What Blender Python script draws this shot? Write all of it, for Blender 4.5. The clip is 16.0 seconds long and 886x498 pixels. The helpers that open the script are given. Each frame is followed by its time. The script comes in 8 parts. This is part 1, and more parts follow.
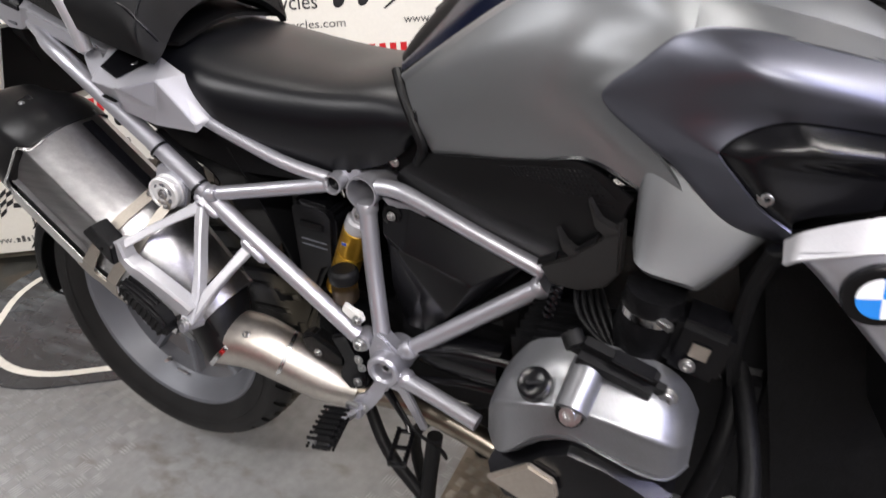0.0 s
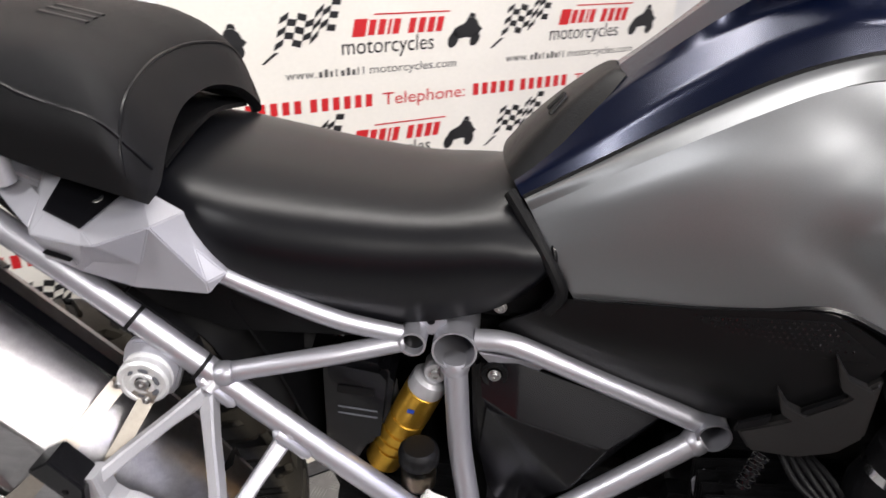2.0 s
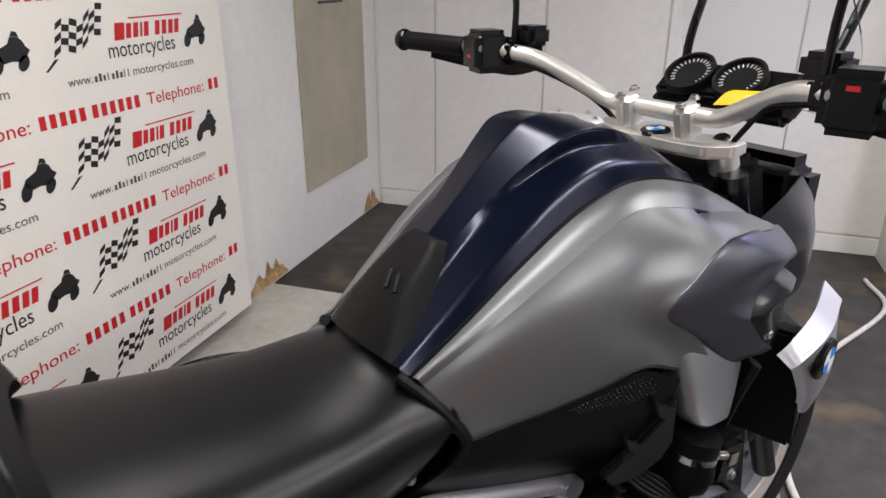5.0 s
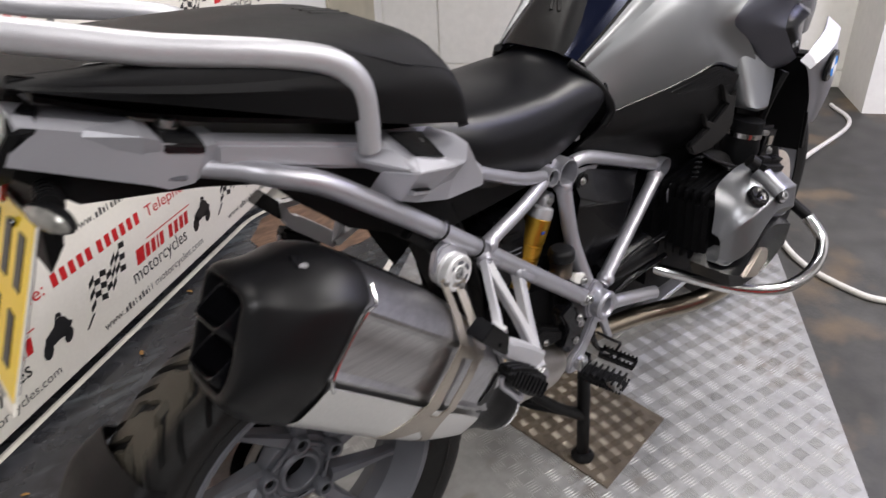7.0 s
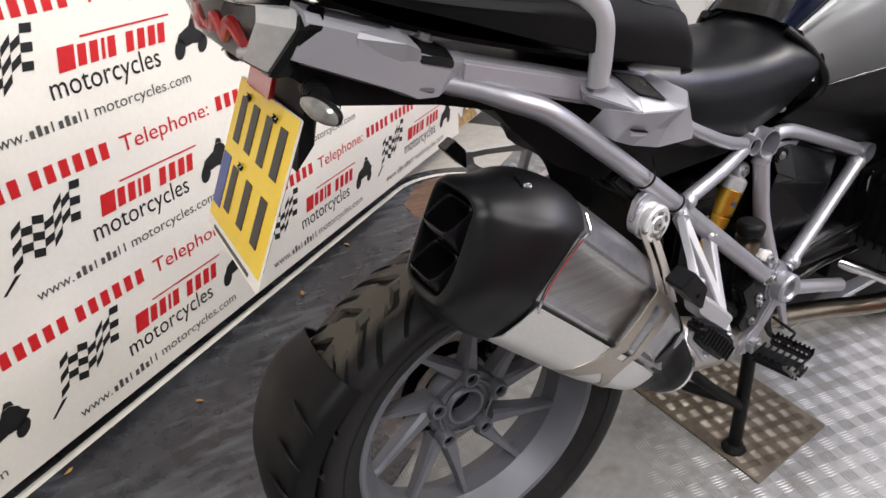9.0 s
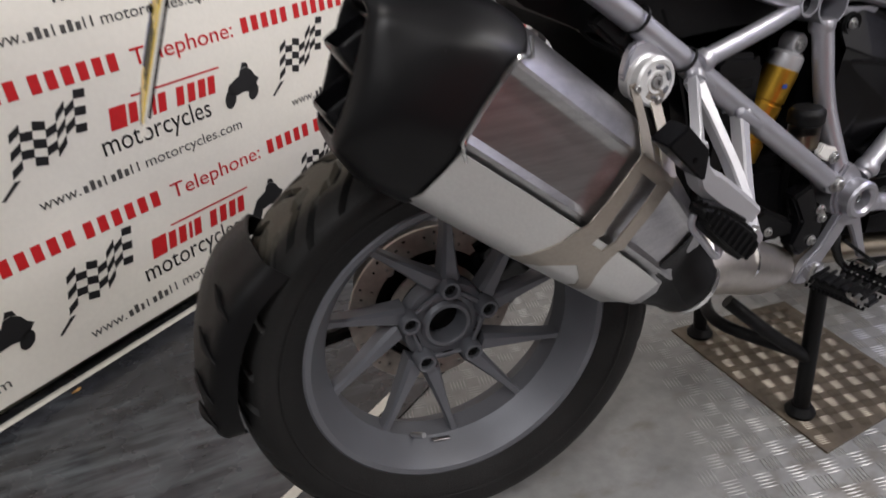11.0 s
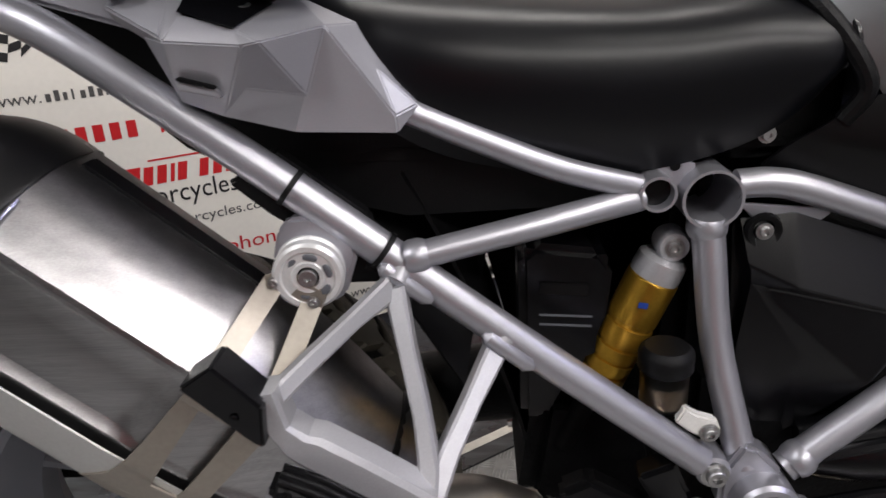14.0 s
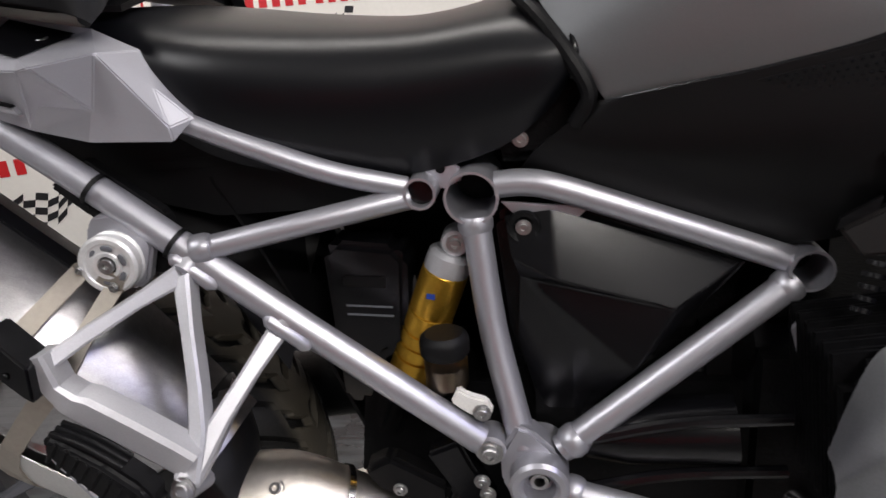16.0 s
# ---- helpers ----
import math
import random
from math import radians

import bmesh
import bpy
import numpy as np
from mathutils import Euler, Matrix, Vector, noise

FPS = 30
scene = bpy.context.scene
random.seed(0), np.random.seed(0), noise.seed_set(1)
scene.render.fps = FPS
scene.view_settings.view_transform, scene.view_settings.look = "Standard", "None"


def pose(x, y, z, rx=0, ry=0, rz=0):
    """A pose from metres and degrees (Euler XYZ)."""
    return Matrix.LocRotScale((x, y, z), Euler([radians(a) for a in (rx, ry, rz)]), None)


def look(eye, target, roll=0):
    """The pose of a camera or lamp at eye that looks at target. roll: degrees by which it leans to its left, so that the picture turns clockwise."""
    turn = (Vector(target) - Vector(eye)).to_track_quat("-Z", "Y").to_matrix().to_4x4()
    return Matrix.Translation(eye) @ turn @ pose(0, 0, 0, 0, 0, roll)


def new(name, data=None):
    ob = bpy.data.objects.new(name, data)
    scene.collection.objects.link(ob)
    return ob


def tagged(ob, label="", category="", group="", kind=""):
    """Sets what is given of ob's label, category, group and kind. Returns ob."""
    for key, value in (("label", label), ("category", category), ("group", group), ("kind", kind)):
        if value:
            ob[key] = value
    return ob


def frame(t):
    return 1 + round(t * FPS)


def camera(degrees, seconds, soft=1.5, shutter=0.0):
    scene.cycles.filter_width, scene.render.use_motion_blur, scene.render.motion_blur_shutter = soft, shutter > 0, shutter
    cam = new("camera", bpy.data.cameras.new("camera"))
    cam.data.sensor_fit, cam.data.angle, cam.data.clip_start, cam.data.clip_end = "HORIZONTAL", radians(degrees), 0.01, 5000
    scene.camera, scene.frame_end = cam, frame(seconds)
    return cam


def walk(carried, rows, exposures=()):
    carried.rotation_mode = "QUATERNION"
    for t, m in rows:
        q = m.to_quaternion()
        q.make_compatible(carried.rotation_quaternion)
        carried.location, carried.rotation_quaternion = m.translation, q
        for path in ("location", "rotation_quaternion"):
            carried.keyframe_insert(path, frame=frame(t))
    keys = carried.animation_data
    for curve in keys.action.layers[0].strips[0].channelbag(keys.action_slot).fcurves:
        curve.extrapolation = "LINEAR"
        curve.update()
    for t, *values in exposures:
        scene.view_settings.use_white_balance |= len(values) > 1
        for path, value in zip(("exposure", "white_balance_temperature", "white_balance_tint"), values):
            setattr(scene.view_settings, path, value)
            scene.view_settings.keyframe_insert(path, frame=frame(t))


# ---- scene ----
cam = camera(65.7, 16.0, shutter=0.4)
PATH = [
    (0, (1.071, -0.913, 1.18), (0.313, 0.65, 0.189), -1.7),
    (0.5, (0.935, -0.882, 1.184), (0.285, 0.774, 0.271), 1.6),
    (1, (0.793, -0.77, 1.176), (0.258, 0.916, 0.243), -0.4),
    (1.5, (0.719, -0.731, 1.18), (0.248, 0.964, 0.228), -1.1),
    (2, (0.59, -0.757, 1.205), (0.452, 1.011, 0.28), 2.6),
    (2.5, (0.527, -0.762, 1.23), (0.676, 1.009, 0.313), 0.6),
    (3, (0.58, -0.664, 1.264), (1.038, 1.1, 0.44), -1.6),
    (3.2, (0.604, -0.619, 1.275), (1.154, 1.132, 0.48), -2.4),
    (5.3, (0.173, -0.644, 1.349), (1.317, 0.814, 0.596), 0.5),
    (5.5, (0.129, -0.667, 1.321), (1.214, 0.834, 0.567), -1.4),
    (6, (0.019, -0.726, 1.259), (0.982, 0.776, 0.356), -3.3),
    (6.5, (-0.123, -0.773, 1.238), (0.879, 0.666, 0.276), -2.9),
    (7, (-0.329, -0.816, 1.231), (0.809, 0.503, 0.249), -2.8),
    (7.5, (-0.422, -0.793, 1.22), (0.689, 0.551, 0.24), -1.9),
    (8, (-0.449, -0.792, 1.209), (0.559, 0.638, 0.241), -1.1),
    (8.5, (-0.464, -0.791, 1.194), (0.456, 0.692, 0.217), -1.2),
    (8.7, (-0.468, -0.793, 1.185), (0.432, 0.702, 0.207), -1.3),
    (10.8, (-0.295, -0.848, 0.999), (0.303, 0.817, 0.065), -5.3),
    (11, (-0.258, -0.83, 0.951), (0.312, 0.825, -0.017), -5.4),
    (11.5, (-0.149, -0.785, 0.908), (0.366, 0.87, -0.09), -8.3),
    (12, (-0.046, -0.785, 0.91), (0.271, 0.994, 0.053), -7.9),
    (12.5, (0.089, -0.82, 0.932), (0.191, 1.002, 0.114), -6.9),
    (13, (0.189, -0.799, 0.927), (0.192, 1.039, 0.14), -6.5),
    (13.5, (0.283, -0.745, 0.936), (0.168, 1.108, 0.192), -5.4),
    (14, (0.362, -0.684, 0.937), (0.259, 1.168, 0.189), -3.0),
    (14.5, (0.395, -0.674, 0.941), (0.267, 1.178, 0.197), -3.7),
    (15, (0.477, -0.695, 0.946), (0.279, 1.164, 0.236), -3.6),
    (15.5, (0.561, -0.719, 0.945), (0.291, 1.132, 0.238), -4.3),
    (16, (0.628, -0.74, 0.921), (0.325, 1.12, 0.251), -5.1),
]
walk(cam, [(t, look(eye, target, roll)) for t, eye, target, roll in PATH], [(0.0, 0.25), (2.0, 0.3), (3.0, 0.3), (5.5, -0.35), (6.2, -0.38), (7.0, 0.1), (7.5, 0.25), (8.5, 0.42), (11.0, -0.2), (12.0, 0.12), (13.0, 0.1), (14.0, -0.35), (15.0, -0.5), (16.0, -0.2)])

# ---- world and light ----
U_DIR = Vector((0.8222, 0.5691, 0.0))          # along the display wall
N_DIR = Vector((-0.5691, 0.8222, 0.0))         # towards the display wall
WALL_TURN = 34.69


def plan(d, n, z=0.0):
    """A place given along the display wall, towards it, and up."""
    return U_DIR * d + N_DIR * n + Vector((0, 0, z))


world = bpy.data.worlds.new("shop_air")
world.use_nodes = True
world.node_tree.nodes["Background"].inputs[0].default_value = (0.75, 0.8, 0.9, 1)
world.node_tree.nodes["Background"].inputs[1].default_value = 0.008
scene.world = world

# battens out of view, guessed from highlights; places and power fitted to the brightness
TUBES = [(1.30, -1.55, 2.42, 4.0, (1.0, 0.95, 0.91)), (0.05, -2.75, 2.42, 8.0, (1.0, 0.95, 0.91)), (0.55, 0.05, 2.42, 2.6, (1.0, 0.95, 0.91)), (1.9, -2.4, 2.42, 3.6, (0.62, 0.62, 1.0)), (-1.75, -0.75, 2.42, 4.4, (0.96, 0.94, 0.95))]


def area_lamp(name, d, n, z, long, wide, watts, colour):
    data = bpy.data.lights.new(name, "AREA")
    data.shape, data.size, data.size_y, data.energy, data.color = "RECTANGLE", long, wide, watts, colour
    ob = new(name, data)
    ob.matrix_basis = Matrix.Translation(plan(d, n, z)) @ pose(0, 0, 0, 0, 0, WALL_TURN)
    return ob


# ---- materials ----
def mat(name, colour, rough=0.5, metal=0.0, grain=0.0, grain_scale=60.0, bump=0.0, bump_scale=300.0, coat=0.0, vary=0.0, vary_scale=4.0, stretch=None, spec=0.5, rough_vary=0.0):
    """A surface with variation of tone at two scales, fine relief and uneven gloss."""
    m = bpy.data.materials.new(name)
    m.use_nodes = True
    nt = m.node_tree
    b = nt.nodes["Principled BSDF"]
    b.inputs["Metallic"].default_value = metal
    b.inputs["Roughness"].default_value = rough
    b.inputs["Coat Weight"].default_value = coat
    b.inputs["Coat Roughness"].default_value = 0.12
    b.inputs["Specular IOR Level"].default_value = spec
    tc = nt.nodes.new("ShaderNodeTexCoord")
    mp = nt.nodes.new("ShaderNodeMapping")
    nt.links.new(tc.outputs["Object"], mp.inputs[0])
    if stretch:
        mp.inputs["Rotation"].default_value = [radians(v) for v in stretch[0]]
        mp.inputs["Scale"].default_value = stretch[1]
    last = None
    for amount, scale, detail in ((vary, vary_scale, 3.0), (grain, grain_scale, 5.0)):
        if not amount:
            continue
        nz = nt.nodes.new("ShaderNodeTexNoise")
        nz.inputs["Scale"].default_value, nz.inputs["Detail"].default_value = scale, detail
        nt.links.new(mp.outputs[0], nz.inputs["Vector"])
        mr = nt.nodes.new("ShaderNodeMapRange")
        mr.inputs["From Min"].default_value, mr.inputs["From Max"].default_value = 0.3, 0.7
        mr.inputs["To Min"].default_value, mr.inputs["To Max"].default_value = 1 - amount, 1 + amount
        nt.links.new(nz.outputs["Fac"], mr.inputs["Value"])
        if last is None:
            last = mr.outputs[0]
        else:
            mu = nt.nodes.new("ShaderNodeMath")
            mu.operation = "MULTIPLY"
            nt.links.new(last, mu.inputs[0])
            nt.links.new(mr.outputs[0], mu.inputs[1])
            last = mu.outputs[0]
    if last is None:
        b.inputs["Base Color"].default_value = (*colour, 1)
    else:
        sc = nt.nodes.new("ShaderNodeVectorMath")
        sc.operation = "SCALE"
        sc.inputs[0].default_value = colour
        nt.links.new(last, sc.inputs["Scale"])
        nt.links.new(sc.outputs[0], b.inputs["Base Color"])
    if rough_vary:
        nz = nt.nodes.new("ShaderNodeTexNoise")
        nz.inputs["Scale"].default_value, nz.inputs["Detail"].default_value = 9.0, 4.0
        nt.links.new(mp.outputs[0], nz.inputs["Vector"])
        mr = nt.nodes.new("ShaderNodeMapRange")
        mr.inputs["From Min"].default_value, mr.inputs["From Max"].default_value = 0.3, 0.7
        mr.inputs["To Min"].default_value, mr.inputs["To Max"].default_value = rough - rough_vary, rough + rough_vary
        nt.links.new(nz.outputs["Fac"], mr.inputs["Value"])
        nt.links.new(mr.outputs[0], b.inputs["Roughness"])
    if bump:
        nz = nt.nodes.new("ShaderNodeTexNoise")
        nz.inputs["Scale"].default_value, nz.inputs["Detail"].default_value = bump_scale, 4.0
        nt.links.new(mp.outputs[0], nz.inputs["Vector"])
        bp = nt.nodes.new("ShaderNodeBump")
        bp.inputs["Strength"].default_value, bp.inputs["Distance"].default_value = bump, 0.002
        nt.links.new(nz.outputs["Fac"], bp.inputs["Height"])
        nt.links.new(bp.outputs[0], b.inputs["Normal"])
    return m


M = {}
M["frame"] = mat("silver_frame_paint", (0.42, 0.42, 0.46), 0.36, 0.7, 0.06, 1400, 0.08, 1800, vary=0.05)
M["cast"] = mat("cast_silver_paint", (0.46, 0.46, 0.485), 0.40, 0.5, 0.05, 700, 0.15, 900, vary=0.05)
M["tank"] = mat("grey_metallic_paint", (0.225, 0.232, 0.242), 0.46, 0.88, 0.06, 1600, 0.02, 2000, vary=0.03)
# the tank's grey darkened, painting in the shade on the wing's steep face
M["wing"] = mat("shaded_grey_metallic_paint", (0.115, 0.118, 0.142), 0.38, 0.88, 0.06, 1600, 0.02, 2000, vary=0.03)
M["blue"] = mat("dark_blue_metallic_paint", (0.0016, 0.0042, 0.019), 0.24, 0.5, 0.08, 1600, 0.0, coat=0.08, vary=0.05)
M["seat"] = mat("black_vinyl", (0.0028, 0.0030, 0.0042), 0.35, 0.0, 0.12, 500, 0.05, 1400, vary=0.15, vary_scale=7, spec=0.27)
M["seat_top"] = mat("grey_black_vinyl", (0.0062, 0.0062, 0.0070), 0.50, 0.0, 0.15, 500, 0.35, 1200, vary=0.12, vary_scale=7, spec=0.16)
M["seat_side"] = mat("plain_black_vinyl", (0.004, 0.004, 0.0045), 0.5, 0.0, 0.15, 500, 0.25, 1200, vary=0.12, vary_scale=7, spec=0.16)
M["flap"] = mat("dark_grey_plastic", (0.013, 0.0125, 0.0125), 0.45, 0.0, 0.12, 400, 0.2, 900, vary=0.15, vary_scale=9, spec=0.3)
M["plastic"] = mat("black_moulded_plastic", (0.004, 0.004, 0.0045), 0.46, 0.0, 0.15, 400, 0.3, 900, vary=0.2, vary_scale=9, spec=0.18)
M["gloss"] = mat("satin_black_plastic", (0.0034, 0.0034, 0.0042), 0.24, 0.0, 0.1, 300, 0.08, 700, vary=0.2, vary_scale=9, spec=0.33)
M["cover_black"] = mat("grained_black_plastic", (0.0036, 0.0036, 0.004), 0.34, 0.0, 0.15, 400, 0.2, 1100, vary=0.2, vary_scale=9, spec=0.20)
# black machine parts, and the shade painted into bores, pockets and fillings
M["dark"] = mat("machine_and_shade_black", (0.0035, 0.0035, 0.004), 0.5, 0.0, 0.3, 90, 0.4, 220, vary=0.3, spec=0.12)
M["rubber"] = mat("tyre_rubber", (0.0095, 0.0093, 0.0092), 0.55, 0.0, 0.2, 220, 0.5, 500, vary=0.3, vary_scale=11, spec=0.25)
M["pegrubber"] = mat("ribbed_rubber", (0.0045, 0.0045, 0.005), 0.40, 0.0, 0.2, 200, 0.3, 500, spec=0.16)
M["wheel"] = mat("grey_wheel_paint", (0.13, 0.135, 0.152), 0.48, 0.35, 0.06, 900, 0.05, 900, vary=0.08, vary_scale=12)
M["brushed"] = mat("brushed_stainless", (0.40, 0.397, 0.405), 0.31, 1.0, 0.12, 40, 0.10, 60, vary=0.10, stretch=((0, 41, 0), (0.6, 30, 30)))
M["satin"] = mat("satin_aluminium", (0.68, 0.68, 0.67), 0.46, 0.85, 0.04, 300, 0.05, 600, vary=0.03)
M["cap"] = mat("satin_black_cap", (0.0048, 0.0048, 0.0054), 0.36, 0.0, 0.1, 300, 0.12, 900, vary=0.15, vary_scale=9, spec=0.26)
M["cover"] = mat("silver_cover_paint", (0.345, 0.345, 0.375), 0.44, 0.4, 0.04, 1200, 0.05, 1800, vary=0.03)
M["mount"] = mat("machined_aluminium", (0.74, 0.74, 0.74), 0.38, 0.5, 0.05, 300, 0.05, 600)
M["pipe_pale"] = mat("bead_blasted_pipe", (0.50, 0.47, 0.43), 0.40, 1.0, 0.06, 120, 0.15, 500, vary=0.08, vary_scale=6)
M["strap"] = mat("warm_stainless", (0.38, 0.345, 0.30), 0.42, 0.8, 0.05, 200, 0.05, 400, vary=0.06)
M["chrome"] = mat("polished_steel", (0.68, 0.68, 0.68), 0.16, 1.0, 0.04, 200, 0.03, 300, vary=0.06)
M["pipe"] = mat("heat_tinted_pipe", (0.26, 0.225, 0.18), 0.3, 1.0, 0.12, 30, 0.08, 300, vary=0.15, vary_scale=8)
M["bar"] = mat("pale_anodised_bar", (0.72, 0.71, 0.68), 0.38, 0.75, 0.04, 400, 0.05, 800)
M["gold"] = mat("gold_anodised", (0.62, 0.36, 0.045), 0.3, 0.9, 0.06, 300, 0.04, 600, vary=0.08, vary_scale=20)
M["bolt"] = mat("bolt_steel", (0.45, 0.45, 0.45), 0.35, 1.0, 0.12, 400, 0.2, 900)
M["white_part"] = mat("white_plastic", (0.72, 0.71, 0.68), 0.4, 0.0, 0.05, 300, 0.05, 600, vary=0.05)
M["disc"] = mat("brake_disc_steel", (0.48, 0.43, 0.38), 0.45, 0.25, 0.15, 80, 0.1, 400)
M["engine"] = mat("engine_silver", (0.225, 0.23, 0.245), 0.33, 0.8, 0.06, 500, 0.12, 900, vary=0.06)
M["red_lens"] = mat("red_lens", (0.45, 0.012, 0.012), 0.12, 0.0, 0.1, 60, 0.0, coat=0.6)
M["amber"] = mat("amber_lens", (0.65, 0.13, 0.01), 0.15, 0.0, 0.1, 60)
M["clear_grey"] = mat("silvered_lamp_bowl", (0.72, 0.72, 0.70), 0.3, 0.25, 0.1, 60, 0.0)
M["indicator_lens"] = mat("smoky_clear_lens", (0.24, 0.235, 0.22), 0.15, 0.3, 0.25, 90, 0.3, 160, coat=0.5)
M["yellow"] = mat("yellow_plate", (0.86, 0.60, 0.012), 0.3, 0.0, 0.02, 30, 0.03, 60, vary=0.03)
M["ink"] = mat("black_ink", (0.012, 0.012, 0.013), 0.45, 0.0, 0.1, 100)
M["plate_blue"] = mat("blue_badge", (0.015, 0.045, 0.25), 0.35, 0.0, 0.05, 80)
M["red_ink"] = mat("red_ink", (0.56, 0.012, 0.016), 0.5, 0.0, 0.06, 60, vary=0.06)
M["sheet"] = mat("cream_banner_vinyl", (0.80, 0.77, 0.70), 0.5, 0.0, 0.02, 90, 0.05, 200, vary=0.03, vary_scale=2.5)
M["bannergrey"] = mat("dark_grey_ink", (0.05, 0.05, 0.05), 0.5, 0.0, 0.1, 60)
M["webgrey"] = mat("grey_print", (0.075, 0.073, 0.07), 0.5, 0.0, 0.3, 120)
M["badge_white"] = mat("badge_white", (0.8, 0.8, 0.8), 0.25, 0.0, 0.02, 50)
M["badge_blue"] = mat("badge_blue", (0.02, 0.2, 0.62), 0.25, 0.0, 0.02, 50)
M["tread"] = mat("worn_aluminium_tread", (0.27, 0.27, 0.266), 0.56, 0.35, 0.10, 40, 0.12, 120, vary=0.22, vary_scale=2.2, rough_vary=0.12)
M["tread_brown"] = mat("dirty_steel_tread", (0.150, 0.124, 0.094), 0.55, 0.5, 0.18, 50, 0.2, 160, vary=0.3, vary_scale=9)
# bars a tone lighter than their plates, so that the raised tread shows
M["tread_bright"] = mat("polished_tread_bars", (0.37, 0.37, 0.365), 0.46, 0.45, 0.10, 40, 0.1, 120, vary=0.2, vary_scale=2.2)
M["bar_brown"] = mat("worn_steel_bars", (0.235, 0.210, 0.175), 0.42, 0.6, 0.15, 60, 0.1, 160, vary=0.25, vary_scale=9)
M["mat"] = mat("black_floor_vinyl", (0.024, 0.025, 0.030), 0.27, 0.0, 0.35, 26, 0.06, 120, vary=0.4, vary_scale=3, rough_vary=0.12, spec=0.6)
M["line"] = mat("white_floor_line", (0.74, 0.71, 0.64), 0.5, 0.0, 0.05, 60, 0.1, 200, vary=0.12, vary_scale=8)
M["wall"] = mat("painted_white_wall", (0.78, 0.77, 0.74), 0.6, 0.0, 0.03, 25, 0.25, 40, vary=0.05, vary_scale=1.5)
M["ceiling"] = mat("grey_ceiling", (0.20, 0.195, 0.19), 0.8, 0.0, 0.03, 30, 0.1, 60)
M["dim_wall"] = mat("grey_painted_wall", (0.40, 0.40, 0.405), 0.7, 0.0, 0.05, 20, 0.2, 40, vary=0.1, vary_scale=1.5)
M["poster"] = mat("faded_beige_board", (0.42, 0.385, 0.29), 0.5, 0.0, 0.06, 12, 0.05, 90, vary=0.12, vary_scale=2.2)
M["hose"] = mat("off_white_hose", (0.62, 0.60, 0.56), 0.45, 0.0, 0.1, 60, 0.1, 300)
M["pale_floor"] = mat("pale_floor_surface", (0.46, 0.44, 0.39), 0.55, 0.0, 0.08, 30, 0.2, 90, vary=0.12, vary_scale=3, rough_vary=0.1)
M["rust"] = mat("rust_stain", (0.15, 0.088, 0.055), 0.5, 0.0, 0.35, 22, 0.15, 90, vary=0.3, vary_scale=6, stretch=((0, 0, -33.6), (1, 3, 1)))
M["leaf"] = mat("dry_leaf", (0.32, 0.17, 0.05), 0.7, 0.0, 0.3, 80, 0.3, 200)
M["red_body"] = mat("glossy_red_paint", (0.60, 0.010, 0.012), 0.22, 0.0, 0.04, 300, 0.0, coat=0.3, vary=0.05)
M["skirt"] = mat("grimy_skirting", (0.16, 0.155, 0.12), 0.6, 0.0, 0.25, 14, 0.15, 80, vary=0.3, vary_scale=3)


def floor_material():
    """Dark painted concrete with rust-brown patches and worn grey."""
    m = mat("painted_concrete", (0.046, 0.045, 0.041), 0.55, 0.0, 0.25, 18, 0.35, 90, vary=0.3, vary_scale=1.6, rough_vary=0.12, spec=0.3)
    nt = m.node_tree
    b = nt.nodes["Principled BSDF"]
    src = b.inputs["Base Color"].links[0].from_socket
    tc = nt.nodes.new("ShaderNodeTexCoord")
    nz = nt.nodes.new("ShaderNodeTexNoise")
    nz.inputs["Scale"].default_value, nz.inputs["Detail"].default_value = 3.4, 8.0
    nt.links.new(tc.outputs["Object"], nz.inputs["Vector"])
    rp = nt.nodes.new("ShaderNodeValToRGB")
    rp.color_ramp.elements[0].position, rp.color_ramp.elements[1].position = 0.54, 0.68
    nt.links.new(nz.outputs["Fac"], rp.inputs[0])
    mx = nt.nodes.new("ShaderNodeMix")
    mx.data_type = "RGBA"
    mx.inputs["B"].default_value = (0.12, 0.09, 0.06, 1)
    nt.links.new(rp.outputs[0], mx.inputs["Factor"])
    nt.links.new(src, mx.inputs["A"])
    nt.links.new(mx.outputs["Result"], b.inputs["Base Color"])
    return m


M["floor"] = floor_material()


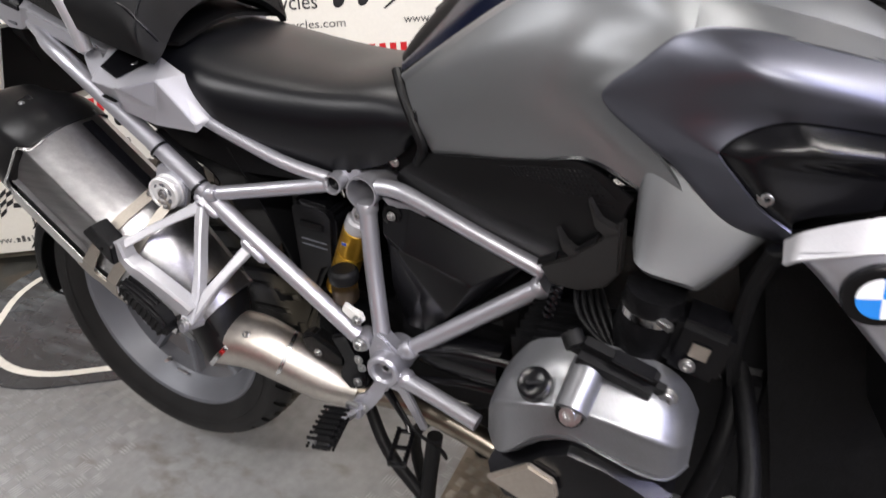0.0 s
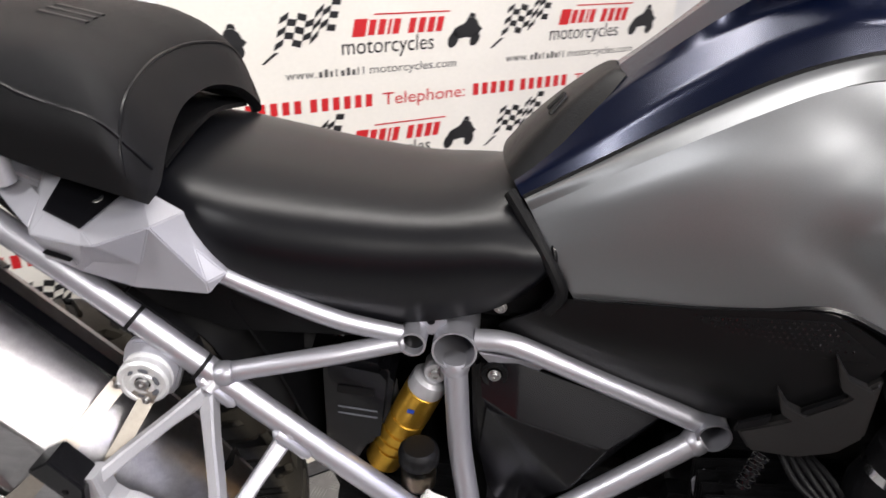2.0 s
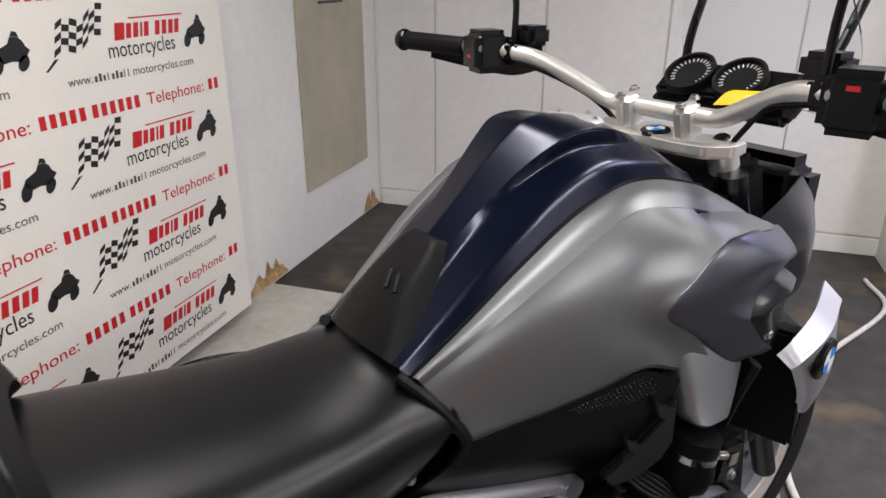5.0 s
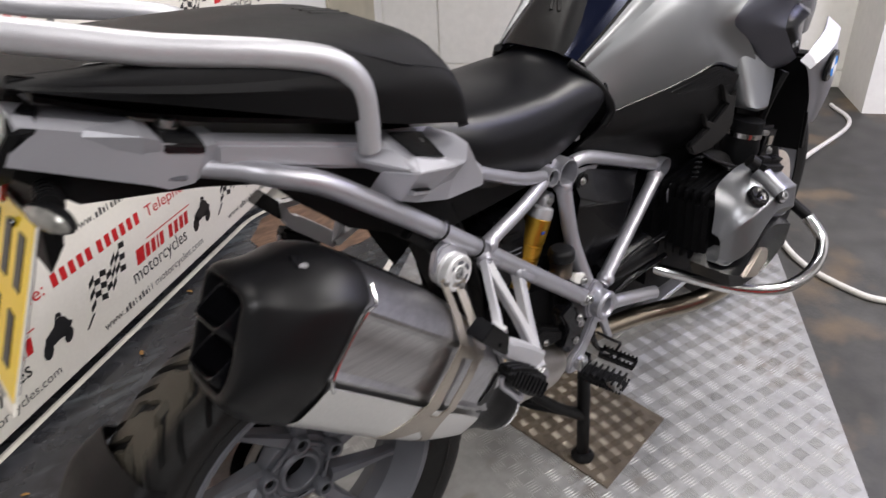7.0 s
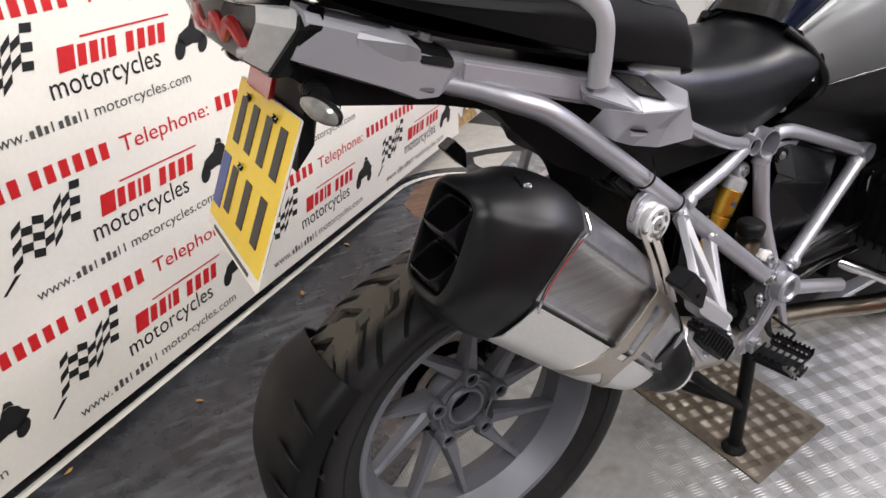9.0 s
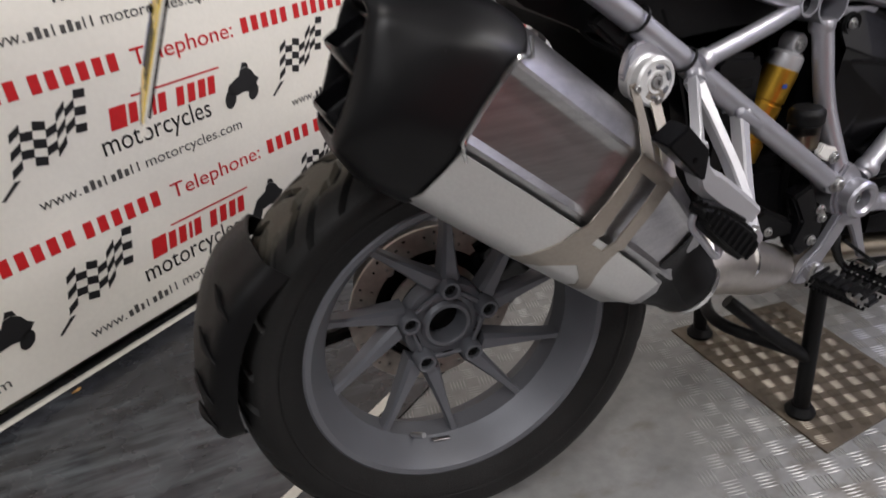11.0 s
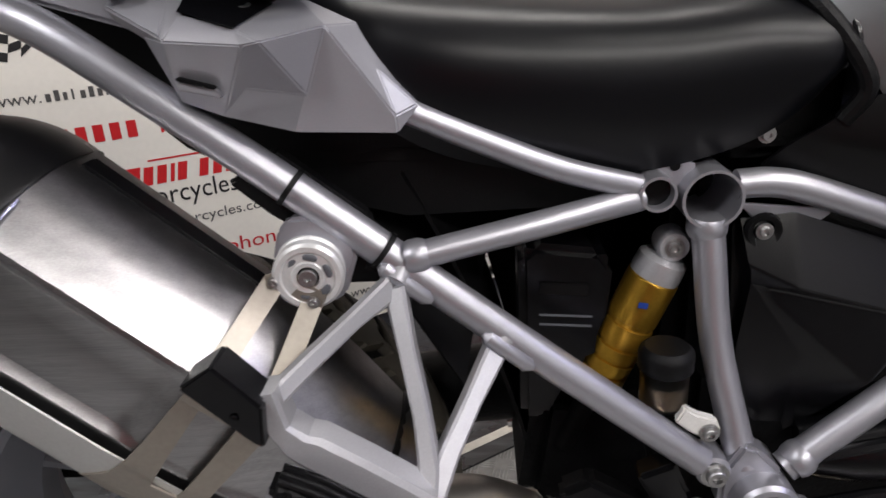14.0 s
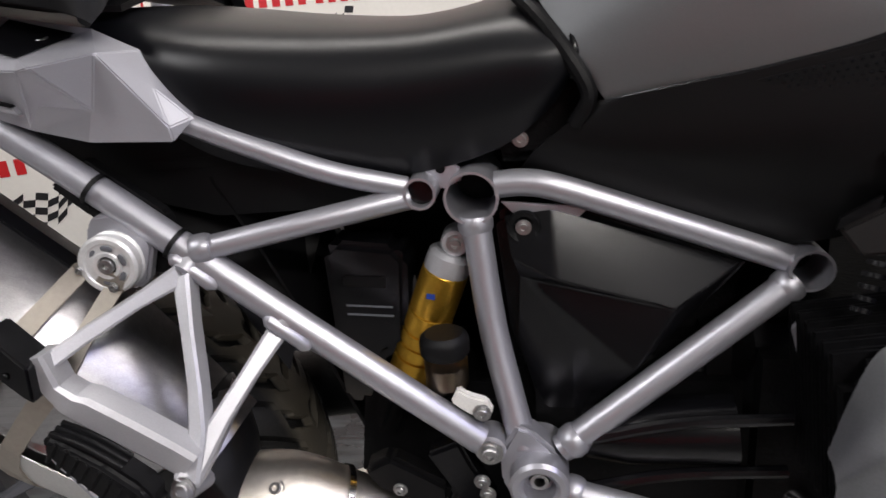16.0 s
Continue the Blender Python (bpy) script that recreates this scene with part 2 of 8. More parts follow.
def streaked(m, tone, turn, scale, lo, hi):
    """Lays scuffs or painted gleams, drawn out in one direction, over a surface."""
    nt = m.node_tree
    b = nt.nodes["Principled BSDF"]
    src = b.inputs["Base Color"].links[0].from_socket
    tc, mp = nt.nodes.new("ShaderNodeTexCoord"), nt.nodes.new("ShaderNodeMapping")
    mp.inputs["Rotation"].default_value = (0, 0, radians(-turn))
    mp.inputs["Scale"].default_value = scale
    nt.links.new(tc.outputs["Object"], mp.inputs[0])
    nz, big = nt.nodes.new("ShaderNodeTexNoise"), nt.nodes.new("ShaderNodeTexNoise")
    nz.inputs["Scale"].default_value, nz.inputs["Detail"].default_value = 9.0, 7.0
    big.inputs["Scale"].default_value, big.inputs["Detail"].default_value = 2.1, 2.0
    nt.links.new(mp.outputs[0], nz.inputs["Vector"])
    nt.links.new(tc.outputs["Object"], big.inputs["Vector"])
    mu = nt.nodes.new("ShaderNodeMath")
    mu.operation = "MULTIPLY"
    nt.links.new(nz.outputs["Fac"], mu.inputs[0])
    nt.links.new(big.outputs["Fac"], mu.inputs[1])
    mr = nt.nodes.new("ShaderNodeMapRange")
    mr.inputs["From Min"].default_value, mr.inputs["From Max"].default_value = lo, hi
    nt.links.new(mu.outputs[0], mr.inputs["Value"])
    mx = nt.nodes.new("ShaderNodeMix")
    mx.data_type = "RGBA"
    mx.inputs["B"].default_value = (*tone, 1)
    nt.links.new(mr.outputs[0], mx.inputs["Factor"])
    nt.links.new(src, mx.inputs["A"])
    nt.links.new(mx.outputs["Result"], b.inputs["Base Color"])


# pale streaks in the mat's colour paint the gleam of banner and lamps
streaked(M["mat"], (0.11, 0.124, 0.135), WALL_TURN + 70, (0.8, 4.0, 1.0), 0.24, 0.46)
streaked(M["tread"], (0.20, 0.185, 0.165), WALL_TURN, (1.5, 2.5, 1.0), 0.30, 0.44)


def tyre_material():
    """Black rubber, dusted tan on the running band and left black in the grooves."""
    m = mat("dusted_tyre_rubber", (0.0095, 0.0093, 0.0092), 0.55, 0.0, 0.2, 220, 0.4, 500, vary=0.3, vary_scale=11, spec=0.25)
    nt = m.node_tree
    b = nt.nodes["Principled BSDF"]
    src = b.inputs["Base Color"].links[0].from_socket
    tc = nt.nodes.new("ShaderNodeTexCoord")

    def math_node(kind, a, c):
        nd = nt.nodes.new("ShaderNodeMath")
        nd.operation = kind
        for k, v in enumerate((a, c)):
            if isinstance(v, (int, float)):
                nd.inputs[k].default_value = v
            else:
                nt.links.new(v, nd.inputs[k])
        return nd.outputs[0]

    def ramp(value, lo, hi):
        mr = nt.nodes.new("ShaderNodeMapRange")
        mr.inputs["From Min"].default_value, mr.inputs["From Max"].default_value = lo, hi
        nt.links.new(value, mr.inputs["Value"])
        return mr.outputs[0]

    sp = nt.nodes.new("ShaderNodeSeparateXYZ")
    nt.links.new(tc.outputs["Object"], sp.inputs[0])
    nz = nt.nodes.new("ShaderNodeTexNoise")
    nz.inputs["Scale"].default_value, nz.inputs["Detail"].default_value = 26.0, 5.0
    nt.links.new(tc.outputs["Object"], nz.inputs["Vector"])
    side = math_node("ABSOLUTE", math_node("ADD", sp.outputs["Y"], 0.025), 0.0)
    side = math_node("ADD", side, math_node("MULTIPLY", nz.outputs["Fac"], 0.03))
    dx, dz = math_node("ADD", sp.outputs["X"], -0.016), math_node("ADD", sp.outputs["Z"], -0.349)
    r = math_node("SQRT", math_node("ADD", math_node("MULTIPLY", dx, dx), math_node("MULTIPLY", dz, dz)), 0.0)
    dust = math_node("MULTIPLY", ramp(side, 0.068, 0.046), ramp(r, 0.3100, 0.3122))
    mx = nt.nodes.new("ShaderNodeMix")
    mx.data_type = "RGBA"
    mx.inputs["B"].default_value = (0.072, 0.064, 0.050, 1)
    nt.links.new(dust, mx.inputs["Factor"])
    nt.links.new(src, mx.inputs["A"])
    nt.links.new(mx.outputs["Result"], b.inputs["Base Color"])
    return m


M["tyre"] = tyre_material()


def glass_material(name, tint, rough=0.02):
    m = bpy.data.materials.new(name)
    m.use_nodes = True
    b = m.node_tree.nodes["Principled BSDF"]
    b.inputs["Base Color"].default_value = (*tint, 1)
    b.inputs["Transmission Weight"].default_value = 1.0
    b.inputs["Roughness"].default_value = rough
    b.inputs["IOR"].default_value = 1.2
    return m


M["glass"] = glass_material("clear_lens", (0.95, 0.95, 0.95))
M["lens_glass"] = glass_material("lamp_lens", (0.96, 0.96, 0.96))
M["lens_glass"].node_tree.nodes["Principled BSDF"].inputs["IOR"].default_value = 1.06
M["fluid"] = glass_material("milky_reservoir", (0.85, 0.78, 0.7), 0.35)


def glow_material(name, colour, strength):
    m = bpy.data.materials.new(name)
    m.use_nodes = True
    b = m.node_tree.nodes["Principled BSDF"]
    b.inputs["Emission Color"].default_value = (*colour, 1)
    b.inputs["Emission Strength"].default_value = strength
    return m


M["glow"] = glow_material("lit_tube", (0.95, 0.97, 1.0), 9.0)


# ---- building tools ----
TAIL_FIT = {"tail": False}


def tail_fitted(p):
    """Shifts tail places down and away towards their end, fitting the camera's view."""
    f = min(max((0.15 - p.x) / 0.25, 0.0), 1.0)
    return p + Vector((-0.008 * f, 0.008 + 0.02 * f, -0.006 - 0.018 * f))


def part(name, bm, material, parent=None, label="", smooth=True, angle=35):
    """Links a bmesh as one mesh object, under a thing or a part if given."""
    me = bpy.data.meshes.new(name)
    if TAIL_FIT["tail"]:
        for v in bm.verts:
            v.co = tail_fitted(v.co)
    bmesh.ops.recalc_face_normals(bm, faces=bm.faces)
    if smooth:
        lim = math.cos(radians(angle))
        for f in bm.faces:
            f.smooth = True
        for e in bm.edges:
            if len(e.link_faces) == 2 and e.link_faces[0].normal.dot(e.link_faces[1].normal) < lim:
                e.smooth = False
    bm.to_mesh(me)
    bm.free()
    me.materials.append(M[material])
    return place(name, me, parent, label=label)


def place(name, me, parent=None, m=None, label=""):
    ob = new(name, me)
    if parent is not None:
        ob.parent = parent
        if parent.type == "EMPTY":
            ob.matrix_parent_inverse = parent.matrix_basis.inverted()
    if m is not None:
        ob.matrix_basis = m
    if label:
        tagged(ob, label)
    return ob


def thing(name, at, label, category, group="", kind=""):
    ob = new(name)
    ob.empty_display_size = 0.05
    ob.location = at
    return tagged(ob, label, category, group, kind)


def spline(a, b, c, d, t):
    """Through b and c, for t from 0 to 1."""
    return 0.5 * ((2 * b) + (c - a) * t + (2 * a - 5 * b + 4 * c - d) * t * t + (3 * b - a - 3 * c + d) * t ** 3)


def along(pts, t):
    """The place at t (0 to 1) on the smooth line through pts."""
    n = len(pts) - 1
    s = min(max(t, 0.0), 1.0) * n
    i = min(int(s), n - 1)
    p = [Vector(pts[min(max(k, 0), n)]) for k in (i - 1, i, i + 1, i + 2)]
    if i == 0:
        p[0] = 2 * p[1] - p[2]
    if i == n - 1:
        p[3] = 2 * p[2] - p[1]
    return spline(*p, s - i)


def on_sheet(grid, u, v):
    """The place at u (row to row) and v (along a row) on the smooth sheet through the grid."""
    return along([along(row, v) for row in grid], u)


def sheet_bm(grid, nu=24, nv=24, thick=0.0):
    bm = bmesh.new()
    vs = [[bm.verts.new(on_sheet(grid, i / nu, j / nv)) for j in range(nv + 1)] for i in range(nu + 1)]
    for i in range(nu):
        for j in range(nv):
            bm.faces.new((vs[i][j], vs[i + 1][j], vs[i + 1][j + 1], vs[i][j + 1]))
    bmesh.ops.recalc_face_normals(bm, faces=bm.faces)
    if thick:
        bmesh.ops.solidify(bm, geom=bm.faces[:], thickness=thick)
    return bm


def frame_of(way):
    way = way.normalized()
    side = way.cross(Vector((0, 0, 1)))
    if side.length < 1e-4:
        side = Vector((1, 0, 0))
    side.normalize()
    return side, way.cross(side).normalized()


def tube_bm(pts, radius, seg=14, steps=0, hollow=0.0, flat=1.0, bm=None, ends=True):
    """A round bar through pts; radius a number or one for each point; hollow: the wall of an open tube."""
    bm = bm or bmesh.new()
    pts = [Vector(p) for p in pts]
    radii = radius if isinstance(radius, (list, tuple)) else [radius] * len(pts)
    if steps:
        rr = [Vector((r, 0, 0)) for r in radii]
        radii = [along(rr, k / steps).x for k in range(steps + 1)]
        pts = [along(pts, k / steps) for k in range(steps + 1)]
    ways = [(pts[min(k + 1, len(pts) - 1)] - pts[max(k - 1, 0)]).normalized() for k in range(len(pts))]
    side, up = frame_of(ways[0])
    rings, inner = [], []
    for p, w, r in zip(pts, ways, radii):
        side = (side - w * side.dot(w)).normalized()
        up = w.cross(side)
        angles = [2 * math.pi * k / seg for k in range(seg)]
        rings.append([bm.verts.new(p + side * math.cos(a) * r + up * math.sin(a) * r * flat) for a in angles])
        if hollow:
            inner.append([bm.verts.new(p + side * math.cos(a) * (r - hollow) + up * math.sin(a) * (r - hollow) * flat) for a in angles])
    for some in (rings, inner):
        for a, b in zip(some, some[1:]):
            for k in range(seg):
                bm.faces.new((a[k], a[(k + 1) % seg], b[(k + 1) % seg], b[k]))
    if hollow:
        for k in range(seg):
            for i in (0, -1):
                bm.faces.new((rings[i][k], rings[i][(k + 1) % seg], inner[i][(k + 1) % seg], inner[i][k]))
    elif ends:
        bm.faces.new(rings[0])
        bm.faces.new(rings[-1])
    return bm


def ring_bm(profile, centre, axis=(0, 1, 0), seg=48, closed=False):
    """Turns a profile of (radius, along the axis) round the axis."""
    bm = bmesh.new()
    axis = Vector(axis).normalized()
    side, up = frame_of(axis)
    rows = []
    for r, h in profile:
        rows.append([bm.verts.new(Vector(centre) + axis * h + (side * math.cos(2 * math.pi * k / seg) + up * math.sin(2 * math.pi * k / seg)) * max(r, 1e-5)) for k in range(seg)])
    pairs = list(zip(rows, rows[1:])) + ([(rows[-1], rows[0])] if closed else [])
    for a, b in pairs:
        for k in range(seg):
            bm.faces.new((a[k], a[(k + 1) % seg], b[(k + 1) % seg], b[k]))
    bmesh.ops.remove_doubles(bm, verts=bm.verts[:], dist=2e-5)
    return bm


def plate_bm(outline, y0, y1, bevel=0.003, seg=2, turn=None):
    """An outline in x and z, from y0 to y1 deep, with rounded edges."""
    bm = bmesh.new()
    a = [bm.verts.new((x, y0, z)) for x, z in outline]
    b = [bm.verts.new((x, y1, z)) for x, z in outline]
    bm.faces.new(a)
    bm.faces.new(b)
    n = len(outline)
    for k in range(n):
        bm.faces.new((a[k], a[(k + 1) % n], b[(k + 1) % n], b[k]))
    bmesh.ops.recalc_face_normals(bm, faces=bm.faces)
    if bevel:
        bmesh.ops.bevel(bm, geom=bm.edges[:], offset=bevel, segments=seg, affect="EDGES", clamp_overlap=True)
    if turn is not None:
        bmesh.ops.transform(bm, matrix=turn, verts=bm.verts)
    return bm


def box_bm(size, m=None, bevel=0.004, seg=2):
    bm = bmesh.new()
    bmesh.ops.create_cube(bm, size=1, matrix=Matrix.Diagonal((*size, 1)))
    if bevel:
        bmesh.ops.bevel(bm, geom=bm.edges[:], offset=bevel, segments=seg, affect="EDGES", clamp_overlap=True)
    if m is not None:
        bmesh.ops.transform(bm, matrix=m, verts=bm.verts)
    return bm


def loft_bm(rings, caps=True):
    bm = bmesh.new()
    rows = [[bm.verts.new(p) for p in ring] for ring in rings]
    n = len(rows[0])
    for a, b in zip(rows, rows[1:]):
        for k in range(n):
            bm.faces.new((a[k], a[(k + 1) % n], b[(k + 1) % n], b[k]))
    if caps:
        bm.faces.new(rows[0])
        bm.faces.new(rows[-1])
    return bm


def mirrored(bm):
    """The other side's twin, across the middle of the machine."""
    other = bm.copy()
    bmesh.ops.transform(other, matrix=Matrix.Diagonal((1, -1, 1, 1)), verts=other.verts)
    bmesh.ops.reverse_faces(other, faces=other.faces[:])
    return other


BOLTS = {}


def bolt(parent, at, axis=(0, -1, 0), r=0.007, name="bolt", material="bolt"):
    """A socket-head bolt; alike ones share a mesh."""
    key = (round(r, 4), material)
    if key not in BOLTS:
        h = r * 0.8
        bm = ring_bm([(0, h * 0.3), (r * 0.45, h * 0.3), (r * 0.5, h), (r * 0.9, h), (r, h * 0.85), (r, 0), (r * 1.5, 0), (r * 1.5, -h * 0.3), (0, -h * 0.3)], (0, 0, 0), (0, 0, 1), 16)
        bmesh.ops.recalc_face_normals(bm, faces=bm.faces)
        me = bpy.data.meshes.new("bolt")
        bm.to_mesh(me)
        bm.free()
        me.materials.append(M[material])
        for f in me.polygons:
            f.use_smooth = False
        BOLTS[key] = me
    turn = Vector(axis).to_track_quat("Z", "Y").to_matrix().to_4x4()
    at = tail_fitted(Vector(at)) if TAIL_FIT["tail"] else at
    return place(name, BOLTS[key], parent, Matrix.Translation(at) @ turn)

# ---- the room ----
def slab(name, corners, z0, z1, material, label, category, kind="structure", bevel=0.0):
    bm = bmesh.new()
    lo = [bm.verts.new((x, y, z0)) for x, y, *_ in corners]
    hi = [bm.verts.new((x, y, z1)) for x, y, *_ in corners]
    bm.faces.new(lo)
    bm.faces.new(hi)
    n = len(corners)
    for k in range(n):
        bm.faces.new((lo[k], lo[(k + 1) % n], hi[(k + 1) % n], hi[k]))
    if bevel:
        bmesh.ops.recalc_face_normals(bm, faces=bm.faces)
        bmesh.ops.bevel(bm, geom=bm.edges[:], offset=bevel, segments=2, affect="EDGES")
    ob = part(name, bm, material, smooth=False)
    return tagged(ob, label, category, kind=kind)


def rect(d0, d1, n0, n1):
    return [plan(d0, n0), plan(d1, n0), plan(d1, n1), plan(d0, n1)]


BANNER_N = 0.883                     # the sheet's face, towards the wall
WALL_N = 0.98
ROOM_H = 2.5
D_END = 3.64                         # the room's far wall
slab("floor", rect(-4.2, D_END + 0.1, -3.6, WALL_N + 0.1), -0.12, -0.012, "floor", "dark painted concrete floor with worn rusty patches", "floor")
# ceiling, south and west walls are unseen; their greys shape the bounced light
slab("ceiling", rect(-4.2, D_END + 0.1, -3.6, WALL_N + 0.1), ROOM_H, ROOM_H + 0.1, "ceiling", "assumed grey shop ceiling, out of view", "ceiling")
slab("wall_north", rect(-4.2, D_END + 0.1, WALL_N, WALL_N + 0.12), -0.012, ROOM_H, "wall", "white painted wall stained brown near the floor", "wall")
slab("wall_south", rect(-4.2, D_END + 0.1, -3.72, -3.6), -0.012, ROOM_H, "dim_wall", "assumed plain grey wall behind the camera", "wall")
slab("wall_west", rect(-4.32, -4.2, -3.6, WALL_N), -0.012, ROOM_H, "dim_wall", "assumed plain grey wall behind the camera", "wall")


def far_wall():
    """The panelled end wall, in boards with shallow joints, and its door-like frame."""
    ob = slab("wall_east", rect(D_END, D_END + 0.12, -3.6, WALL_N), -0.012, ROOM_H, "wall", "white boarded end wall with shallow joints", "wall")
    n = WALL_N - 0.012
    for width in (0.36, 0.62, 0.62, 0.62, 0.62, 0.62):
        bm = box_bm((0.012, width - 0.012, 2.3), Matrix.Translation(plan(D_END - 0.007, n - width / 2, 1.24)) @ pose(0, 0, 0, 0, 0, WALL_TURN), 0.003)
        part("panel", bm, "wall", ob, smooth=False)
        n -= width
    bm = box_bm((0.02, 3.5, 0.09), Matrix.Translation(plan(D_END - 0.011, WALL_N - 1.78, 0.035)) @ pose(0, 0, 0, 0, 0, WALL_TURN), 0.003)
    part("baseboard", bm, "wall", ob, smooth=False)
    return ob


far_wall()
# a boxed-out pier at the wall's near end
slab("wall_pier", rect(3.15, D_END, -2.6, -1.78), -0.012, ROOM_H, "wall", "white boxed-out pier with a stained foot", "wall")

# rust and damp at the foot of the display wall
def damp(name, d0, d1, n, height, seed):
    rnd = random.Random(seed)
    bm = bmesh.new()
    k = 14
    low = [bm.verts.new(plan(d0 + (d1 - d0) * i / k, n, -0.005)) for i in range(k + 1)]
    top = [bm.verts.new(plan(d0 + (d1 - d0) * i / k, n, max(0.004, height * (0.35 + 0.65 * rnd.random()) * math.sin(math.pi * (i + 0.3) / (k + 0.6))))) for i in range(k + 1)]
    for i in range(k):
        bm.faces.new((low[i], low[i + 1], top[i + 1], top[i]))
    me_mat = "damp"
    if me_mat not in M:
        M[me_mat] = mat("damp_stained_plaster", (0.42, 0.27, 0.12), 0.8, 0.0, 0.35, 40, 0.6, 60, vary=0.4, vary_scale=9)
    ob = part(name, bm, me_mat, smooth=False)
    return tagged(ob, "brown damp stain with flaking paint on the wall foot", "stain", kind="structure")


damp("wall_stain", 2.16, 2.50, WALL_N - 0.004, 0.13, 3)
damp("wall_stain", 3.40, 3.62, WALL_N - 0.004, 0.12, 5)

# notice board on the wall between sheet and corner
def notice_board():
    t = thing("notice_board", plan(3.10, WALL_N, 0.32), "tall faded beige poster board on the white wall", "poster")
    m = Matrix.Translation(plan(3.10, WALL_N - 0.008, 0.92)) @ pose(0, 0, 0, 0, 0, WALL_TURN)
    part("board", box_bm((0.72, 0.012, 1.2), m, 0.003), "poster", t, smooth=False)
    for k, (w, z) in enumerate(((0.3, 0.34), (0.34, 0.31), (0.2, 0.28))):
        part("print_line", box_bm((w * 1.3, 0.003, 0.012), m @ Matrix.Translation((-0.02, -0.008, z)), 0.0), "bannergrey", t, smooth=False)
    part("print_block", box_bm((0.56, 0.003, 0.14), m @ Matrix.Translation((0, -0.008, 0.50)), 0.0), "skirt", t, smooth=False)


notice_board()


# ---- printed sheet ----
def word_mesh(text, size, name):
    """A word in the built-in font, as a flat mesh lying in x and y, and its width."""
    cu = bpy.data.curves.new(name, "FONT")
    cu.body, cu.size, cu.resolution_u = text, size, 3
    ob = new(name, cu)
    me = bpy.data.meshes.new_from_object(ob.evaluated_get(bpy.context.evaluated_depsgraph_get()))
    bpy.data.objects.remove(ob)
    bpy.data.curves.remove(cu)
    xs = [v.co.x for v in me.vertices]
    return me, min(xs), max(xs)


def flat_mesh(name, polygons, material):
    """Flat shapes lying in x and y as one mesh."""
    bm = bmesh.new()
    for poly in polygons:
        bm.faces.new([bm.verts.new((x, y, 0)) for x, y in poly])
    me = bpy.data.meshes.new(name)
    bmesh.ops.recalc_face_normals(bm, faces=bm.faces)
    bm.to_mesh(me)
    bm.free()
    me.materials.append(M[material])
    return me


BANNER_M = Matrix((
    (U_DIR.x, 0, -N_DIR.x, N_DIR.x * BANNER_N),
    (U_DIR.y, 0, -N_DIR.y, N_DIR.y * BANNER_N),
    (0, 1, 0, 0),
    (0, 0, 0, 1)))


def chequered_flag():
    """A waving flag of black squares on the cream."""
    polys = []
    cols, rows = 7, 5

    def at(i, j):
        x = i / cols * 0.155
        return (x + 0.02 * j / rows, 0.085 * j / rows + 0.045 * i / cols + 0.012 * math.sin(i * 1.25 + 0.4))

    for i in range(cols):
        for j in range(rows):
            if (i + j) % 2 == 0:
                polys.append([at(i, j), at(i + 1, j), at(i + 1, j + 1), at(i, j + 1)])
    polys.append([(0.0, 0.0), (-0.032, -0.028), (-0.026, -0.030), (0.012, 0.0)])
    return flat_mesh("chequered_flag", polys, "ink")


def machine_shape():
    """A plain black racing-machine mark: two wheels, a body leaning over them and a screen."""
    def wheel(cx, cy, rx, ry, turn):
        out = []
        for k in range(18):
            a = k * math.tau / 18
            x, y = rx * math.cos(a), ry * math.sin(a)
            out.append((cx + x * math.cos(turn) - y * math.sin(turn), cy + x * math.sin(turn) + y * math.cos(turn)))
        return out

    body = [(0.030, 0.034), (0.044, 0.026), (0.066, 0.030), (0.090, 0.026), (0.108, 0.036), (0.124, 0.052), (0.112, 0.062), (0.104, 0.078), (0.088, 0.088), (0.070, 0.086), (0.062, 0.072), (0.046, 0.066), (0.026, 0.058), (0.018, 0.046)]
    return flat_mesh("machine_shape", [wheel(0.022, 0.024, 0.025, 0.017, 1.1), wheel(0.098, 0.022, 0.022, 0.015, 0.9), body, [(0.072, 0.087), (0.086, 0.089), (0.098, 0.084), (0.094, 0.098), (0.080, 0.101)]], "ink")


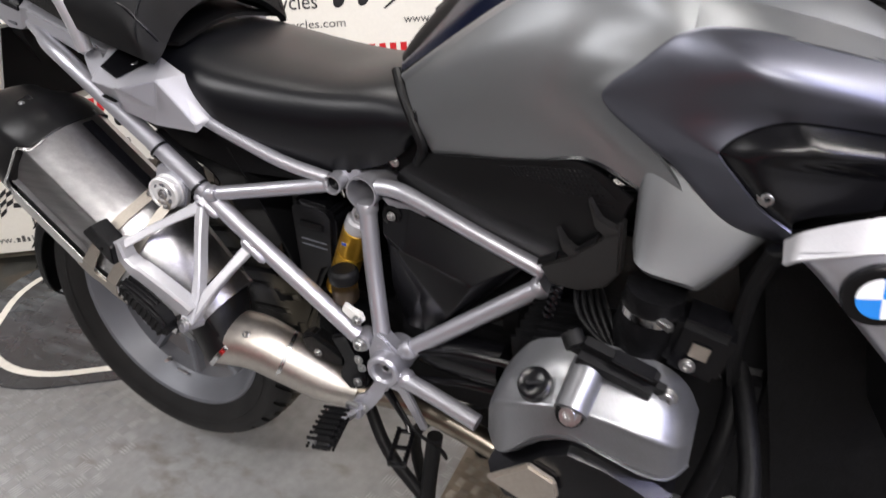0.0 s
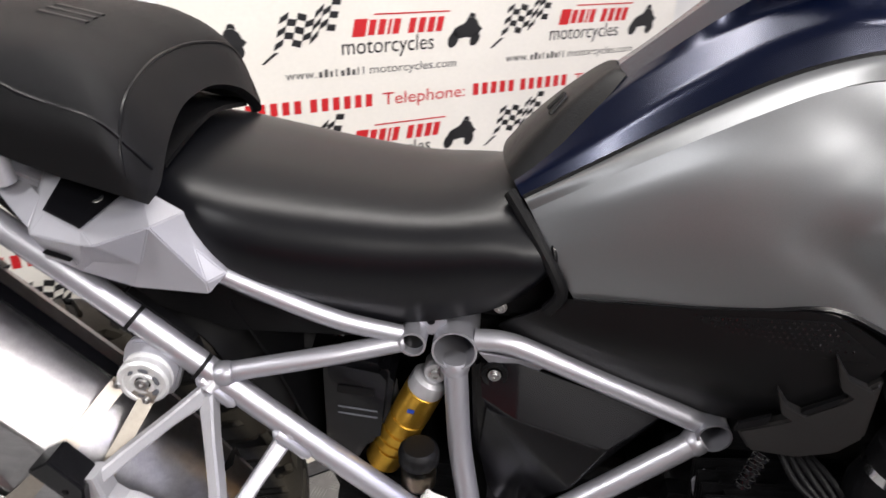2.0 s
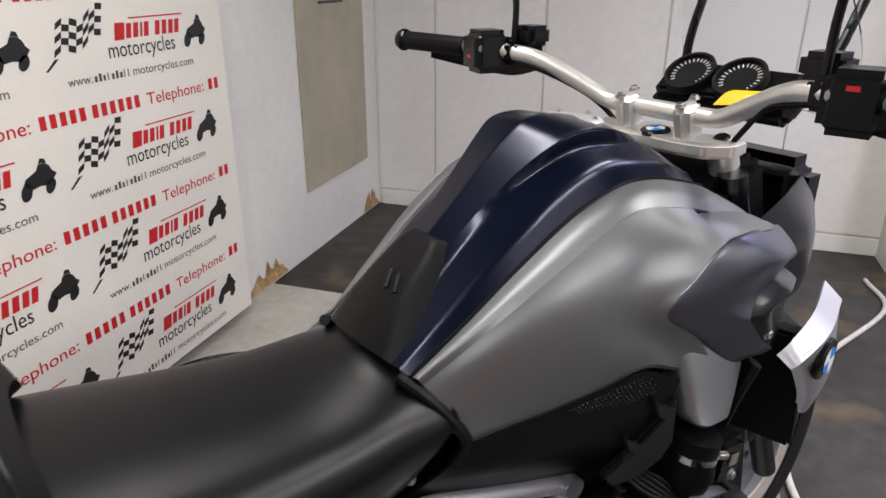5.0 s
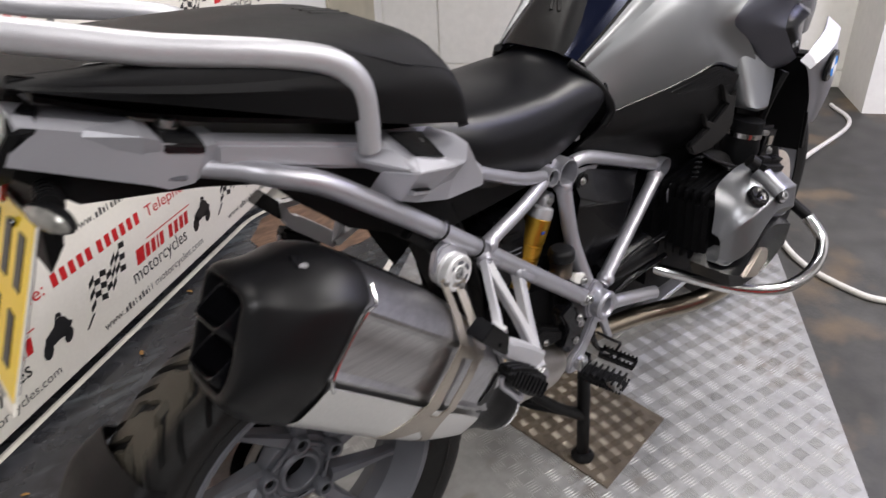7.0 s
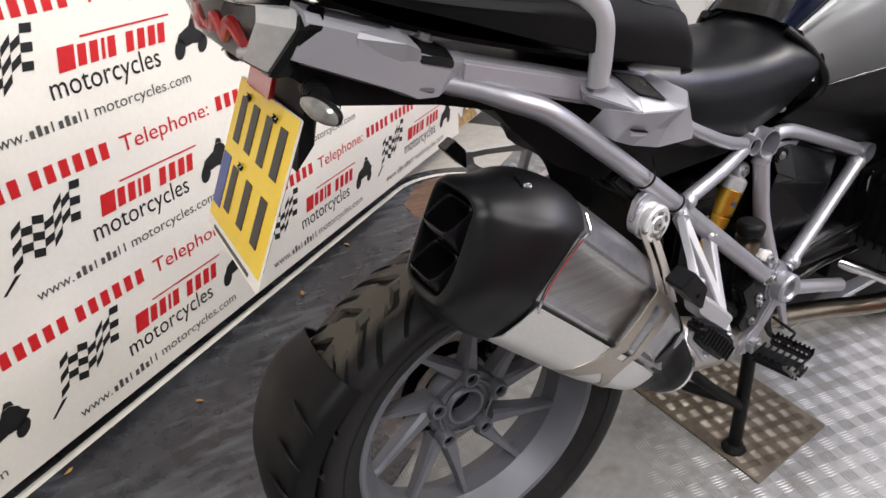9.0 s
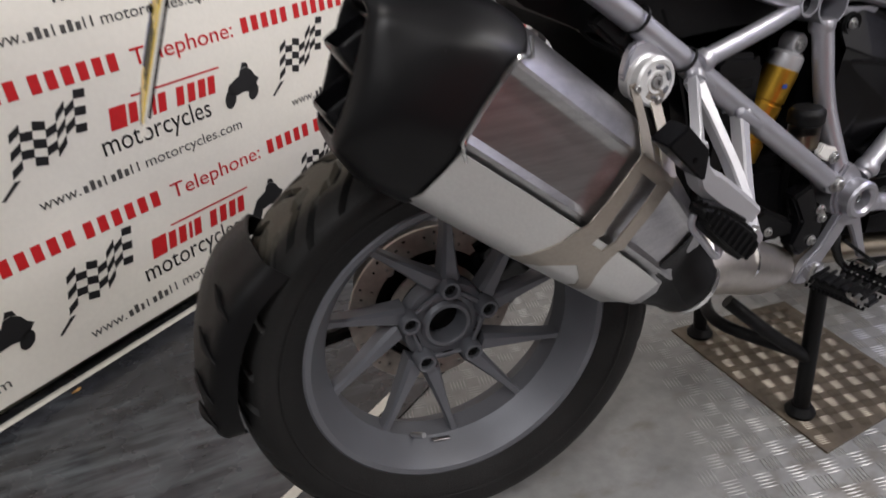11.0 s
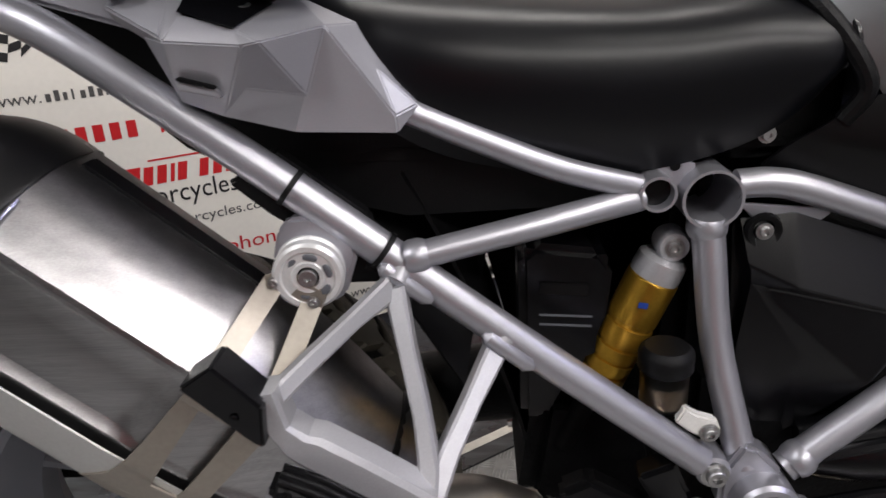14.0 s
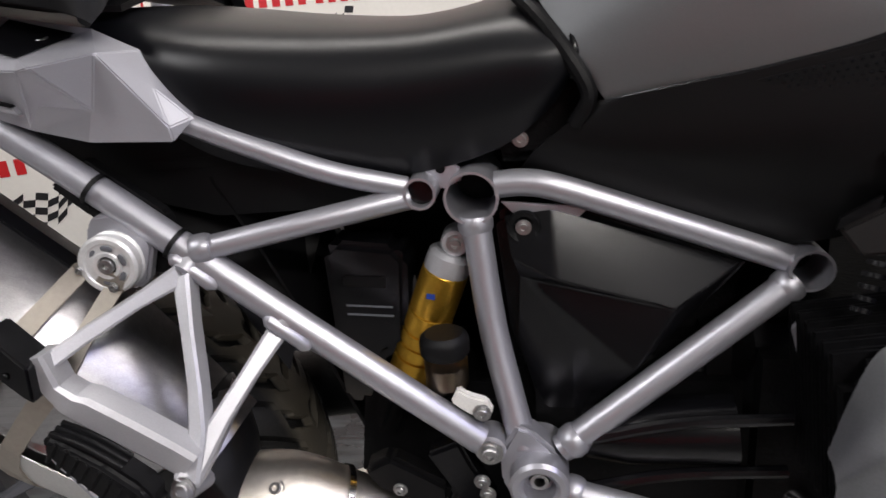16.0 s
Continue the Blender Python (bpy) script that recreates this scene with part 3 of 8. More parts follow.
def banner():
    t = thing("banner", plan(0.9, BANNER_N, 0.0), "cream printed vinyl banner repeating red and black shop logos", "banner")
    u0, u1, z0, z1 = -1.25, 2.045, 0.05, 2.02
    part("sheet", box_bm((u1 - u0, z1 - z0, 0.012), BANNER_M @ Matrix.Translation(((u0 + u1) / 2, (z0 + z1) / 2, -0.006)), 0.002), "sheet", t, smooth=False)
    part("bottom_rail", box_bm((u1 - u0, 0.09, 0.02), BANNER_M @ Matrix.Translation(((u0 + u1) / 2, 0.04, -0.082)), 0.004), "skirt", t, smooth=False)
    word, _, wide = word_mesh("motorcycles", 0.066, "motorcycles")
    word.materials.append(M["ink"])
    tel, _, tel_wide = word_mesh("Telephone:", 0.053, "telephone")
    tel.materials.append(M["red_ink"])
    flag, machine = chequered_flag(), machine_shape()

    def bar(w, h, material, lean=0.0):
        return flat_mesh("bar", [[(0, 0), (w, 0), (w + lean * h, h), (lean * h, h)]], material)

    capital, letter, thin, digit = bar(0.040, 0.048, "red_ink", 0.2), bar(0.021, 0.042, "red_ink", 0.2), bar(0.009, 0.042, "red_ink", 0.2), bar(0.0205, 0.037, "red_ink")
    over = flat_mesh("title_line", [[(0, 0), (0.245, 0), (0.245, 0.004), (0, 0.004)]], "red_ink")
    strokes = [bar(w, h, "webgrey") for w, h in ((0.010, 0.016), (0.010, 0.022), (0.008, 0.016), (0.004, 0.021), (0.010, 0.016), (0.010, 0.022), (0.010, 0.016), (0.004, 0.022), (0.004, 0.022))]
    www, _, www_wide = word_mesh("www.", 0.036, "address_start")
    dotcom, _, com_wide = word_mesh("motorcycles.com", 0.036, "address_end")
    for me in (www, dotcom):
        me.materials.append(M["webgrey"])

    def put(name, me, u, z, sx=1.0, turn=0.0):
        if u < u0 + 0.01 or u > u1 - 0.05 or z > z1 - 0.1 or z < z0:
            return
        place(name, me, t, BANNER_M @ Matrix.Translation((u, z, 0.0012)) @ pose(0, 0, 0, 0, 0, turn) @ Matrix.Diagonal((sx, 1, 1, 1)))

    for k in range(-1, 6):
        for c in range(-2, 4):
            u, z = 0.187 + 0.722 * c, 0.314 + 0.3197 * k
            put("telephone_word", tel, u - 0.014, z - 0.003, 0.285 / tel_wide)
            for i in range(5):
                put("number_bar", digit, u + 0.301 + 0.034 * i, z - 0.003)
            for i in range(6):
                put("number_bar", digit, u + 0.484 + 0.034 * i, z - 0.003)
            put("name_bar", capital, u - 0.108, z - 0.121)
            for i, off in enumerate((-0.060, -0.030, 0.0, 0.016, 0.066, 0.098, 0.129, 0.158)):
                put("name_bar", thin if i == 2 else letter, u + off, z - 0.118)
            put("title_line", over, u - 0.04, z - 0.064)
            put("motorcycles_word", word, u - 0.142, z - 0.168, 0.295 / wide)
            put("address_start", www, u - 0.304, z - 0.226, 0.088 / www_wide)
            for i, stroke in enumerate(strokes):
                put("address_bar", stroke, u - 0.208 + 0.0165 * i, z - 0.226)
            put("address_end", dotcom, u - 0.056, z - 0.226, 0.290 / com_wide)
            put("chequered_flag", flag, u - 0.331, z - 0.150, 1.12)
            put("machine_shape", machine, u + 0.198, z - 0.170)
    return t


banner()


# ---- floor coverings ----
def rounded(d0, d1, n0, n1, r, k=12):
    out = []
    for cd, cn, a0 in ((d1 - r, n1 - r, 0), (d0 + r, n1 - r, 90), (d0 + r, n0 + r, 180), (d1 - r, n0 + r, 270)):
        for i in range(k + 1):
            a = radians(a0 + 90 * i / k)
            out.append((cd + r * math.cos(a), cn + r * math.sin(a)))
    return out


def display_mat():
    t = thing("display_mat", plan(0.5, 0.55, 0.004), "black vinyl mat with a white border line and rounded ends", "floor mat")
    bm = bmesh.new()
    out = rounded(-0.77, 1.79, 0.175, 0.945, 0.33)
    lo = [bm.verts.new(plan(d, n, 0.0)) for d, n in out]
    hi = [bm.verts.new(plan(d, n, 0.005)) for d, n in out]
    bm.faces.new(hi)
    bm.faces.new(lo)
    for k in range(len(out)):
        bm.faces.new((lo[k], lo[(k + 1) % len(out)], hi[(k + 1) % len(out)], hi[k]))
    part("sheet", bm, "mat", t, smooth=False)
    bm = bmesh.new()
    a = [bm.verts.new(plan(d, n, 0.0064)) for d, n in rounded(-0.712, 1.732, 0.213, 0.907, 0.30)]
    b = [bm.verts.new(plan(d, n, 0.0064)) for d, n in rounded(-0.689, 1.709, 0.236, 0.884, 0.277)]
    for k in range(len(a)):
        bm.faces.new((a[k], a[(k + 1) % len(a)], b[(k + 1) % len(a)], b[k]))
    part("border_line", bm, "line", t, smooth=False)
    bm = bmesh.new()
    rnd = random.Random(8)
    ring = [(1.47 + (0.245 + 0.03 * rnd.random()) * math.cos(a), 0.60 + (0.225 + 0.03 * rnd.random()) * math.sin(a)) for a in [k * math.tau / 26 for k in range(26)]]
    bm.faces.new([bm.verts.new(plan(d, n, 0.0057)) for d, n in ring])
    part("rust_stain", bm, "rust", t, "rusty brown stain worn into the vinyl", smooth=False)


display_mat()
slab("floor_patch", rect(1.36, 2.35, 0.603, WALL_N - 0.002), -0.0115, -0.003, "pale_floor", "pale grey floor strip along the wall foot", "floor")


def tread_bars(bm, at, cells_d, cells_n, pitch, z, long, wide, high, skip):
    """Raised tread: groups of three bars, turned cell by cell."""
    rows = []
    for i in range(cells_d):
        for j in range(cells_n):
            d, n = at[0] + (i + 0.5) * pitch, at[1] + (j + 0.5) * pitch
            keep = skip(d, n)
            if keep <= 0:
                continue
            a = radians(45 if (i + j) % 2 else -45)
            ca, sa = math.cos(a), math.sin(a)
            for s in (-2, -1, 0, 1, 2):
                off = s * pitch * 0.165
                h = high * keep
                corners = []
                for lx, ly, lz in ((-long, 0, 0), (0, -wide, 0), (long, 0, 0), (0, wide, 0), (-long * 0.55, 0, h), (long * 0.55, 0, h)):
                    x, y = lx * ca - (ly + off) * sa, lx * sa + (ly + off) * ca
                    corners.append(plan(d + x, n + y, z + lz))
                rows.append(corners)
    verts = [tuple(p) for c in rows for p in c]
    faces = []
    for k in range(len(rows)):
        o = 6 * k
        faces += [(o, o + 1, o + 5, o + 4), (o + 1, o + 2, o + 5), (o + 2, o + 3, o + 4, o + 5), (o + 3, o, o + 4)]
    return verts, faces


def stage():
    """The aluminium tread-plate stand on which the machine is shown."""
    t = tagged(slab("tread_plate_stage", rect(-1.55, 2.05, -1.095, 0.60), -0.012, 0.0, "tread", "worn aluminium tread-plate stage under the motorcycle", "floor plate", bevel=0.003), kind="structure")

    def keep(d, n):
        if n > 0.17 and -0.78 < d < 1.80:
            return 0.0
        w = noise.noise(Vector((d * 1.3, n * 1.3, 3.0)))
        worn = math.hypot((d - 0.20) / 0.42, (n + 0.12) / 0.30)
        return 0.0 if worn + 0.5 * w < 0.85 else min(1.0, (worn + 0.5 * w - 0.7) * 1.6)

    verts, faces = tread_bars(None, (-1.54, -1.085), 84, 39, 0.0425, 0.0, 0.0178, 0.0019, 0.0018, keep)
    me = bpy.data.meshes.new("tread_relief")
    me.from_pydata(verts, [], faces)
    me.materials.append(M["tread_bright"])
    tagged(place("tread_relief", me, t), "raised bright tread bars", kind="stuff")


stage()


def scrap_plate():
    t = thing("steel_offcut", (0.76, -0.05, 0.0), "dirty steel tread-plate offcut under the centre stand", "metal plate")
    pts = [(0.612, 0.18), (0.620, -0.235), (0.897, -0.203), (0.905, 0.15)]
    bm = bmesh.new()
    lo = [bm.verts.new((x, y, 0.0004)) for x, y in pts]
    hi = [bm.verts.new((x, y, 0.005)) for x, y in pts]
    bm.faces.new(hi)
    bm.faces.new(lo)
    for k in range(4):
        bm.faces.new((lo[k], lo[(k + 1) % 4], hi[(k + 1) % 4], hi[k]))
    part("plate", bm, "tread_brown", t, smooth=False)
    def keep2(d, n):
        p = plan(d, n)
        inside = True
        for k in range(4):
            a, b = Vector(pts[k]), Vector(pts[(k + 1) % 4])
            e = (b - a).normalized()
            if e.x * (p.y - a.y) - e.y * (p.x - a.x) < 0.014:
                inside = False
        return 1.0 if inside else 0.0

    verts, faces = tread_bars(None, (0.25, -0.80), 28, 28, 0.028, 0.005, 0.0122, 0.0014, 0.0020, keep2)
    me = bpy.data.meshes.new("tread_relief")
    me.from_pydata(verts, [], faces)
    me.materials.append(M["bar_brown"])
    tagged(place("tread_relief", me, t), "raised tread bars worn brown", kind="stuff")


scrap_plate()


def floor_hose():
    pts = [(3.62, 0.49), (3.36, 0.30), (2.75, 0.27), (2.3, 0.18), (2.02, 0.03), (1.874, -0.118), (1.815, -0.285), (1.828, -0.40), (1.98, -0.60), (2.3, -0.8)]
    bm = tube_bm([(x, y, 0.0 if k < 0 else -0.002) for k, (x, y) in enumerate(pts)], 0.0105, 10, 60)
    tagged(part("floor_hose", bm, "hose"), "off-white hose lying curved across the dark floor", "hose")


floor_hose()


def dry_leaf(x, y, z, turn, size, seed):
    rnd = random.Random(seed)
    bm = bmesh.new()
    grid = [[Vector((x, y, z)) + Matrix.Rotation(turn, 3, "Z") @ Vector(((i - 2) * size * 0.5, (j - 1) * size * 0.42 * math.sin(math.pi * (i + 0.25) / 4.5), 0.002 + rnd.random() * size * 0.3)) for j in range(3)] for i in range(5)]
    bm.free()
    bm = sheet_bm(grid, 8, 6, 0.0008)
    tagged(part("dry_leaf", bm, "leaf"), "small curled dry brown leaf on the floor", "leaf", "fallen leaves")


for k, (d, n, s) in enumerate(((0.19, 0.93, 0.02), (0.62, 0.80, 0.014), (0.1, 0.75, 0.01), (-0.2, 0.86, 0.012), (0.95, 0.84, 0.012))):
    p = plan(d, n)
    dry_leaf(p.x, p.y, 0.006 if n < 0.91 else -0.004, k * 1.3, s, k)


def ceiling_lamp(d, n, z, watts, colour):
    t = thing("ceiling_light", plan(d, n, z), "assumed white ceiling batten with a lit tube, out of view", "ceiling light", "ceiling battens")
    m = Matrix.Translation(plan(d, n, z)) @ pose(0, 0, 0, 0, 0, WALL_TURN)
    part("housing", box_bm((1.55, 0.11, 0.05), m @ Matrix.Translation((0, 0, 0.055)), 0.01), "white_part", t)
    part("tube", tube_bm([m @ Vector((-0.74, 0, 0.012)), m @ Vector((0.74, 0, 0.012))], 0.016, 12), "glow", t)
    area_lamp("batten_light", d, n, z - 0.012, 1.5, 0.16, watts * 10, colour)


for lamp in TUBES:
    ceiling_lamp(*lamp)

def standin_motorcycle():
    """An unseen stand-in across the aisle, added for the silencer's red gleam."""
    t = thing("standin_motorcycle", (0.25, -2.05, 0.0), "unseen stand-in motorcycle, red below for the silencer's gleam", "motorcycle")
    at = Matrix.Translation((0.25, -2.05, 0.0)) @ pose(0, 0, 0, 0, 0, 4)

    def oval(x, w, z0, z1):
        out = []
        for k in range(20):
            a = math.tau * k / 20
            c, n = math.cos(a), math.sin(a)
            out.append(at @ Vector((x, w * math.copysign(abs(c) ** 0.7, c), (z0 + z1) / 2 + (z1 - z0) / 2 * math.copysign(abs(n) ** 0.8, n))))
        return out

    part("fairing", loft_bm([oval(x, w, a, b) for x, w, a, b in ((-0.38, 0.14, 0.30, 0.56), (-0.12, 0.22, 0.16, 0.68), (0.18, 0.24, 0.13, 0.70), (0.42, 0.22, 0.26, 0.70), (0.60, 0.14, 0.46, 0.68))]), "red_body", t, "glossy red belly fairing")
    part("nose_fairing", loft_bm([oval(x, w, a, b) for x, w, a, b in ((0.18, 0.14, 0.62, 0.80), (0.40, 0.20, 0.62, 0.98), (0.60, 0.17, 0.64, 1.0), (0.72, 0.08, 0.74, 0.92))]), "gloss", t, "black nose fairing")
    part("tank", loft_bm([oval(x, w, a, b) for x, w, a, b in ((-0.28, 0.10, 0.72, 0.82), (-0.12, 0.16, 0.70, 0.94), (0.10, 0.18, 0.72, 1.0), (0.25, 0.12, 0.78, 0.94))]), "gloss", t, "black tank")
    part("tail_cover", loft_bm([oval(x, w, a, b) for x, w, a, b in ((-0.30, 0.12, 0.70, 0.82), (-0.55, 0.13, 0.78, 0.90), (-0.82, 0.06, 0.90, 0.98))]), "gloss", t)
    part("seat", loft_bm([oval(x, w, a, b) for x, w, a, b in ((-0.26, 0.11, 0.78, 0.84), (-0.42, 0.14, 0.81, 0.88), (-0.58, 0.12, 0.86, 0.95))]), "seat_top", t)
    part("screen", loft_bm([oval(x, w, a, b) for x, w, a, b in ((0.40, 0.15, 0.98, 1.12), (0.55, 0.13, 0.96, 1.10), (0.66, 0.06, 0.92, 1.0))]), "gloss", t)
    for x in (-0.70, 0.72):
        c = at @ Vector((x, 0, 0.31))
        axis = at.to_3x3() @ Vector((0, 1, 0))
        w = part("wheel", ring_bm([(0.20, -0.05), (0.225, -0.05), (0.225, 0.05), (0.20, 0.05)], c, axis, 40, True), "dark", t)
        part("tyre", ring_bm([(0.225, -0.06), (0.27, -0.075), (0.305, -0.05), (0.318, 0.0), (0.305, 0.05), (0.27, 0.075), (0.225, 0.06)], c, axis, 40, True), "rubber", w)
        part("hub", ring_bm([(0.02, -0.06), (0.05, -0.06), (0.05, 0.06), (0.02, 0.06)], c, axis, 20, True), "dark", w)
        for k in range(5):
            a = math.tau * k / 5
            part("spoke", tube_bm([c, c + (at.to_3x3() @ Vector((math.cos(a), 0, math.sin(a)))) * 0.21], 0.016, 8), "dark", w)
    part("fork", tube_bm([at @ Vector((0.72, 0.09, 0.31)), at @ Vector((0.50, 0.09, 0.90))], 0.025, 12), "dark", t)
    part("fork", tube_bm([at @ Vector((0.72, -0.09, 0.31)), at @ Vector((0.50, -0.09, 0.90))], 0.025, 12), "dark", t)
    part("swingarm", box_bm((0.5, 0.26, 0.07), at @ Matrix.Translation((-0.48, 0, 0.33)), 0.02), "dark", t)
    part("stand", tube_bm([at @ Vector((0.0, 0.12, 0.30)), at @ Vector((-0.02, 0.28, -0.010))], 0.012, 10), "dark", t)


standin_motorcycle()

# ---- the motorcycle ----
bike = thing("motorcycle", (0.75, 0.0, 0.0), "grey and dark blue touring motorcycle on its centre stand", "motorcycle")
A, B2, C3 = Vector((0.559, -0.118, 0.750)), Vector((0.512, -0.124, 0.758)), Vector((0.857, -0.128, 0.673))
PIVOT, LOW = Vector((0.612, -0.178, 0.478)), Vector((0.566, -0.173, 0.510))
HUB = Vector((0.016, -0.025, 0.349))


# -- rear wheel
def rear_wheel():
    rim_y0, rim_y1 = -0.064, 0.064
    prof = [(0.229, rim_y0), (0.234, rim_y0 + 0.003), (0.234, rim_y0 + 0.008), (0.222, rim_y0 + 0.014), (0.214, rim_y0 + 0.03), (0.203, rim_y0 + 0.045),
            (0.203, rim_y1 - 0.045), (0.214, rim_y1 - 0.03), (0.222, rim_y1 - 0.014), (0.234, rim_y1 - 0.008), (0.234, rim_y1 - 0.003), (0.229, rim_y1),
            (0.221, rim_y1 - 0.002), (0.212, rim_y1 - 0.014), (0.203, rim_y1 - 0.03), (0.192, rim_y1 - 0.047), (0.192, rim_y0 + 0.047), (0.203, rim_y0 + 0.03), (0.212, rim_y0 + 0.014), (0.221, rim_y0 + 0.002)]
    rim = part("rear_wheel", ring_bm(prof, HUB, (0, 1, 0), 96, True), "wheel", bike, "grey ten-spoke cast wheel", angle=28)
    # hub with its centre bore
    FACE = HUB + Vector((0, 0.005, 0))
    hub = ring_bm([(0.029, 0.06), (0.029, -0.002), (0.031, -0.005), (0.036, -0.005), (0.041, 0.000), (0.044, 0.06)], FACE, (0, 1, 0), 60, True)
    part("hub", hub, "wheel", rim)
    # a dark disc paints the shade inside the bore
    part("bore_shade", ring_bm([(0.0, 0.03), (0.0285, 0.03), (0.0285, 0.05), (0, 0.05)], FACE, (0, 1, 0), 24), "dark", rim)
    part("hub_web", ring_bm([(0.040, 0.002), (0.066, 0.006), (0.070, 0.012), (0.070, 0.03), (0.040, 0.03)], FACE, (0, 1, 0), 60, True), "wheel", rim)
    for k in range(5):
        a = radians(85 + 72 * k)
        at = FACE + Vector((0.0655 * math.cos(a), -0.006, 0.0655 * math.sin(a)))
        boss = ring_bm([(0.0, 0.000), (0.0098, 0.000), (0.0102, -0.011), (0.0140, -0.012), (0.0160, -0.009), (0.0175, 0.012)], at, (0, 1, 0), 24)
        part("lug_boss", boss, "wheel", rim)
        # seat and bolt are black, painting the shade of the sunk bolt holes
        part("bolt_seat_shade", ring_bm([(0.0, -0.001), (0.0098, -0.001), (0.0098, 0.001)], at, (0, 1, 0), 18), "dark", rim)
        bolt(rim, at + Vector((0, -0.002, 0)), (0, -1, 0), 0.0066, "wheel_bolt", "dark")
        # ribs from boss to boss, framing a three-cornered recess
        a2 = a + radians(72)
        nxt = FACE + Vector((0.0655 * math.cos(a2), -0.003, 0.0655 * math.sin(a2)))
        part("hub_rib", tube_bm([at + Vector((0, 0.003, 0)), at.lerp(nxt, 0.5) + Vector((0, 0.004, 0)), nxt], 0.0042, 8), "wheel", rim)
        mid = a + radians(36)
        inner = FACE + Vector((0.043 * math.cos(mid), -0.002, 0.043 * math.sin(mid)))
        pocket = [inner + Vector((0.011 * math.cos(mid + d), -0.0015, 0.011 * math.sin(mid + d))) for d in (-1.0, 0.0, 1.0)]
        # a dark wedge on the web paints the recess's shade
        part("hub_pocket_shade", loft_bm([[p + Vector((0, 0.003, 0)) for p in pocket], pocket]), "dark", rim, smooth=False)
        for turn in (2, 38):
            b = a + radians(turn)
            s = a + radians(-4 if turn == 2 else 14)
            p0 = FACE + Vector((0.076 * math.cos(s), 0.011, 0.076 * math.sin(s)))
            p1 = HUB + Vector((0.199 * math.cos(b), -0.006, 0.199 * math.sin(b)))
            side = Vector((-math.sin(b), 0, math.cos(b)))
            rings = []
            for i in range(9):
                f = i / 8
                p = p0.lerp(p1, f)
                w = 0.0105 * (1 - f) ** 1.6 + 0.0052 + 0.004 * max(0, f - 0.85) / 0.15
                h = 0.017 - 0.006 * f
                rings.append([p + side * x + Vector((0, y, 0)) for x, y in ((-w, -h * 0.55), (-w * 0.62, -h), (w * 0.62, -h), (w, -h * 0.55), (w, h), (-w, h))])
            part("spoke", loft_bm(rings), "wheel", rim, angle=20)
    v = HUB + Vector((0.188 * math.cos(radians(244)), -0.02, 0.188 * math.sin(radians(244))))
    part("valve", tube_bm([v, v + Vector((0.012, -0.022, 0.012))], 0.0045, 10), "bolt", rim)
    part("balance_strip", box_bm((0.03, 0.008, 0.003), Matrix.Translation(HUB + Vector((-0.04, -0.03, -0.187))) @ pose(0, 0, 0, 0, 12, 0), 0.001), "brushed", rim)
    # tyre, its grooves sunk into the tread
    prof = [(-0.058, 0.226), (-0.066, 0.238), (-0.078, 0.258), (-0.085, 0.278), (-0.084, 0.291), (-0.076, 0.302), (-0.062, 0.3105), (-0.043, 0.316), (-0.022, 0.3185), (0.0, 0.3195)]
    prof = prof + [(-y, r) for y, r in prof[-2::-1]]
    fine = [along([(y, r, 0) for y, r in prof], k / 64) for k in range(65)]
    bm = bmesh.new()
    blocks, per = 15, 36
    n = blocks * per
    # grooves follow the sheared columns of the tread: (first column, columns, inner and outer reach)
    cuts = ((3, 4, 0.14, 0.76), (2, 7, 0.14, 0.25), (14, 3, 0.40, 0.94), (23, 4, 0.02, 0.44), (22, 7, 0.33, 0.44), (29, 3, 0.56, 0.96))
    rows = []
    for i in range(n):
        row = []
        for p in fine:
            y, r = p.x, p.y
            out = abs(y) / 0.085
            a = 2 * math.pi * (i + (per / 2 if y > 0 else 0)) / n + 0.24 * out ** 1.3
            k = i % per
            if r > 0.285 and any(c <= k < c + w and lo < out < hi for c, w, lo, hi in cuts):
                r -= 0.0095
            row.append(bm.verts.new(HUB + Vector((r * math.cos(a), y, r * math.sin(a)))))
        rows.append(row)
    half = per // 2
    for i in range(n):
        a, b = rows[i], rows[(i + 1) % n]
        c, d = rows[(i - half) % n], rows[(i + 1 - half) % n]
        for j in range(64):
            if j == 32:
                bm.faces.new((a[32], b[32], d[33], c[33]))
            elif j < 32:
                bm.faces.new((a[j], b[j], b[j + 1], a[j + 1]))
            else:
                bm.faces.new((a[j], b[j], b[j + 1], a[j + 1]))
    tyre = part("rear_tyre", bm, "tyre", rim, "dusty road tyre with slanted grooves", angle=30)
    part("sidewall_ring", ring_bm([(0.262, -0.0812), (0.263, -0.0822), (0.265, -0.0828), (0.266, -0.0822)], HUB, (0, 1, 0), 96), "rubber", rim)
    # brake disc with its holes, behind the spokes
    bm = bmesh.new()
    rin, rout, n = 0.098, 0.137, 144
    y = HUB.y + 0.062
    rs = [rin + (rout - rin) * k / 6 for k in range(7)]
    for yy, flip in ((y, 1), (y + 0.005, -1)):
        vs = [[bm.verts.new((HUB.x + r * math.cos(2 * math.pi * i / n), yy, HUB.z + r * math.sin(2 * math.pi * i / n))) for r in rs] for i in range(n)]
        for i in range(n):
            for k in range(6):
                if (k in (1, 3, 4) and (i + k * 3) % 9 == 0):
                    continue
                quad = (vs[i][k], vs[(i + 1) % n][k], vs[(i + 1) % n][k + 1], vs[i][k + 1])
                bm.faces.new(quad[::flip])
        edge = vs if flip == 1 else edge
        if flip == -1:
            for i in range(n):
                for k in (0, 6):
                    bm.faces.new((edge[i][k], edge[(i + 1) % n][k], vs[(i + 1) % n][k], vs[i][k]))
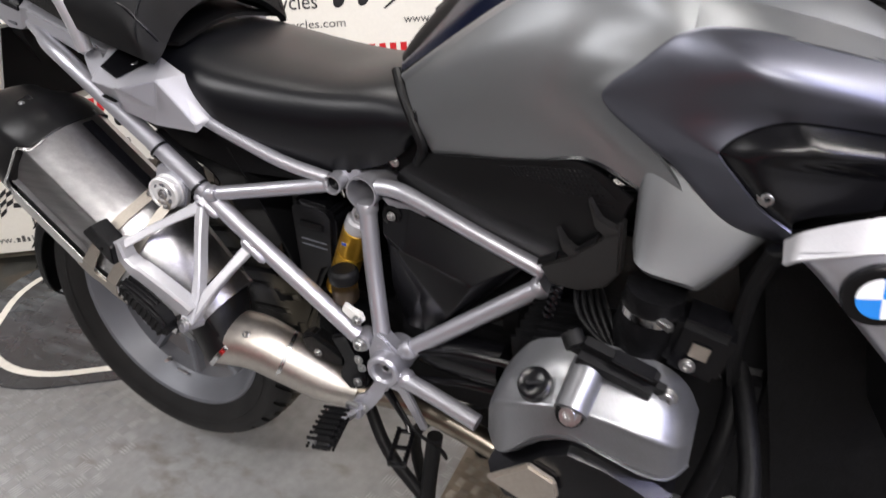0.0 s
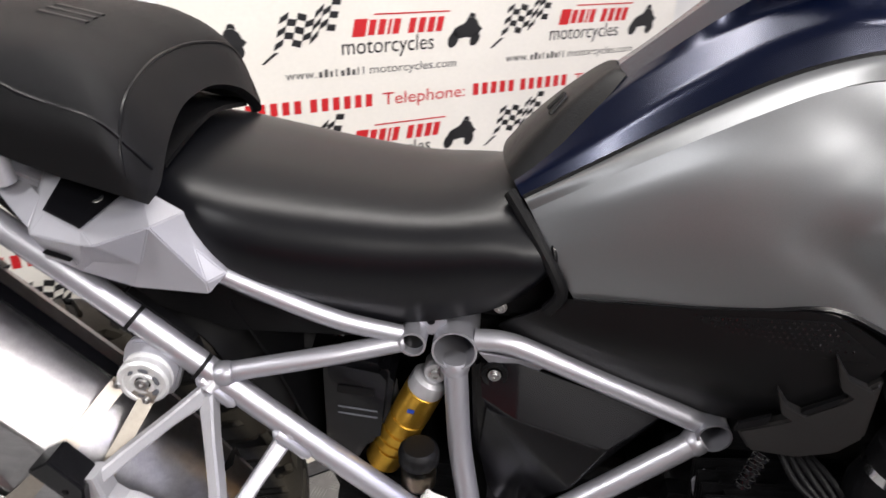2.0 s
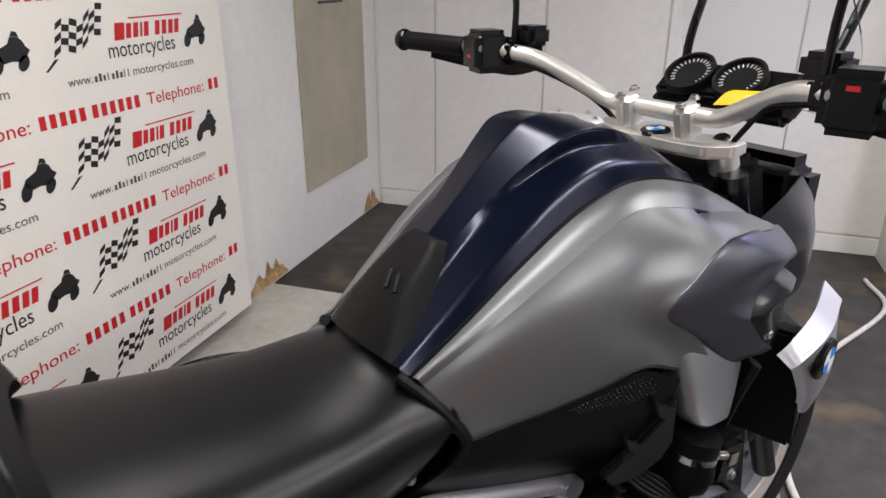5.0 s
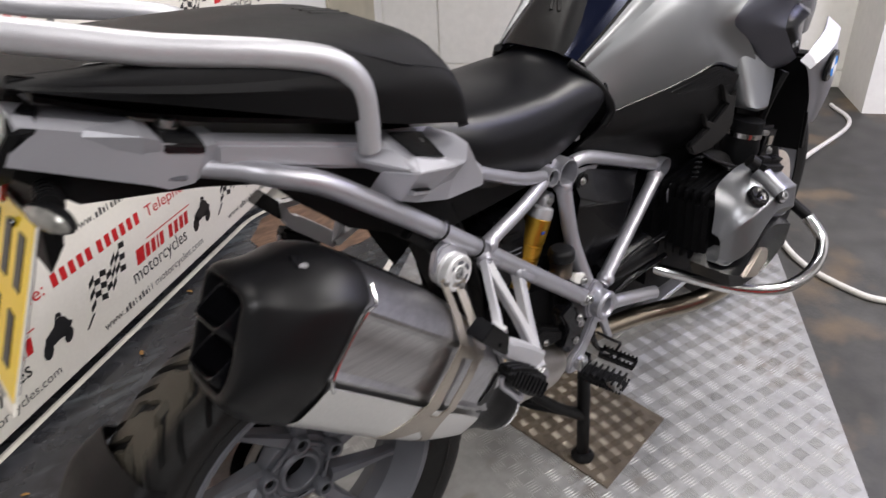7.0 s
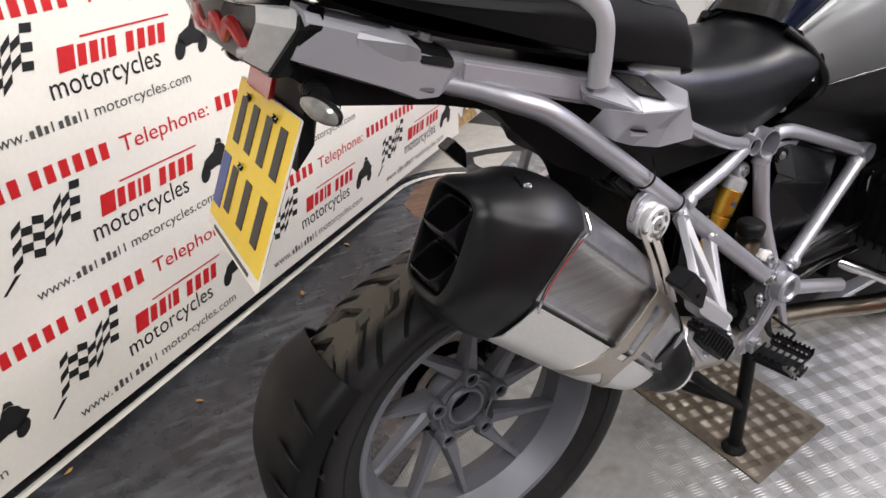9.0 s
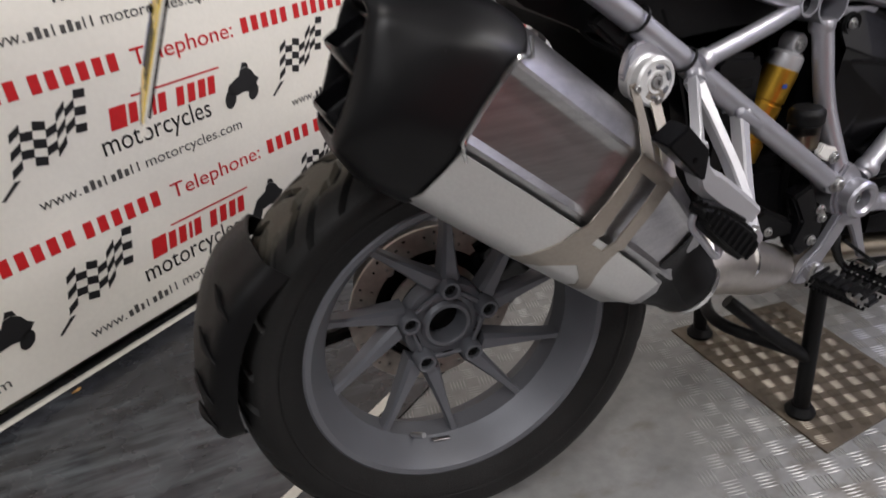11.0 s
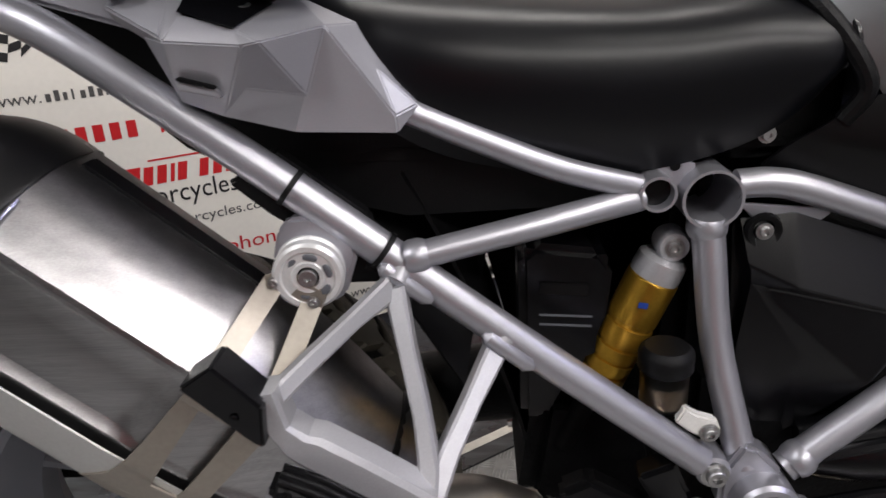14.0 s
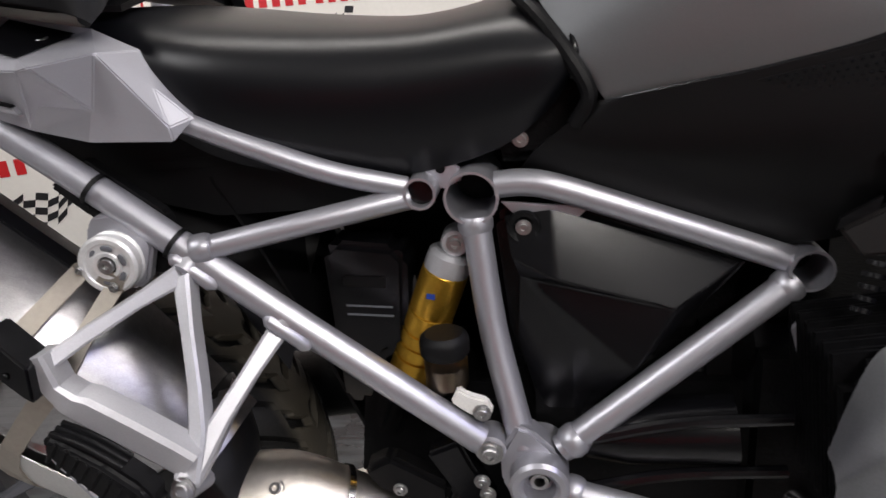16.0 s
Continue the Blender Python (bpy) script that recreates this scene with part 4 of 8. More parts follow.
    part("brake_disc", bm, "disc", rim, "perforated steel brake disc", smooth=False)
    part("disc_carrier", ring_bm([(0.05, 0.07), (0.101, 0.07), (0.101, 0.082), (0.05, 0.082)], HUB, (0, 1, 0), 40, True), "dark", rim)
    for k in range(6):
        a = radians(60 * k + 10)
        bolt(rim, HUB + Vector((0.098 * math.cos(a), 0.07, 0.098 * math.sin(a))), (0, -1, 0), 0.006, "disc_bolt")


rear_wheel()
# final drive housing and swingarm on the far side
part("final_drive", ring_bm([(0.0, 0.10), (0.085, 0.10), (0.105, 0.115), (0.105, 0.16), (0.08, 0.19), (0.0, 0.195)], HUB, (0, 1, 0), 36), "dark", bike, "black shaft-drive housing")
part("swingarm", tube_bm([HUB + Vector((0.06, 0.135, 0.02)), (0.3, 0.1, 0.42), (0.6, 0.05, 0.48)], [0.055, 0.05, 0.055], 18, 10), "dark", bike, "black single-sided swingarm")
cal = part("rear_caliper", box_bm((0.075, 0.06, 0.12), Matrix.Translation(HUB + Vector((0.118, 0.075, 0.045))) @ pose(0, 0, 0, 0, -25, 0), 0.014), "gloss", bike, "black rear brake caliper")
part("sensor_ring", ring_bm([(0.062, 0.05), (0.078, 0.05), (0.078, 0.054), (0.062, 0.054)], HUB, (0, 1, 0), 48, True), "disc", bike)


# -- trellis frame
def weld(p, way, r, parent):
    """A short raised collar where two tubes meet."""
    p, way = Vector(p), Vector(way).normalized()
    return part("weld_collar", tube_bm([p - way * 0.009, p - way * 0.004, p + way * 0.004, p + way * 0.009], [r * 1.05, r * 1.22, r * 1.22, r * 1.05], 16), "frame", parent)


def frame_tubes():
    fr = part("rear_frame_tube", tube_bm([(-0.07, -0.124, 0.956), (-0.03, -0.140, 0.944), (0.0, -0.155, 0.932), (0.05, -0.167, 0.910), (0.12, -0.171, 0.86), (0.218, -0.172, 0.785), (0.374, -0.175, 0.661), (0.556, -0.173, 0.517)], [0.012, 0.013, 0.0140, 0.0148, 0.0148, 0.0148, 0.0148, 0.0148], 18, 48), "frame", bike, "silver painted steel frame tube")
    part("rear_frame_tube", mirrored(tube_bm([(-0.07, -0.124, 0.956), (-0.03, -0.140, 0.944), (0.0, -0.155, 0.932), (0.05, -0.167, 0.910), (0.12, -0.171, 0.86), (0.218, -0.172, 0.785), (0.374, -0.175, 0.661), (0.556, -0.173, 0.517)], [0.012, 0.013, 0.0140, 0.0148, 0.0148, 0.0148, 0.0148, 0.0148], 14, 30)), "frame", bike, "silver painted steel frame tube")
    part("stay_tube", tube_bm([(0.300, -0.177, 0.724), (0.42, -0.150, 0.742), B2 + Vector((-0.012, 0.0, -0.006))], 0.0115, 16, 14), "frame", bike)
    weld((0.312, -0.179, 0.728), (0.118, 0.02, 0.015), 0.0115, bike)
    part("seat_rail_tube", tube_bm([(0.296, -0.155, 0.846), (0.36, -0.148, 0.815), (0.43, -0.139, 0.784), B2 + Vector((-0.014, 0, 0.004))], [0.0105, 0.0108, 0.0108, 0.0105], 16, 20), "frame", bike)
    # open cross tubes, ends towards the viewer
    part("cross_tube", tube_bm([(A.x, -0.132, A.z), (A.x, 0.158, A.z)], 0.0258, 28, 0, 0.0025), "frame", bike, "open-ended silver cross tube")
    # black discs inside the three open tubes paint in the shade of their bores
    part("tube_dark_disc", ring_bm([(0, 0.06), (0.0235, 0.06), (0.0235, 0.07), (0, 0.07)], (A.x, -0.11, A.z), (0, 1, 0), 24), "dark", bike)
    part("cross_tube", tube_bm([(B2.x, -0.137, B2.z), (B2.x, 0.10, B2.z)], 0.0155, 24, 0, 0.0025), "frame", bike, "open-ended silver cross tube")
    part("tube_dark_disc", ring_bm([(0, 0.012), (0.0135, 0.012), (0.0135, 0.02), (0, 0.02)], (B2.x, -0.137, B2.z), (0, 1, 0), 20), "gloss", bike)
    part("cross_tube", tube_bm([(C3.x, -0.144, C3.z), (C3.x, 0.17, C3.z)], 0.0195, 26, 0, 0.0025), "frame", bike, "open-ended silver cross tube")
    part("tube_dark_disc", ring_bm([(0, 0.05), (0.0175, 0.05), (0.0175, 0.06), (0, 0.06)], (C3.x, -0.144, C3.z), (0, 1, 0), 20), "dark", bike)
    # gusset between the two tubes
    g = part("frame_gusset", plate_bm([(0.508, 0.766), (0.517, 0.778), (0.532, 0.783), (0.547, 0.779), (0.550, 0.764), (0.53, 0.755)], -0.113, -0.105, 0.002), "frame", bike)
    # a dark disc on the plate paints the hole's shade
    part("gusset_hole_shade", ring_bm([(0, -0.0006), (0.0048, -0.0006), (0.0048, 0.004), (0, 0.004)], (0.53, -0.1135, 0.776), (0, 1, 0), 14), "dark", g)
    up = [A + Vector((0.001, 0.0, -0.022)), Vector((0.563, -0.122, 0.70)), Vector((0.572, -0.134, 0.62)), Vector((0.587, -0.152, 0.55)), Vector((0.598, -0.166, 0.505))]
    part("upright_tube", tube_bm(up, 0.0142, 18, 30), "frame", bike, "silver painted steel frame tube")
    weld(up[0] + Vector((0, 0, -0.006)), (0, 0, 1), 0.0142, bike)
    top = [A + Vector((0.022, 0.0, 0.009)), Vector((0.61, -0.119, 0.760)), Vector((0.645, -0.121, 0.752)), Vector((0.745, -0.125, 0.716)), C3 + Vector((-0.012, 0.002, 0.005))]
    part("top_tube", tube_bm(top, 0.0128, 18, 30), "frame", bike, "silver painted steel frame tube")
    part("bracket_tab", plate_bm([(0.585, 0.742), (0.65, 0.735), (0.665, 0.73), (0.655, 0.722), (0.6, 0.726)], -0.117, -0.112, 0.001), "frame", bike)
    part("diagonal_tube", tube_bm([C3 + Vector((-0.009, -0.004, -0.012)), PIVOT + Vector((0.022, 0.012, 0.024))], 0.0140, 18), "frame", bike, "silver painted steel frame tube")
    weld(C3 + Vector((-0.016, -0.004, -0.018)), PIVOT - C3, 0.0135, bike)
    weld(PIVOT + Vector((0.034, 0.012, 0.034)), PIVOT - C3, 0.0140, bike)
    part("lower_tube", tube_bm([PIVOT + Vector((0.02, -0.004, -0.012)), (0.70, -0.190, 0.452), (0.775, -0.2, 0.435)], 0.0135, 18, 8), "frame", bike, "silver painted steel frame tube")
    weld(PIVOT + Vector((0.032, -0.004, -0.014)), (1, 0, -0.3), 0.0135, bike)
    # swingarm pivot boss
    boss = part("pivot_boss", ring_bm([(0.016, 0.012), (0.016, -0.018), (0.020, -0.022), (0.026, -0.022), (0.029, -0.018), (0.029, 0.05), (0.0, 0.05)], PIVOT, (0, 1, 0), 40), "frame", bike, "round silver pivot boss")
    part("pivot_nut", ring_bm([(0, 0.0), (0.005, 0.0), (0.0055, -0.009), (0.009, -0.009), (0.0105, -0.004), (0.0105, 0.012)], PIVOT, (0, 1, 0), 24), "bolt", boss)
    # a dark disc on the socket floor paints the shade round the nut
    part("pivot_socket_shade", ring_bm([(0, 0.006), (0.016, 0.006), (0.016, 0.010), (0, 0.010)], PIVOT, (0, 1, 0), 24), "dark", boss)
    part("boss_web", plate_bm([(0.575, 0.505), (0.592, 0.535), (0.606, 0.53), (0.63, 0.505), (0.635, 0.47), (0.615, 0.452), (0.585, 0.45), (0.575, 0.47)], -0.178, -0.15, 0.004), "frame", boss)
    lug = part("frame_lug", ring_bm([(0, -0.012), (0.008, -0.012), (0.0155, -0.008), (0.0155, 0.02), (0, 0.02)], LOW, (0, 1, 0), 24), "frame", bike)
    bolt(lug, LOW + Vector((0, -0.013, 0)), (0, -1, 0), 0.0085)
    # foot-rest hanger plate below the pivot
    hp = part("footrest_plate", plate_bm([(0.598, 0.462), (0.622, 0.462), (0.605, 0.42), (0.572, 0.372), (0.545, 0.345), (0.525, 0.352), (0.54, 0.385), (0.565, 0.405)], -0.182, -0.168, 0.003), "frame", bike)
    bolt(hp, (0.558, -0.184, 0.372), r=0.007)
    part("footrest_plate", plate_bm([(0.60, 0.458), (0.64, 0.44), (0.675, 0.36), (0.663, 0.355), (0.625, 0.425), (0.60, 0.43)], -0.178, -0.168, 0.002), "frame", bike)
    # cable ties on the long tube
    for x, z in ((0.218, 0.788), (0.286, 0.733)):
        m = Matrix.Translation((x, -0.177, z)) @ pose(0, 0, 0, 0, 38.8, 0)
        tie = ring_bm([(0.0155, -0.0022), (0.0166, -0.0022), (0.0166, 0.0022), (0.0155, 0.0022)], (0, 0, 0), (1, 0, 0), 20, True)
        bmesh.ops.transform(tie, matrix=m, verts=tie.verts)
        o = part("cable_tie", tie, "plastic", bike, "black cable tie")
        part("tie_head", box_bm((0.006, 0.006, 0.008), m @ Matrix.Translation((0, 0.004, -0.019)), 0.001), "plastic", o)


frame_tubes()


# -- pillion foot-rest hanger, cast
def hanger(side, parent):
    """The cast triangular bracket with its folded foot rest, on one side (-1 near, 1 far)."""
    def path(pts, w, d):
        rings = []
        pts = [Vector(p) for p in pts]
        for k, p in enumerate(pts):
            way = (pts[min(k + 1, len(pts) - 1)] - pts[max(k - 1, 0)]).normalized()
            cross = way.cross(Vector((0, 1, 0))).normalized()
            ww = w[k] if isinstance(w, (list, tuple)) else w
            rings.append([p + cross * (x * ww) + Vector((0, y * d, 0)) for x, y in ((-0.5, -0.7), (-0.35, -1), (0.35, -1), (0.5, -0.7), (0.5, 1), (-0.5, 1))])
        bm = loft_bm(rings)
        return mirrored(bm) if side > 0 else bm

    bot = (0.313, -0.280, 0.553)
    top1, top2 = (0.294, -0.188, 0.708), (0.374, -0.184, 0.645)
    rear = (0.219, -0.290, 0.672)
    h = part("passenger_hanger", path([top1, (0.304, -0.214, 0.664), (0.314, -0.238, 0.622), (0.319, -0.258, 0.588), bot], [0.018, 0.0135, 0.0135, 0.016, 0.024], 0.010), "cast", parent, "bright cast bracket for the folded pillion foot rest", angle=20)
    part("hanger_arm", path([top2, (0.354, -0.214, 0.618), (0.336, -0.242, 0.592), bot], [0.019, 0.0155, 0.0165, 0.024], 0.011), "cast", h, angle=20)
    part("hanger_arm", path([top1, (0.268, -0.222, 0.697), (0.240, -0.262, 0.684), rear], [0.020, 0.0135, 0.0135, 0.014], 0.009), "cast", h, angle=20)
    part("hanger_arm", path([(0.217, -0.290, 0.682), (0.221, -0.290, 0.652), (0.231, -0.288, 0.636), (0.240, -0.286, 0.629), (0.270, -0.281, 0.604), (0.300, -0.276, 0.578), (0.316, -0.274, 0.564)], [0.012, 0.018, 0.025, 0.030, 0.031, 0.031, 0.030], 0.012), "cast", h, angle=20)
    for (x, y, z), low in (((0.300, -0.178, 0.7165), top1), ((0.381, -0.179, 0.6525), top2)):
        c, w = Vector((x, y, z)), Vector((0.78, -0.03, -0.63))
        stub = tube_bm([c, Vector(low).lerp(c, 0.25), Vector(low)], [0.0125, 0.0115, 0.0125], 16)
        part("mount_stub", mirrored(stub) if side > 0 else stub, "cast", h)
        o = c + Vector((0.0, -0.009, -0.006))
        pad = tube_bm([o - w * 0.022, o - w * 0.017, o + w * 0.024, o + w * 0.030], [0.003, 0.0072, 0.0072, 0.003], 12)
        part("weld_saddle", mirrored(pad) if side > 0 else pad, "frame", h)
    # black end cap and folded rest
    cap = plate_bm([(0.163, 0.694), (0.188, 0.710), (0.217, 0.678), (0.214, 0.645), (0.206, 0.650)], -0.312, -0.280, 0.002)
    o = part("end_cap", mirrored(cap) if side > 0 else cap, "gloss", h, "black plastic end cap")
    if side < 0:
        bolt(o, (0.198, -0.312, 0.672), r=0.0022, material="gloss")
    rest = plate_bm([(0.214, 0.618), (0.226, 0.616), (0.264, 0.592), (0.292, 0.568), (0.300, 0.552), (0.294, 0.536), (0.278, 0.530), (0.254, 0.550), (0.224, 0.582), (0.210, 0.602)], -0.318, -0.288, 0.006, 3)
    r = part("pillion_foot_rest", mirrored(rest) if side > 0 else rest, "pegrubber", h, "black ribbed pillion foot rest")
    for k in range(3):
        rib = tube_bm([(0.219, -0.311 + 0.008 * k, 0.6175), (0.247, -0.311 + 0.008 * k, 0.604), (0.275, -0.311 + 0.008 * k, 0.584)], 0.0026, 8, 10)
        part("rib", mirrored(rib) if side > 0 else rib, "pegrubber", r)
    for k in range(9):
        f = k / 8
        c = Vector((0.222 + 0.062 * f, -0.3185, 0.604 - 0.050 * f - 0.008 * f * f))
        tooth = box_bm((0.0045, 0.004, 0.024), Matrix.Translation(c) @ pose(0, 0, 0, 0, 38, 0), 0.0012)
        part("rib", mirrored(tooth) if side > 0 else tooth, "pegrubber", r)
    loop = tube_bm([(0.212, -0.302, 0.604), (0.210, -0.303, 0.590), (0.228, -0.304, 0.566), (0.246, -0.304, 0.543), (0.253, -0.302, 0.546), (0.252, -0.300, 0.556)], 0.0042, 8, 24)
    part("rest_loop", mirrored(loop) if side > 0 else loop, "frame", r)
    if side < 0:
        bolt(h, (0.311, -0.292, 0.548), (0, -1, 0.2), 0.0075)
        part("clevis", tube_bm([(0.310, -0.298, 0.546), (0.316, -0.262, 0.538)], 0.009, 14), "frame", h)


hanger(-1, bike)
hanger(1, bike)


# -- silencer
def soft_loft_bm(rings, n=44, steps=24, caps=False):
    """A rounded skin through the rings."""
    def closed(ring, t):
        k = len(ring)
        s = t * k
        i = int(s) % k
        return spline(ring[i - 1], ring[i], ring[(i + 1) % k], ring[(i + 2) % k], s - int(s))
    fine = [[closed(ring, j / n) for j in range(n)] for ring in rings]
    return loft_bm([[along([row[j] for row in fine], i / steps) for j in range(n)] for i in range(steps + 1)], caps)


S_AX, S_UP = Vector((0.755, 0, -0.656)), Vector((0.656, 0, 0.755))
S_0 = Vector((-0.035, -0.008, 0.731))


def sil(s, q, y):
    """A place on the silencer: along it towards the front, across it upwards, and sideways."""
    return S_0 + S_AX * s + S_UP * q + Vector((0, y, 0))


def section(s):
    """The body's cross-section at s: places from the top ridge down the near side, under and back up."""
    f = min(max((s - 0.18) / 0.20, 0.0), 1.0) ** 1.5
    sunk = 0.0042 if s < 0.163 or 0.256 < s < 0.35 else 0.0
    pts = [(-0.175, 0.1245), (-0.195, 0.1235), (-0.213, 0.1195), (-0.229, 0.113), (-0.242, 0.1045), (-0.252, 0.0960), (-0.2580, 0.0898), (-0.2618, 0.0858), (-0.2625, 0.0815), (-0.2612 + sunk * 0.45, 0.0765), (-0.2612 + sunk, 0.0715), (-0.2628 + sunk, 0.052), (-0.2628 + sunk, 0.030), (-0.2612 + sunk, 0.0075), (-0.2612 + sunk * 0.45, 0.0035), (-0.2625, -0.0005), (-0.2615, -0.0050), (-0.257, -0.011),
           (-0.248, -0.038), (-0.236, -0.066), (-0.222, -0.079), (-0.20, -0.087), (-0.15, -0.088), (-0.118, -0.075), (-0.106, -0.03), (-0.105, 0.04), (-0.110, 0.10), (-0.135, 0.121)]
    cy, cq = -0.185, 0.018
    return [sil(s, cq + (q - cq) * (1 - 0.26 * f) - 0.012 * f, cy + 0.02 * f + (y - cy) * (1 - 0.26 * f)) for y, q in pts]


def skin(s, q, off=0.0):
    """The place on the near side of the body at s and q, off outwards."""
    pts = section(s)
    qs = [(p - S_0).dot(S_UP) for p in pts[:22]]
    for i in range(21):
        if qs[i] >= q >= qs[i + 1]:
            f = (qs[i] - q) / max(qs[i] - qs[i + 1], 1e-6)
            return sil(s, q, pts[i].y + (pts[i + 1].y - pts[i].y) * f - off)
    return sil(s, q, pts[0].y - off if q > 0 else pts[21].y - off)


def band_bm(rows, thick=0.002, n=5):
    """A strip of sheet metal lying on the body: rows of (q, s0, s1)."""
    bm = bmesh.new()
    grid = []
    for (qa, a0, a1), (qb, b0, b1) in zip(rows, rows[1:]):
        steps = max(1, int(abs(qa - qb) / 0.008))
        for k in range(steps + (1 if qb == rows[-1][0] else 0)):
            f = k / steps
            q, s0, s1 = qa + (qb - qa) * f, a0 + (b0 - a0) * f, a1 + (b1 - a1) * f
            grid.append([bm.verts.new(skin(s0 + (s1 - s0) * i / n, q, 0.0035)) for i in range(n + 1)])
    for a, b in zip(grid, grid[1:]):
        for i in range(n):
            bm.faces.new((a[i], a[i + 1], b[i + 1], b[i]))
    bmesh.ops.recalc_face_normals(bm, faces=bm.faces)
    bmesh.ops.solidify(bm, geom=bm.faces[:], thickness=thick)
    return bm


def silencer():
    stations = (0.0, 0.05, 0.10, 0.15, 0.160, 0.1765, 0.20, 0.22, 0.244, 0.258, 0.29, 0.32, 0.345, 0.365, 0.39)
    body = part("silencer", loft_bm([section(s) for s in stations]), "brushed", bike, "brushed stainless silencer with a black end cap", angle=32)
    # bright rolled edge where the panel meets the cap
    part("panel_edge", tube_bm([skin(0.0135, 0.112, 0.001), skin(0.013, 0.096, 0.001), skin(-0.002, 0.0875, 0.0025), skin(-0.004, 0.06, 0.004), skin(-0.004, 0.02, 0.004), skin(-0.002, -0.004, 0.0025), skin(0.0135, -0.016, 0.001)], 0.0022, 8, 40), "chrome", body)
    # paler lower shell, wrapped under the body
    rows = []
    for s, q0, low in ((0.004, -0.011, 1.0), (0.08, -0.011, 1.0), (0.16, -0.012, 1.0), (0.23, -0.013, 1.0), (0.30, -0.016, 0.96), (0.345, -0.02, 0.92), (0.362, -0.022, 0.86)):
        ring = [skin(s, q0 + (-0.083 * low - q0) * k / 8, 0.0018) for k in range(9)]
        ring.append(sil(s, -0.0895 + 0.02 * (1 - low), -0.17))
        rows.append(ring)
    bm = bmesh.new()
    vs = [[bm.verts.new(p) for p in r] for r in rows]
    for a, b in zip(vs, vs[1:]):
        for i in range(9):
            bm.faces.new((a[i], a[i + 1], b[i + 1], b[i]))
    bmesh.ops.recalc_face_normals(bm, faces=bm.faces)
    bmesh.ops.solidify(bm, geom=bm.faces[:], thickness=0.0015)
    part("lower_shell", bm, "satin", body, "pale satin lower shell", angle=30)
    # dark slot along the top
    part("top_slot", box_bm((0.175, 0.022, 0.006), Matrix.Translation(sil(0.105, 0.1235, -0.165)) @ pose(0, 0, 0, 0, 41, 0), 0.002), "gloss", body)
    # end cap, black, with a stepped front edge and an upright mouth
    base = [(-0.115, 0.112), (-0.15, 0.123), (-0.19, 0.126), (-0.226, 0.117), (-0.252, 0.097), (-0.264, 0.084), (-0.2655, 0.06), (-0.2655, 0.02), (-0.264, -0.006), (-0.253, -0.032), (-0.238, -0.068), (-0.222, -0.082), (-0.198, -0.090), (-0.15, -0.091), (-0.116, -0.077), (-0.104, -0.03), (-0.103, 0.04), (-0.105, 0.09)]

    def cap_ring(s_top, s_bot, qc, qh, ys, step=0.0, square=0.0):
        out = []
        for y, q in base:
            f = (q + 0.091) / 0.217
            s = s_bot + (s_top - s_bot) * f
            if step and y < -0.255:
                s -= step
            yy, qq = (y + 0.185) / 0.081, (q - 0.0175) / 0.1085
            if square:
                m = max(abs(yy), abs(qq), 1e-6)
                ln = math.hypot(yy, qq)
                k = 1 + square * (ln / m - 1)
                yy, qq = yy * k / ln * max(ln, 1.0) ** 0.0 * 1.0, qq * k / ln
            out.append(sil(s, qc + qq * qh, -0.185 + yy * 0.081 * ys))
        return out
    rings = [cap_ring(0.011, 0.011, 0.0175, 0.1085, 1.0, 0.015), cap_ring(0.0085, 0.0085, 0.0175, 0.1105, 1.02, 0.015), cap_ring(-0.02, -0.018, 0.016, 0.110, 1.02, 0.004), cap_ring(-0.055, -0.042, 0.010, 0.1035, 0.98), cap_ring(-0.092, -0.066, 0.002, 0.088, 0.90, square=0.25),
             cap_ring(-0.119, -0.083, -0.004, 0.074, 0.74, square=0.6), cap_ring(-0.129, -0.088, -0.006, 0.064, 0.60, square=0.8), cap_ring(-0.1305, -0.0895, -0.006, 0.061, 0.56, square=0.8), cap_ring(-0.1285, -0.0875, -0.006, 0.058, 0.52, square=0.8), cap_ring(-0.110, -0.069, -0.006, 0.056, 0.50, square=0.8), cap_ring(-0.08, -0.04, -0.006, 0.054, 0.48, square=0.8)]
    cap_bm = soft_loft_bm(rings, 72, 60, True)
    for _ in range(14):
        bmesh.ops.smooth_vert(cap_bm, verts=[v for v in cap_bm.verts if not any(len(f.verts) > 4 for f in v.link_faces)], factor=0.5, use_axis_x=True, use_axis_y=True, use_axis_z=True)
    cap = part("end_cap", cap_bm, "cap", body, "satin black silencer end cap", angle=50)
    # two square outlets inside the mouth
    turn = Matrix((S_AX, Vector((0, 1, 0)), S_UP)).transposed().to_4x4() @ pose(0, 0, 0, 0, 20, 0)
    for q, s in ((0.021, -0.112), (-0.034, -0.091)):
        m = Matrix.Translation(sil(s, q, -0.185)) @ turn

        def square_ring(x, h, w):
            out = []
            for k in range(20):
                a = 2 * math.pi * (k + 0.5) / 20
                c, n = math.cos(a), math.sin(a)
                out.append(m @ Vector((x, w * math.copysign(abs(c) ** 0.35, c), h * math.copysign(abs(n) ** 0.35, n))))
            return out
        tube = loft_bm([square_ring(0.05, 0.024, 0.030), square_ring(-0.008, 0.024, 0.030), square_ring(-0.0105, 0.0225, 0.0285), square_ring(-0.009, 0.020, 0.0255), square_ring(0.045, 0.019, 0.0245)])
        part("outlet", tube, "gloss", cap, "black square outlet", angle=40)
    part("cap_badge", box_bm((0.04, 0.024, 0.003), Matrix.Translation(sil(-0.056, 0.1020, -0.205)) @ pose(0, 0, 0, 22, 30, 0), 0.001), "gloss", cap)
